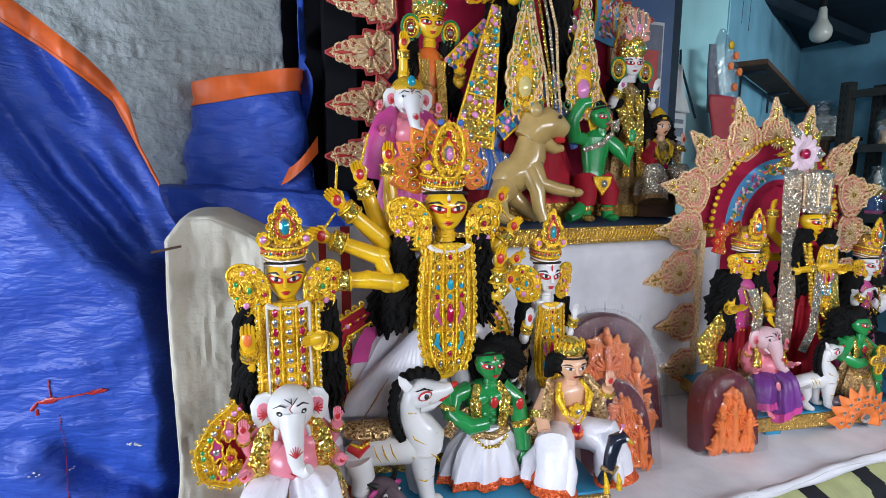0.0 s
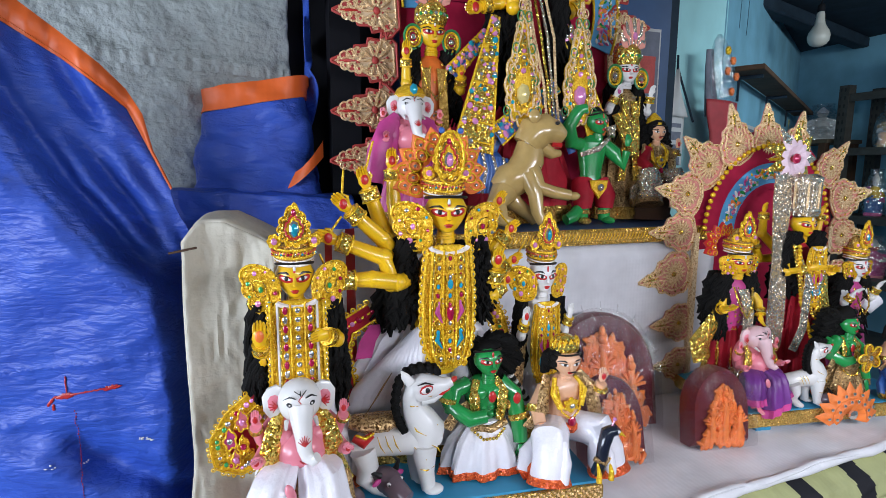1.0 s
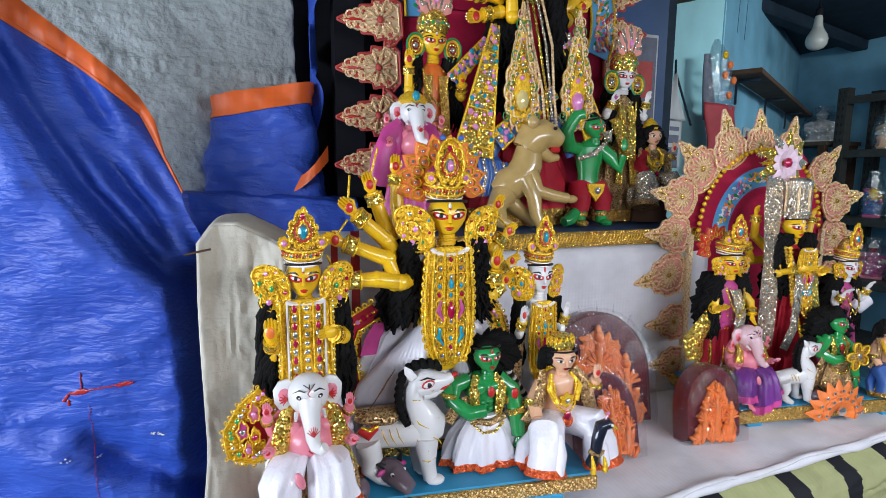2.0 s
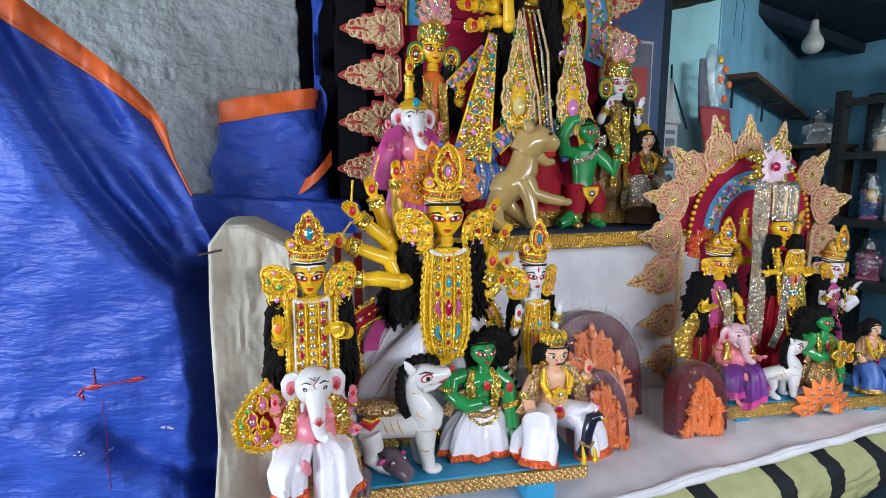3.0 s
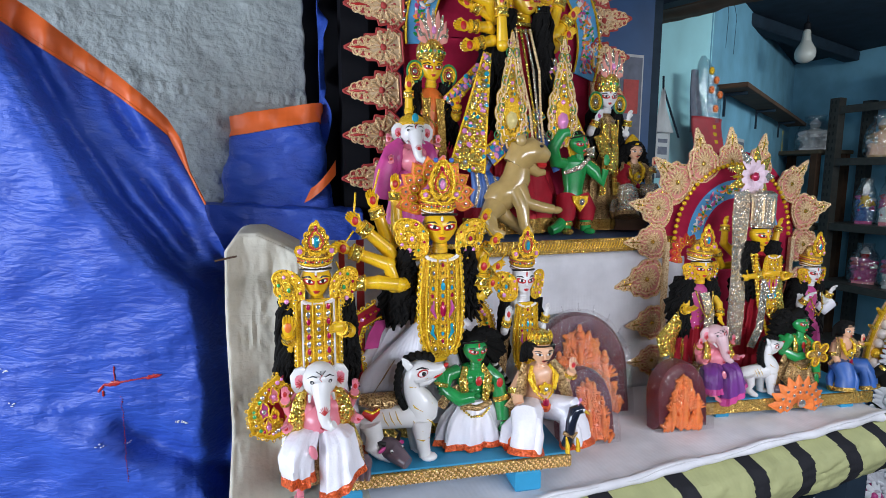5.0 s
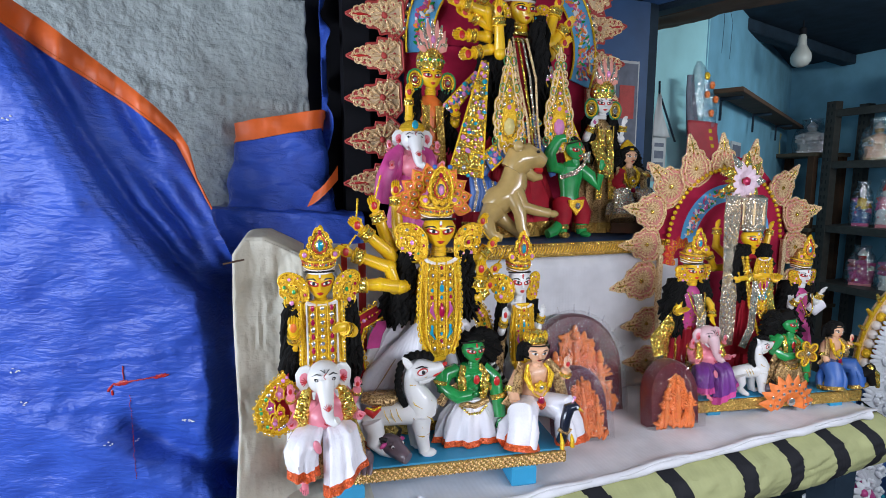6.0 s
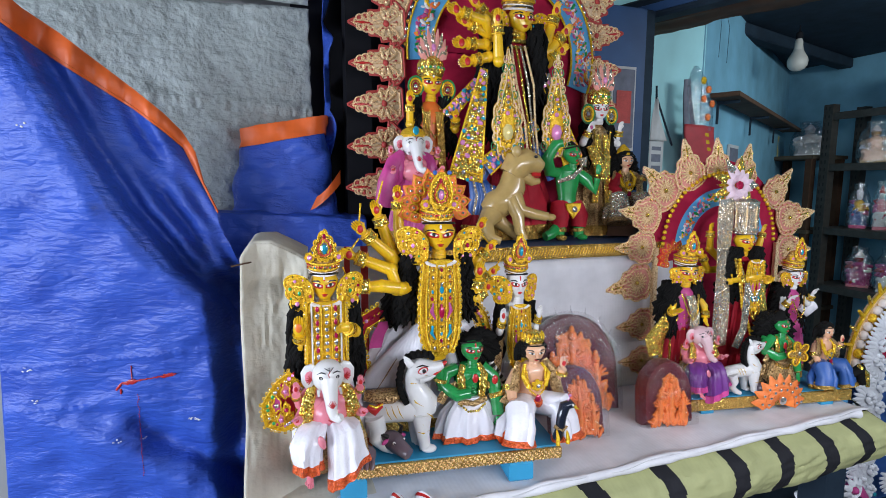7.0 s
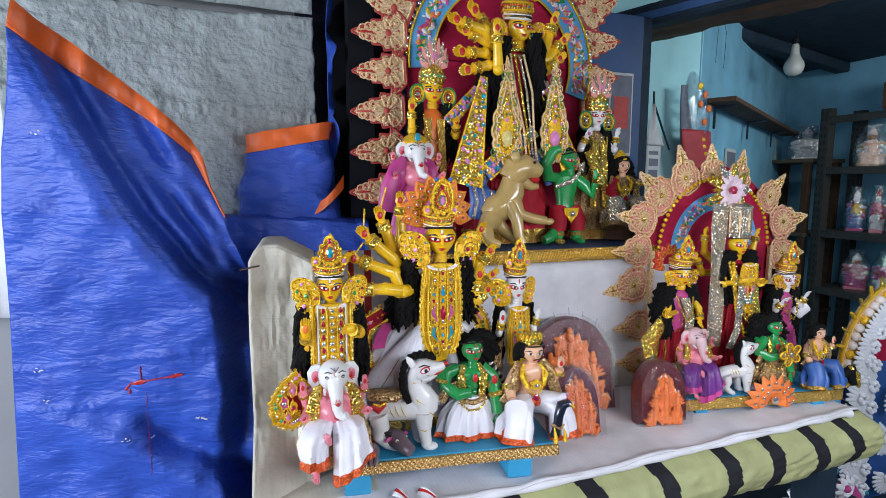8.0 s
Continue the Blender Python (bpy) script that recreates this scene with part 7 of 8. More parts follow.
def tall_crown(f, c, w, h, seed):
    """Low gold band with a tall silver and pink leaf spray."""
    f.lathe([(w * 0.42, 0), (w * 0.52, h * 0.1), (w * 0.50, h * 0.25), (w * 0.36, h * 0.36), (w * 0.1, h * 0.42)], gold, c, 18)
    keep = turned(f, c)
    for j in range(11):
        a = radians(28 + 124 * j / 10)
        l = h * (0.36 + 0.22 * math.sin(math.pi * j / 10))
        f.limb([(w * 0.2 * math.cos(a), -w * 0.30, h * 0.28), (w * 0.2 * math.cos(a) + l * 0.5 * math.cos(a) * 0.7, -w * 0.36, h * 0.28 + l * 0.5 * math.sin(a)), (w * 0.2 * math.cos(a) + l * math.cos(a) * 0.6, -w * 0.32, h * 0.28 + l * math.sin(a))], [w * 0.05, w * 0.15, w * 0.02], silver_glitter if j % 2 else card_pink, 7, 0.4)
    for j in range(9):
        a = math.pi * (1.1 + 0.8 * j / 8)
        f.gem((w * 0.5 * math.cos(a), w * 0.53 * math.sin(a), h * 0.15), w * 0.06, gem_green if j % 2 else gem_clear)
    f.gem((0, -w * 0.42, h * 0.5), w * 0.09, gem_pink, tall=1.6)
    f.m = keep


def ear_loop(f, c, r):
    for q, m in ((1.0, satin_green), (0.78, gold_cord), (0.5, gold)):
        f.cord([(c[0] + r * q * math.cos(a), c[1], c[2] + 1.25 * r * q * math.sin(a)) for a in [2 * math.pi * k / 16 for k in range(16)]], r * 0.13, m, True)
    f.gem(c, r * 0.3, gem_clear)


f = Form()
goddess(f, 0.247, 0.036, skin_yellow, 0.34, satin_red, paint_orange, 51, 0.026, 0,
        [([(-0.022, 0, 0.205), (-0.036, -0.012, 0.185), (-0.038, -0.020, 0.215)], 0.018, paint_red), ([(0.022, 0, 0.205), (0.038, -0.014, 0.180), (0.034, -0.026, 0.195)], 0.014, paint_red)], False, 0, 0.10)
tall_crown(f, (0, -0.004, 0.258), 0.042, 0.085, 1)
ear_loop(f, (-0.026, -0.012, 0.243), 0.012)
ear_loop(f, (0.026, -0.012, 0.240), 0.012)
for k in (-1, 1):
    ribbon(f, [(k * 0.010, -0.018, 0.205), (k * 0.012, -0.022, 0.16), (k * 0.015, -0.024, 0.10), (k * 0.018, -0.024, 0.05)], 0.012, gold_glitter)
thing("goddess_statue", f, pose(0.217, 0.668, B0), "yellow clay goddess statue in orange and gold sari", "statue")

f = Form()
elephant(f, 0.98, skin_pink, satin_pink, False)
f.lathe([(0.016, 0.122), (0.020, 0.126), (0.016, 0.133), (0.006, 0.139)], gold_cord, (0, -0.004, 0), 16)
f.gem((0, -0.022, 0.131), 0.005, gem_teal, tall=1.4)
f.limb([(-0.018, -0.01, 0.10), (-0.032, -0.018, 0.085), (-0.044, -0.020, 0.055), (-0.050, -0.016, 0.020)], [0.006, 0.012, 0.014, 0.012], satin_pink, 12, 0.5)
skirt(f, (0, 0, 0.060), 0.020, 0.034, 0.090, satin_pink, gold_glitter, 0.7, 7)
f.limb([(-0.040, -0.022, -0.030), (-0.040, -0.024, -0.036)], [0.010, 0.008], silver_glitter, 8)
f.lathe([(0.034, -0.030), (0.036, -0.034), (0.042, -0.038), (0.040, -0.0400)], rust_wood, (0, 0, 0), 20, 0.7, 0.1, 5)
thing("elephant_statue", f, pose(0.178, 0.632, B0 + 0.0403), "pink elephant-headed clay statue with magenta sash", "statue")

# central large goddess
f = Form()
head(f, (0.011, -0.012, 0.356), 0.043, skin_yellow, 4)
crown(f, (0.009, -0.006, 0.372), 0.052, 0.09, seed=1)
wing(f, (0.042, -0.016, 0.352), 0.036, 0.040, 1, 5)
wing(f, (-0.026, -0.016, 0.352), 0.030, 0.040, -1, 3)
f.lathe([(0.036, 0.05), (0.040, 0.13), (0.034, 0.20), (0.036, 0.27), (0.030, 0.32), (0.014, 0.342)], satin_red, (0, 0.006, 0), 22, 0.62)
for k in (-1, 1):
    hair(f, (k * 0.040, -0.012, 0.352), 0.20, 0.034, 44, 60 + k, 0.0040, k)
    hair(f, (k * 0.026 + 0.004, -0.030, 0.338), 0.13, 0.024, 30, 64 + k, 0.0036, k)
for i, (ex, ez, hx, hz) in enumerate(((-0.046, 0.352, -0.066, 0.370), (-0.052, 0.330, -0.082, 0.341), (-0.056, 0.312, -0.088, 0.310), (-0.052, 0.292, -0.080, 0.284), (-0.060, 0.345, -0.100, 0.353))):
    arm(f, [(-0.030, 0, 0.30), (ex, -0.018 - 0.004 * i, ez), (hx, -0.020 - 0.004 * i, hz)], 0.0086, skin_yellow, 0.024, paint_red)
arm(f, [(-0.024, -0.010, 0.310), (-0.039, -0.040, 0.284), (-0.044, -0.044, 0.338)], 0.0090, skin_yellow, 0.020, paint_red)
for i, (ex, ez, hx, hz) in enumerate(((0.060, 0.330, 0.072, 0.370), (0.066, 0.315, 0.088, 0.340), (0.062, 0.295, 0.080, 0.310))):
    arm(f, [(0.030, 0, 0.30), (ex, -0.012, ez), (hx, -0.014, hz)], 0.0100, skin_yellow, 0.020, paint_red)
for z, r in ((0.342, 0.014), (0.334, 0.018), (0.325, 0.024), (0.314, 0.030)):
    f.cord([(0.003 + r * math.cos(a), 0.7 * r * math.sin(a) - 0.004, z + 0.10 * r * math.sin(a)) for a in [2 * math.pi * k / 20 for k in range(20)]], 0.0036, gold, True)
for i in range(60):
    a, z = math.pi * (1.05 + 0.9 * ((i * 0.618) % 1)), 0.05 + 0.25 * ((i * 0.381) % 1)
    f.gem((0.041 * math.cos(a), 0.006 + 0.027 * math.sin(a), z), 0.003, (gold, gem_clear, gold_pale)[i % 3])
# glitter sash and paisley pendants
def sash(f, a, b, w0, w1, y, m, seed, tilt=(1, 0, 0)):
    rnd = random.Random(seed)
    A, B = Vector((a[0], y, a[1])), Vector((b[0], y - 0.006, b[1]))
    d = (B - A).normalized()
    e = Vector((-d.z, 0, d.x))
    rows = []
    for i in range(9):
        p, w = A.lerp(B, i / 8), w0 + (w1 - w0) * i / 8
        rows.append([p - e * w / 2, p + e * w / 2, p + e * w / 2 + Vector((0, 0.002, 0)), p - e * w / 2 + Vector((0, 0.002, 0))])
    f.rings(rows, m)
    for s in (-1, 1):
        f.cord([A.lerp(B, i / 8) + e * s * (w0 + (w1 - w0) * i / 8) / 2 for i in range(9)], 0.0018, gold_cord)
    for i in range(90):
        t, q = rnd.random(), rnd.random() - 0.5
        f.gem(A.lerp(B, t) + e * q * (w0 + (w1 - w0) * t) * 0.9 + Vector((0, -0.001, 0)), 0.002 + 0.0022 * rnd.random(), rnd.choice((gold, gem_teal, gem_clear, gold_cord, gem_pink, gem_pink)))
    for i in range(7):
        p, w = A.lerp(B, (i + 0.5) / 7), w0 + (w1 - w0) * i / 7
        f.cord([p - e * w / 2 + Vector((0, -0.001, 0)), p + e * w / 2 + Vector((0, -0.001, 0))], 0.0011, gold_cord)


def paisley(f, c, w, h, y, stone):
    keep = turned(f, (c[0], y, c[1]))
    out = scallop(w * 0.5, h * 0.30, 13, 0.12, 52, 1.2)
    f.plate(out, 0, 0.003, gold_cord)
    border(f, out, -0.0004, w * 0.026, gold_pale, 0.97)
    border(f, out[::2], -0.001, w * 0.022, gold_pale, 0.74)
    border(f, out[::2], -0.001, w * 0.03, gold, 0.55)
    # feathered loops up both edges
    for k in (-1, 1):
        for j in range(11):
            t = j / 10
            x, z = k * w * (0.43 - 0.36 * t), h * (-0.18 + 0.72 * t)
            f.cord([(x + w * 0.09 * math.cos(a), -0.0012, z + h * 0.035 * math.sin(a)) for a in [2 * math.pi * q / 8 for q in range(8)]], w * 0.016, gold_pale if j % 3 else satin_green, True)
            f.gem((x, -0.0016, z), w * 0.028, (gem_green, gem_clear, gem_pink, gold)[(j + (k > 0)) % 4])
    f.gem((0, -0.002, -h * 0.06), w * 0.17, stone, tall=1.5)
    for j in range(9):
        f.gem((w * 0.3 * math.cos(j * 0.7), -0.0015, -h * 0.05 + h * 0.2 * math.sin(j * 0.7)), w * 0.05, (gem_clear, gem_pink, gem_teal)[j % 3])
        f.ball((0, -0.001, h * (0.10 + 0.045 * j)), w * 0.05 * (1.4 - 0.1 * j), (gem_pink, gold, gem_clear)[j % 3], n=6, k=4)
    f.m = keep


sash(f, (-0.066, 0.270), (-0.098, 0.100), 0.010, 0.056, -0.046, gold, 3)
paisley(f, (-0.026, 0.186), 0.054, 0.185, -0.048, gem_amber)
paisley(f, (0.064, 0.188), 0.054, 0.180, -0.044, gem_pink)
sash(f, (0.046, 0.27), (0.10, 0.13), 0.014, 0.036, -0.034, gold_cord, 4)
for q in range(4):
    ball_chain(f, [(-0.016 + 0.008 * q, -0.036, 0.31), (-0.010 + 0.010 * q, -0.046, 0.25), (0.004 + 0.006 * q, -0.050, 0.19), (0.012 + 0.006 * q, -0.050, 0.13)], 0.0024, (gold_pale, gold, silver_glitter, gold_pale)[q])
for k in (-1, 1):
    f.limb([(k * 0.03, -0.030, 0.16), (k * 0.05, -0.036, 0.13), (k * 0.062, -0.034, 0.10)], [0.006, 0.009, 0.006], satin_blue, 10, 0.5)
    f.limb([(k * 0.032, -0.034, 0.165), (k * 0.052, -0.040, 0.138), (k * 0.064, -0.038, 0.108)], 0.003, silver_glitter, 8)
skirt(f, (0, 0.0, 0.17), 0.036, 0.072, 0.168, satin_red, gold_glitter, 0.55, 10, 0.14)
f.limb([(-0.064, -0.022, 0.10), (-0.054, -0.040, 0.075), (-0.030, -0.052, 0.050)], [0.012, 0.015, 0.010], satin_blue, 12, 0.6)
f.limb([(-0.060, -0.036, 0.085), (-0.044, -0.052, 0.060), (-0.024, -0.056, 0.046)], [0.004, 0.005, 0.004], silver_glitter, 8)
sash(f, (-0.066, 0.255), (-0.118, 0.200), 0.014, 0.020, -0.020, satin_blue, 6)
sash(f, (0.030, 0.190), (-0.062, 0.120), 0.018, 0.030, -0.040, satin_blue, 7)
sash(f, (0.030, 0.300), (0.090, 0.20), 0.008, 0.010, -0.026, satin_blue, 8)
for q in range(16):
    f.limb([(-0.085 + 0.005 * q, -0.040, 0.098 - 0.001 * q), (-0.083 + 0.005 * q, -0.046, 0.075), (-0.086 + 0.005 * q, -0.040, 0.045)], [0.003, 0.005, 0.004], (satin_blue, silver_glitter, satin_blue)[q % 3], 7)
thing("goddess_statue", f, pose(0.358, 0.672, B0), "large yellow clay goddess statue in red robe and glitter sashes", "statue")

# lion
f = Form()
f.limb([(-0.030, 0.010, 0.050), (-0.020, 0.004, 0.060), (-0.004, 0.0, 0.070), (0.004, -0.002, 0.090), (0.006, -0.004, 0.112)], [0.020, 0.025, 0.024, 0.021, 0.017], skin_lion, 18)
f.limb([(0.000, -0.004, 0.108), (0.010, -0.006, 0.124), (0.024, -0.008, 0.129), (0.036, -0.010, 0.125), (0.047, -0.010, 0.120)], [0.019, 0.0245, 0.022, 0.0165, 0.011], skin_lion, 16)
f.limb([(0.020, -0.008, 0.106), (0.034, -0.010, 0.097), (0.045, -0.010, 0.098)], [0.011, 0.0075, 0.0048], skin_lion, 12)
f.limb([(0.030, -0.014, 0.1095), (0.044, -0.014, 0.1085)], [0.0042, 0.0038], paint_red, 8)
for k in (-1, 1):
    f.ball((0.000, -0.006 + k * 0.018, 0.144), (0.008, 0.004, 0.009), skin_lion, n=10, k=6)
    f.ball((0.044, -0.010 + k * 0.004, 0.1125), (0.0012, 0.001, 0.003), skin_white, n=6, k=4)
f.ball((0.030, -0.0275, 0.136), (0.0032, 0.0022, 0.0024), ink_black, n=8, k=5)
f.ball((0.048, -0.010, 0.121), (0.003, 0.004, 0.002), ink_black, n=8, k=5)
f.limb([(0.002, -0.012, 0.075), (0.010, -0.022, 0.052), (0.030, -0.026, 0.046), (0.050, -0.028, 0.042)], [0.014, 0.010, 0.0085, 0.0075], skin_lion, 12)
f.ball((0.055, -0.030, 0.041), (0.009, 0.008, 0.006), skin_lion, n=10, k=6)
f.limb([(-0.004, -0.014, 0.070), (0.004, -0.024, 0.044), (0.006, -0.026, 0.020), (0.012, -0.030, 0.006)], [0.013, 0.010, 0.008, 0.007], skin_lion, 12)
f.limb([(-0.030, -0.004, 0.045), (-0.046, -0.016, 0.030), (-0.040, -0.024, 0.010), (-0.026, -0.030, 0.005)], [0.018, 0.013, 0.009, 0.006], skin_lion, 12)
f.limb([(-0.026, 0.006, 0.05), (-0.012, -0.002, 0.030), (0.010, -0.006, 0.012), (0.014, -0.008, 0.004)], [0.016, 0.011, 0.008, 0.006], skin_lion, 12)
thing("lion_statue", f, pose(0.336, 0.622, B0), "glossy tan clay lion statue with open jaws", "statue").scale = (1.06, 1.05, 1.0)

# green fighter with red cloth
f = Form()
for k in (-1, 1):
    f.limb([(k * 0.012, 0, 0.052), (k * 0.018, -0.010, 0.034), (k * 0.017, -0.010, 0.020)], [0.016, 0.015, 0.012], satin_red, 14)
    f.limb([(k * 0.017, -0.010, 0.020), (k * 0.018, -0.010, 0.004)], [0.009, 0.008], skin_green, 12)
    f.limb([(k * 0.017, -0.010, 0.018), (k * 0.0175, -0.010, 0.013)], 0.0105, gold_glitter, 12)
    f.ball((k * 0.019, -0.018, 0.004), (0.008, 0.013, 0.005), skin_green if k > 0 else gold_glitter, n=10, k=6)
f.lathe([(0.017, 0.055), (0.016, 0.066), (0.021, 0.090), (0.022, 0.104), (0.009, 0.114)], skin_green, (0, 0, 0), 18, 0.65)
head(f, (0.002, -0.008, 0.128), 0.030, skin_green, 10, ry=-10)
f.limb([(-0.016, 0.006, 0.130), (-0.004, 0.006, 0.146), (0.012, 0.006, 0.142), (0.020, 0.006, 0.128), (0.020, 0.008, 0.115)], [0.008, 0.009, 0.009, 0.009, 0.005], paint_orange, 10)
f.limb([(-0.010, -0.002, 0.140), (0.002, -0.006, 0.145), (0.014, -0.002, 0.138)], 0.005, hair_black, 8)
f.limb([(-0.018, 0, 0.102), (-0.036, -0.006, 0.104), (-0.042, -0.008, 0.124), (-0.030, -0.012, 0.144), (-0.020, -0.014, 0.146)], [0.009, 0.010, 0.0095, 0.008, 0.006], skin_green, 12)
f.limb([(0.018, 0, 0.102), (0.034, -0.006, 0.090), (0.044, -0.012, 0.076), (0.046, -0.016, 0.094)], [0.010, 0.010, 0.009, 0.006], skin_green, 12)
hand(f, (0.046, -0.017, 0.104), 0.014, skin_green, (0, 0, 1))
f.limb([(-0.022, -0.008, 0.088), (0, -0.0165, 0.096), (0.018, -0.014, 0.110)], [0.003, 0.004, 0.003], silver_glitter, 8, 0.5)
f.limb([(0.010, -0.018, 0.118), (0.018, -0.022, 0.124), (0.014, -0.022, 0.112)], [0.006, 0.004, 0.006], silver_glitter, 8)
f.plate([(-0.014, 0.056), (0.014, 0.056), (0.012, 0.046), (0.0, 0.032), (-0.012, 0.046)], -0.022, 0.003, gold_cord)
f.gem((0, -0.024, 0.047), 0.005, gem_clear)
f.limb([(-0.026, -0.012, 0.018), (-0.036, -0.016, 0.010), (-0.048, -0.018, 0.006)], [0.008, 0.009, 0.007], skin_green, 12)
thing("demon_statue", f, pose(0.451, 0.636, B0), "green clay fighting statue in red shorts", "statue").scale = (1.05, 1.05, 1.10)

f = Form()
goddess(f, 0.222, 0.034, skin_white, 0.31, foil_brown, foil_brown, 71, 0.024, -12,
        [([(-0.020, 0, 0.185), (-0.036, -0.014, 0.165), (-0.030, -0.022, 0.185)], 0.016, satin_pink), ([(0.020, 0, 0.185), (0.036, -0.012, 0.165), (0.036, -0.018, 0.188)], 0.014, None)], False, 0, 0.09)
tall_crown(f, (0, -0.004, 0.232), 0.040, 0.080, 2)
ear_loop(f, (-0.026, -0.012, 0.215), 0.013)
ear_loop(f, (0.022, -0.012, 0.213), 0.012)
for k in (-1, 1):
    ribbon(f, [(k * 0.008, -0.016, 0.18), (k * 0.010, -0.022, 0.14), (k * 0.010, -0.024, 0.10), (k * 0.014, -0.024, 0.06)], 0.012, gold)
f.limb([(-0.018, -0.012, 0.16), (-0.010, -0.024, 0.13), (0.004, -0.028, 0.10)], [0.010, 0.012, 0.008], gold, 10, 0.5)
thing("goddess_statue", f, pose(0.532, 0.676, B0), "white-faced clay goddess statue in brown and gold", "statue")

f = Form()
seated(f, 1.05, foil_brown, silver_glitter, foil_brown, skin_tan, False)
for k in (-1, 1):
    hair(f, (k * 0.016, 0.004, 0.122), 0.062, 0.022, 22, 90 + k, 0.0042, k)
f.limb([(-0.016, 0.006, 0.112), (0, 0.006, 0.126), (0.016, 0.006, 0.112)], [0.008, 0.010, 0.008], hair_black, 10)
f.lathe([(0.014, 0.122), (0.015, 0.126), (0.010, 0.134), (0.002, 0.142)], gold_cord, (0, 0.002, 0), 14)
f.limb([(-0.014, -0.004, 0.085), (-0.030, -0.010, 0.065), (-0.026, -0.024, 0.056)], [0.010, 0.011, 0.008], satin_red, 12)
f.lathe([(0.030, 0.012), (0.034, 0.0), (0.032, -0.014), (0.036, -0.022)], rust_wood, (0, 0.0, 0), 20, 0.8, 0.10, 6)
thing("warrior_statue", f, pose(0.584, 0.664, B0 + 0.0225), "seated clay statue with long black hair and silver cloth", "statue")

# ---- back room ----
f = Form()
f.lathe([(0.010, 0.115), (0.017, 0.10), (0.019, 0.078), (0.022, 0.060)], bulb_glass, (0, 0, 0), 20)
f.lathe([(0.022, 0.060), (0.030, 0.045), (0.043, 0.025), (0.047, 0.008), (0.044, -0.010), (0.034, -0.024), (0.018, -0.032), (0.002, -0.035)], bulb_glass, (0, 0, 0), 24)
bulb = thing("light_bulb", f, pose(1.84, 1.345, 1.560), "unlit white opal bulb hanging from the loft", "light bulb")
bulb.scale = (0.72, 0.72, 0.80)
f = Form()
f.lathe([(0.013, 0.108), (0.016, 0.112), (0.015, 0.135), (0.006, 0.142)], black_cloth, (0, 0, 0), 16)
f.limb([(0, 0, 0.14), (0, 0, 0.17)], 0.003, black_cloth, 6)
part("socket", f, bulb, "black bulb holder")

ang = math.degrees(math.atan2(2.06 - 1.135, 2.70 - 1.205))
f = Form()
f.bar((0.0, -0.085, 0), (1.45, -0.004, 0.014), rust_wood)
ws = thing("wall_shelf", f, pose(1.235, 1.140, 1.376, 0, 0, ang), "long dusty wooden shelf on the blue wall", "shelf")
for x in (0.08, 0.6, 1.15):
    f = Form()
    f.bar((x, -0.07, -0.010), (x + 0.010, -0.006, -0.0005), dark_wood)
    f.bar((x, -0.012, -0.07), (x + 0.010, -0.006, -0.0105), dark_wood)
    part("bracket", f, ws)
f = Form()
for k in range(2):
    f.limb([(0.55 * k / 5 + 0.1, 0, 0.28 - 0.02 * k + 0.03 * n3(k * 2.1, 0, 0)), (0.55 * k / 5 + 0.14, 0, 0.22 + 0.06 * n3(k * 1.3, 2, 0)), (0.55 * k / 5 + 0.13, 0, 0.12)], 0.0006, dark_wood, 5)
thing("wall_crack", f, pose(1.235, 1.152, 1.40, 0, 0, ang), "thin dark cracks in the blue wall", "crack", kind="structure")

# hanging paper, poster and bags on the cyan wall
f = Form()
f.sheet(lambda u, v: (0.012 + 0.072 * u * v - 0.02 * v, 0.004 * math.sin(u * 7 + v * 3), -0.11 * v), 14, 16, paper_white)
f.limb([(0.010, 0, 0.028), (0.012, 0, 0.0), (0.085, -0.004, -0.12)], 0.0022, dark_wood, 6)
thing("hanging_paper", f, pose(0.925, 1.004, 1.345, 0, 0, 16), "aged white paper hung from a cord", "paper", thick=0.001)
f = Form()
f.sheet(lambda u, v: (0.062 * u, 0, -0.12 * v), 6, 12, paper_white, lambda u, v: ink_grey if (0.1 < u < 0.9 and v > 0.15 and int(v * 12) % 3) else None)
thing("printed_poster", f, pose(0.925, 1.012, 1.240, 0, 0, 16), "faded printed poster on the cyan wall", "poster", thick=0.001)
f = Form()
f.sheet(lambda u, v: (0.10 * u + 0.01 * math.sin(v * 5), -0.01 * math.sin(u * 3.1) - 0.01, 0.15 * v), 14, 16, ink_red, lambda u, v: gold_cord if abs(u - 0.66) < 0.06 and 0.55 < v < 0.9 and int(v * 16) % 2 else None)
thing("red_cloth_bag", f, pose(1.060, 1.040, 1.125, 0, 0, 16), "dark red cloth bag with gold mark on the wall", "bag", thick=0.004).scale = (1.45, 1.0, 1.05)
f = Form()
f.rings([[(0.040 * w * math.cos(a) + 0.02 * k, 0.016 * w * math.sin(a) * (1 + 0.3 * math.sin(5 * a + k)), -0.155 * k) for a in [2 * math.pi * j / 20 for j in range(20)]] for k, w in ((0, 0.15), (0.08, 0.45), (0.25, 0.8), (0.5, 1.0), (0.75, 1.1), (1.0, 0.85))], film_milky)
bag = thing("plastic_pouch", f, pose(1.088, 1.040, 1.440, 0, -9, 16), "hanging clear plastic pouch with orange flowers", "pouch")
bag.scale = (1.3, 1.0, 1.15)
bag.visible_shadow = False
f = Form()
for x, z in ((0.004, -0.036), (0.022, -0.058), (0.002, -0.078), (0.034, -0.092), (0.016, -0.122)):
    for k in range(6):
        f.ball((x + 0.005 * math.cos(k), -0.019, z + 0.005 * math.sin(k)), 0.0042, paint_orange if z < -0.04 else gold_cord, n=7, k=5)
part("flowers", f, bag, "orange paper flowers")
f = Form()
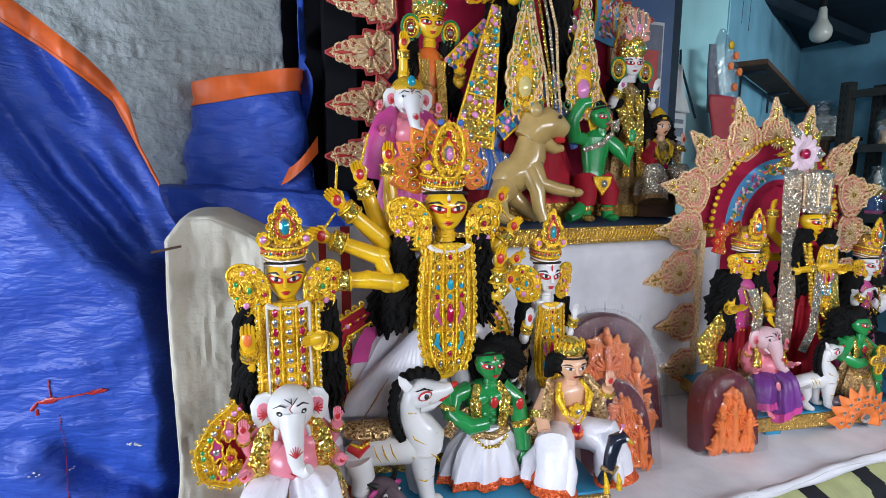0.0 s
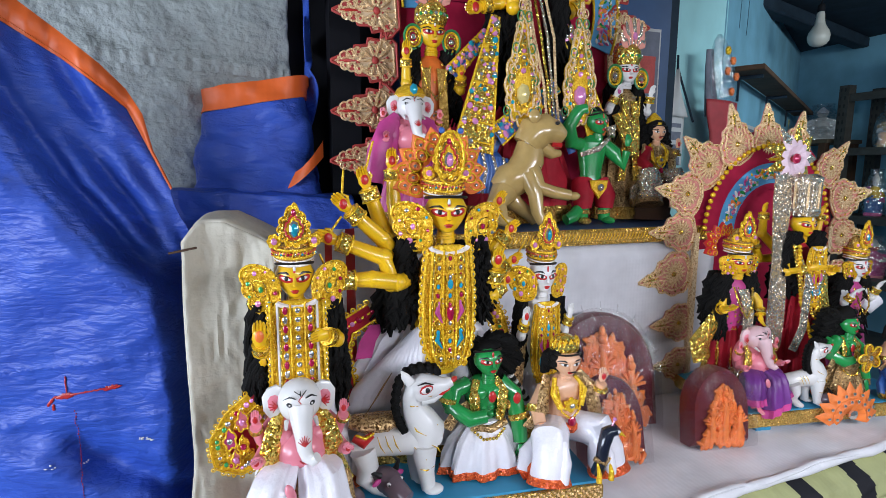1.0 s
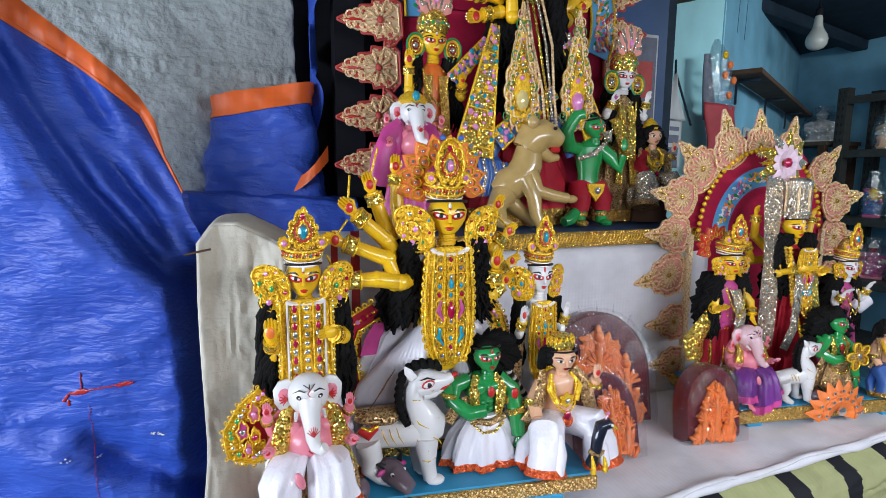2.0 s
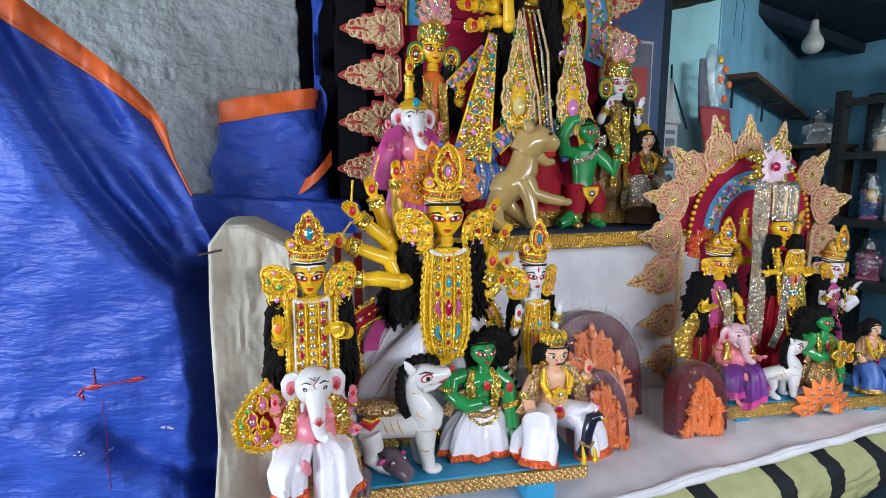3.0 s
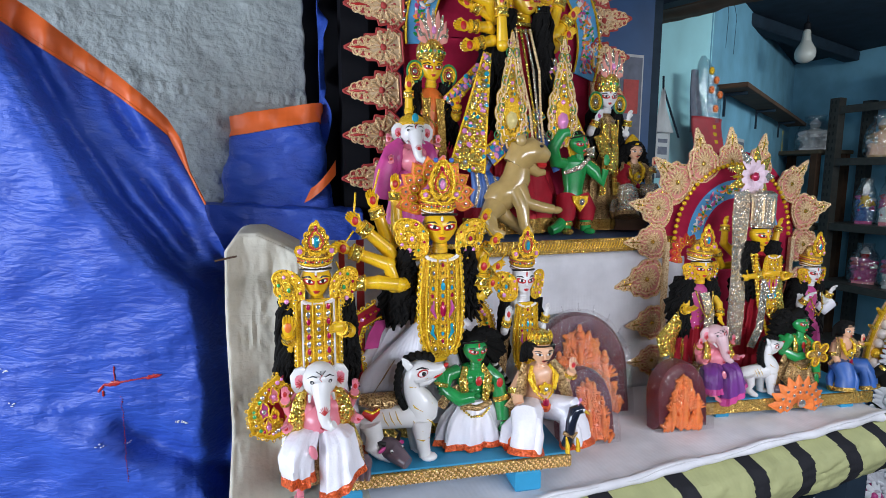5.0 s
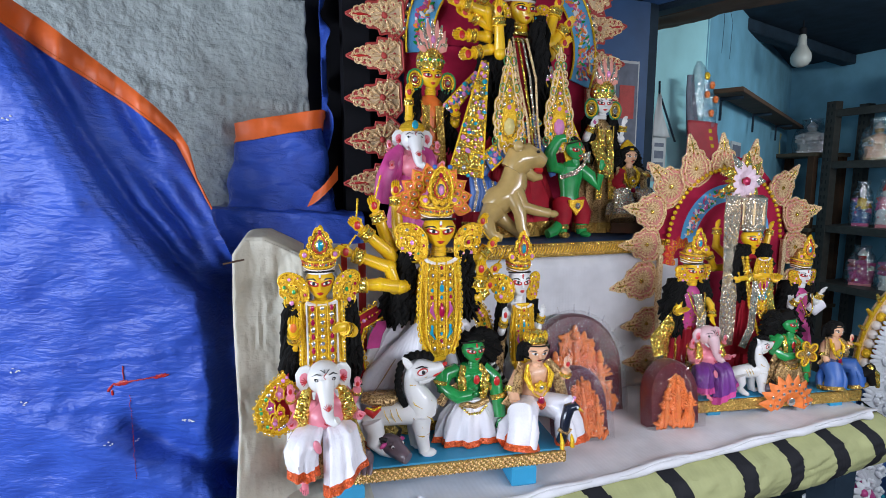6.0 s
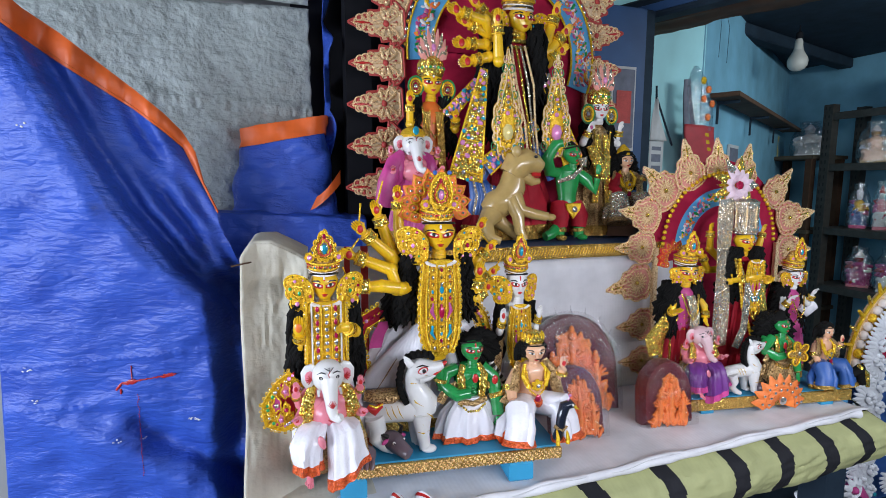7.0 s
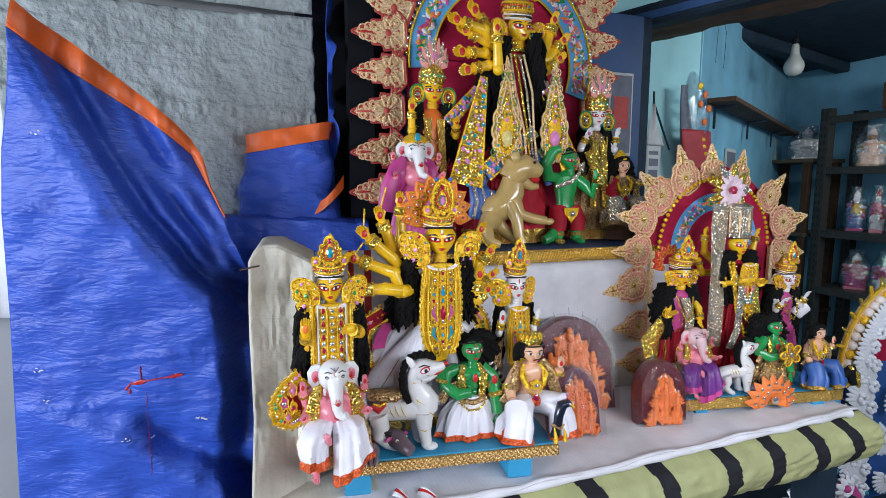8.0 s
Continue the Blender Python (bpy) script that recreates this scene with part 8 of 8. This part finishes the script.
f.limb([(0, 0, 0), (0.004, 0, -0.05), (0.014, -0.002, -0.11), (0.02, -0.004, -0.16)], [0.014, 0.018, 0.024, 0.028], ink_grey, 12, 0.4)
thing("grey_pouch", f, pose(1.072, 1.05, 1.405, 0, 0, 16), "dark grey folded plastic pouch on the wall", "pouch")
f = Form()
f.bar((0, 0, 0), (0.15, 0.006, 0.14), paper_white)
f.bar((0.012, -0.002, 0.012), (0.138, 0.0, 0.128), ink_grey)
thing("picture_card", f, pose(1.52, 1.32, 1.12, 0, 0, ang), "pale framed picture card on the blue wall", "picture")


# ---- steel rack with wrapped goods ----
def angle_post(h):
    """Slotted steel angle with rows of holes."""
    f = Form()
    f.bar((0, 0, 0), (0.004, 0.042, h), rack_steel)
    f.bar((0.004, 0.0, 0), (0.042, 0.004, h), rack_steel)
    for i in range(int(h / 0.034)):
        for q in (0.012, 0.029):
            f.bar((-0.0015, q, 0.02 + 0.034 * i), (-0.0005, q + 0.006, 0.036 + 0.034 * i), ink_black)
    return f


rack = empty("steel_rack", pose(2.40, 1.60, 0), "grey slotted steel rack filled with wrapped idols", "rack")
pm = angle_post(1.475).mesh("post")
for x, y in ((0, 0), (0, -0.95), (0.21, 0), (0.21, -0.95)):
    part("post", pm, rack, "", pose(x, y - (0 if x else 0), 0))
for z in (0.38, 0.65, 0.915, 1.205, 1.432):
    f = Form()
    f.bar((0.004, -0.95, z), (0.235, 0.036, z + 0.005), rack_steel)
    f.bar((0.004, -0.95, z - 0.028), (0.010, 0.036, z), rack_steel)
    part("shelf", f, rack)
rack2 = empty("corner_rack", pose(2.40, 1.68, 0), "dark brown corner rack under the wall shelf", "rack")
for x, y in ((0, 0.0), (0, 0.27), (0.19, 0.0), (0.19, 0.27)):
    f = Form()
    f.bar((x, y, 0), (x + 0.03, y + 0.03, 1.245), rust_wood)
    part("post", f, rack2)
for z in (0.5, 0.88, 1.235):
    f = Form()
    f.bar((-0.005, -0.01, z), (0.225, 0.31, z + 0.018), shelf_wood)
    part("shelf", f, rack2)


def wrapped(m, w, d, h, inner, seed, label, lumps):
    """A clay idol or bundle inside a clear bag."""
    ob = empty("wrapped_idol", m, label, "wrapped idol", group="wrapped goods on the racks")
    rnd = random.Random(seed)
    f = Form()
    f.lathe([(w * 0.36, h * 0.06), (w * 0.33, h * 0.18), (w * 0.38, h * 0.28), (w * 0.26, h * 0.38)], rnd.choice(inner), (0, 0, 0), 40, 0.62, 0.10, 5)
    f.lathe([(w * 0.24, h * 0.36), (w * 0.21, h * 0.46), (w * 0.26, h * 0.56), (w * 0.09, h * 0.64)], rnd.choice(inner), (0, 0, 0), 30, 0.62, 0.08, 4)
    f.ball((0, -d * 0.05, h * 0.71), (w * 0.13, w * 0.12, h * 0.08), rnd.choice(inner), n=14, k=9)
    f.lathe([(w * 0.14, h * 0.75), (w * 0.15, h * 0.79), (w * 0.08, h * 0.86), (w * 0.02, h * 0.92)], rnd.choice(inner), (0, 0, 0), 16)
    for i in range(lumps):
        k, z = (-1) ** i, h * (0.30 + 0.06 * i)
        f.limb([(k * w * 0.22, 0, h * 0.54), (k * w * 0.36, -d * 0.1, z), (k * w * 0.20, -d * 0.28, z + h * 0.05 * rnd.random())], [w * 0.07, w * 0.065, w * 0.05], rnd.choice(inner), 9)
        f.ball((w * 0.5 * (rnd.random() - 0.5), -d * 0.24, h * (0.10 + 0.4 * rnd.random())), w * 0.06, rnd.choice(inner), n=9, k=6)
    f.bar((-w * 0.34, -d * 0.3, 0.0), (w * 0.34, d * 0.3, h * 0.07), rnd.choice(inner))
    part("idol", f, ob)
    f = Form()
    rings = []
    for i in range(9):
        k = i / 8
        s = (0.92, 1.0, 1.02, 1.0, 0.96, 0.9, 0.75, 0.5, 0.56)[i]
        rings.append([(w * 0.5 * s * math.copysign(abs(math.cos(a)) ** 0.6, math.cos(a)) * (1 + 0.10 * n3(a * 2, k * 5, seed)), d * 0.5 * s * math.copysign(abs(math.sin(a)) ** 0.6, math.sin(a)), 0.0006 + h * k) for a in [2 * math.pi * j / 28 for j in range(28)]])
    f.rings(rings, film_milky, cap=False)
    part("bag", f, ob, "crumpled clear bag").visible_shadow = False
    return ob


pale = [skin_white, paper_white, shola_white]
mixed = [satin_pink, gold_cord, skin_white, satin_blue]
rosy = [satin_pink, skin_pink, paint_red, skin_white]
for y, w, h, inner, n, z, lab in (
        (1.475, 0.13, 0.18, [foil_brown, paper_white, skin_tan], 5, 1.2102, "brownish clay idol wrapped in clear plastic"), (1.34, 0.09, 0.17, pale, 5, 1.2102, "white plaster idol in a dusty bag"),
        (1.515, 0.09, 0.20, mixed, 6, 0.9202, "coloured small idol wrapped in clear plastic"), (1.425, 0.07, 0.21, rosy, 6, 0.9202, "pink small idol wrapped in clear plastic"), (1.33, 0.10, 0.20, pale, 6, 0.9202, "white plaster idol on the steel shelf"),
        (1.49, 0.12, 0.18, rosy, 6, 0.6552, "pink decorated idol in a clear bag"), (1.36, 0.13, 0.19, rosy, 6, 0.6552, "red and white decorated idol in a clear bag"), (1.20, 0.11, 0.18, mixed, 5, 0.9202, "coloured idol in a clear bag"), (1.19, 0.11, 0.17, pale, 5, 1.2102, "white idol in a clear bag")):
    wrapped(pose(2.50, y, z, 0, 0, -58), w, 0.08, h, inner, int(y * 100), lab, n)
wrapped(pose(2.50, 1.775, 1.2534, 0, 0, -55), 0.16, 0.10, 0.165, pale, 7, "white bundle wrapped in a grey bag", 4)
f = Form()
f.lathe([(0.022, 0), (0.024, 0.03), (0.020, 0.07), (0.024, 0.10), (0.006, 0.12)], mat("pale_yellow_paper", (0.45, 0.45, 0.20), 0.7, 0, 0.3, 40, 0.3, 0.002), (0, 0, 0), 12, 0.6, 0.15, 5)
thing("yellow_bundle", f, pose(2.45, 1.92, 1.2534), "small pale yellow paper bundle on the corner rack", "bundle")
f = Form()
f.bar((0, 0, 0), (0.18, 0.35, 0.13), rust_wood)
thing("wooden_box", f, pose(2.42, 1.05, 1.4372), "brown wooden box on top of the rack", "box")

# photo pinned to the blue board
f = Form()
f.bar((0, 0, 0), (0.062, 0.003, 0.182), paper_white)
f.bar((0.004, -0.0015, 0.006), (0.058, 0.0, 0.176), ink_grey)
f.bar((0.012, -0.0025, 0.06), (0.050, -0.001, 0.13), rose_thread)
thing("photo_print", f, pose(0.690, 0.856, 1.196), "faded photo print with white border on the blue board", "photo")

# ---- white pith backdrop beyond the table ----
f = Form()
f.bar((0.88, 0.43, 0.0), (1.40, 0.62, 0.52), dark_wood)
thing("low_stand", f, None, "dark wooden stand beyond the table", "stand")
sb = empty("pith_backdrop", pose(1.09, 0.475, 0), "white carved pith backdrop with blue wrapping and gold arch", "backdrop")
f = Form()
f.bar((-0.13, 0.006, 0.5205), (0.13, 0.014, 0.80), satin_blue)
arc_band(f, (0, 0.80), 0.0, 0.13, 0, math.pi, 0.006, 0.008, card_red)
part("panel", f, sb, "blue wrapped panel")
f = Form()
arc_band(f, (0, 0.80), 0.125, 0.160, 0, math.pi, 0.0, 0.006, gold_pale)
for k in range(26):
    a = math.pi * (k + 0.5) / 26
    f.ball((0.142 * math.cos(a), -0.003, 0.80 + 0.142 * math.sin(a)), 0.0085, pearl if k % 4 else gold_cord, n=9, k=6)
for r in (0.125, 0.160):
    f.cord([(r * math.cos(a), -0.001, 0.80 + r * math.sin(a)) for a in [math.pi * k / 40 for k in range(41)]], 0.003, gold_cord)
for k in range(18):
    a = math.pi * (k + 0.5) / 18
    f.limb([(0.162 * math.cos(a), 0, 0.80 + 0.162 * math.sin(a)), (0.182 * math.cos(a), -0.004, 0.80 + 0.182 * math.sin(a))], [0.004, 0.0025], gold if k % 2 else gold_cord, 7)
part("bead_arch", f, sb, "gold arch with pearls")
sprig = Form()
for j in range(11):
    a = radians(-80 + 160 * j / 10)
    for q, r in ((0.6, 0.022), (1.0, 0.036)):
        sprig.limb([(0, -0.002, 0), (r * 0.6 * math.cos(a), -0.008 * q, r * 0.6 * math.sin(a)), (r * math.cos(a), -0.004, r * math.sin(a))], [0.002, 0.0052, 0.0022], shola_white, 7, 0.6)
for j in range(7):
    sprig.ball((0.008 * math.cos(j), -0.011, 0.008 * math.sin(j)), 0.0045, shola_white, n=8, k=5)
sm = sprig.mesh("pith_sprig")
for i in range(7):
    for s in (-1, 1):
        part("pith_sprig", sm, sb, "", pose(s * 0.118, -0.006 - 0.002 * (i % 2), 0.545 + 0.040 * i, 0, 180 * (s < 0) + 14 * math.sin(i), 0))
        part("pith_sprig", sm, sb, "", pose(s * 0.092, -0.008, 0.565 + 0.040 * i, 0, 180 * (s < 0) - 20, 0))
for i in range(4):
    for s in (-1, 1):
        a = radians(90 + s * (82 - 14 * i))
        part("pith_sprig", sm, sb, "", pose(0.112 * math.cos(a), -0.010, 0.80 + 0.112 * math.sin(a), 0, 180 * (s > 0) + 30 * i, 0))
for i, (x, z) in enumerate(((0.030, 0.58), (0.045, 0.66), (0.02, 0.73))):
    part("pith_sprig", sm, sb, "", pose(-x, -0.012, z, 0, 120 + 40 * i, 0))
f = Form()
f.limb([(-0.17, -0.006, 0.80), (-0.168, -0.004, 0.70), (-0.15, -0.004, 0.60)], [0.010, 0.014, 0.010], card_blue, 10, 0.4)
part("blue_binding", f, sb, "pale blue binding")

# goods on the low shelf under the table
f = Form()
f.bar((0.50, 0.36, 0.585), (0.90, 0.57, 0.600), dark_wood)
for x in (0.52, 0.86):
    f.bar((x, 0.40, 0.0), (x + 0.03, 0.43, 0.585), dark_wood)
thing("under_shelf", f, None, "dark plank shelf under the table end", "shelf")
for i, (x, y, s) in enumerate(((0.735, 0.40, 1.0), (0.80, 0.42, 0.9), (0.865, 0.41, 0.8))):
    f = Form()
    for j in range(9):
        a = 2 * math.pi * j / 9
        f.limb([(0, 0, 0.030), (0.016 * math.cos(a), -0.012, 0.030 + 0.016 * math.sin(a)), (0.027 * math.cos(a), -0.006, 0.030 + 0.027 * math.sin(a))], [0.003, 0.008, 0.004], shola_white, 8, 0.6)
    f.ball((0, -0.012, 0.030), 0.008, (gold_cord, shola_white, satin_pink)[i], n=10, k=6)
    f.lathe([(0.018, 0.0), (0.016, 0.008), (0.006, 0.014), (0.004, 0.030)], shola_white, (0, 0.004, 0), 12)
    thing("pith_flower", f, pose(x, y, 0.6003), "white carved pith flower on the plank shelf", "ornament", group="pith flowers").scale = (s, s, s)
f = Form()
f.lathe([(0.020, 0), (0.024, 0.01), (0.022, 0.03), (0.026, 0.05), (0.014, 0.072), (0.003, 0.085)], satin_pink, (0, 0, 0), 16)
for i in range(10):
    f.gem((0.018 * math.cos(i * 2.1), -0.022, 0.012 + 0.006 * i), 0.004, (gem_teal, gem_pink, gold)[i % 3])
pk = thing("beaded_ornament", f, pose(0.935, 0.445, 0.5205), "purple beaded ornament in a clear bag", "ornament")

# street side beyond the tarpaulin: an added white sheet stands in for daylight
f = Form()
f.sheet(lambda u, v: (-0.95 + 0.52 * u, 0.905 + 0.012 * math.sin(u * 30), 0.90 + 0.65 * v), 60, 10, sheet_white)
thing("daylight_sheet", f, None, "plain white sheet added for the bright daylight beyond the tarpaulin", "curtain", thick=0.002)
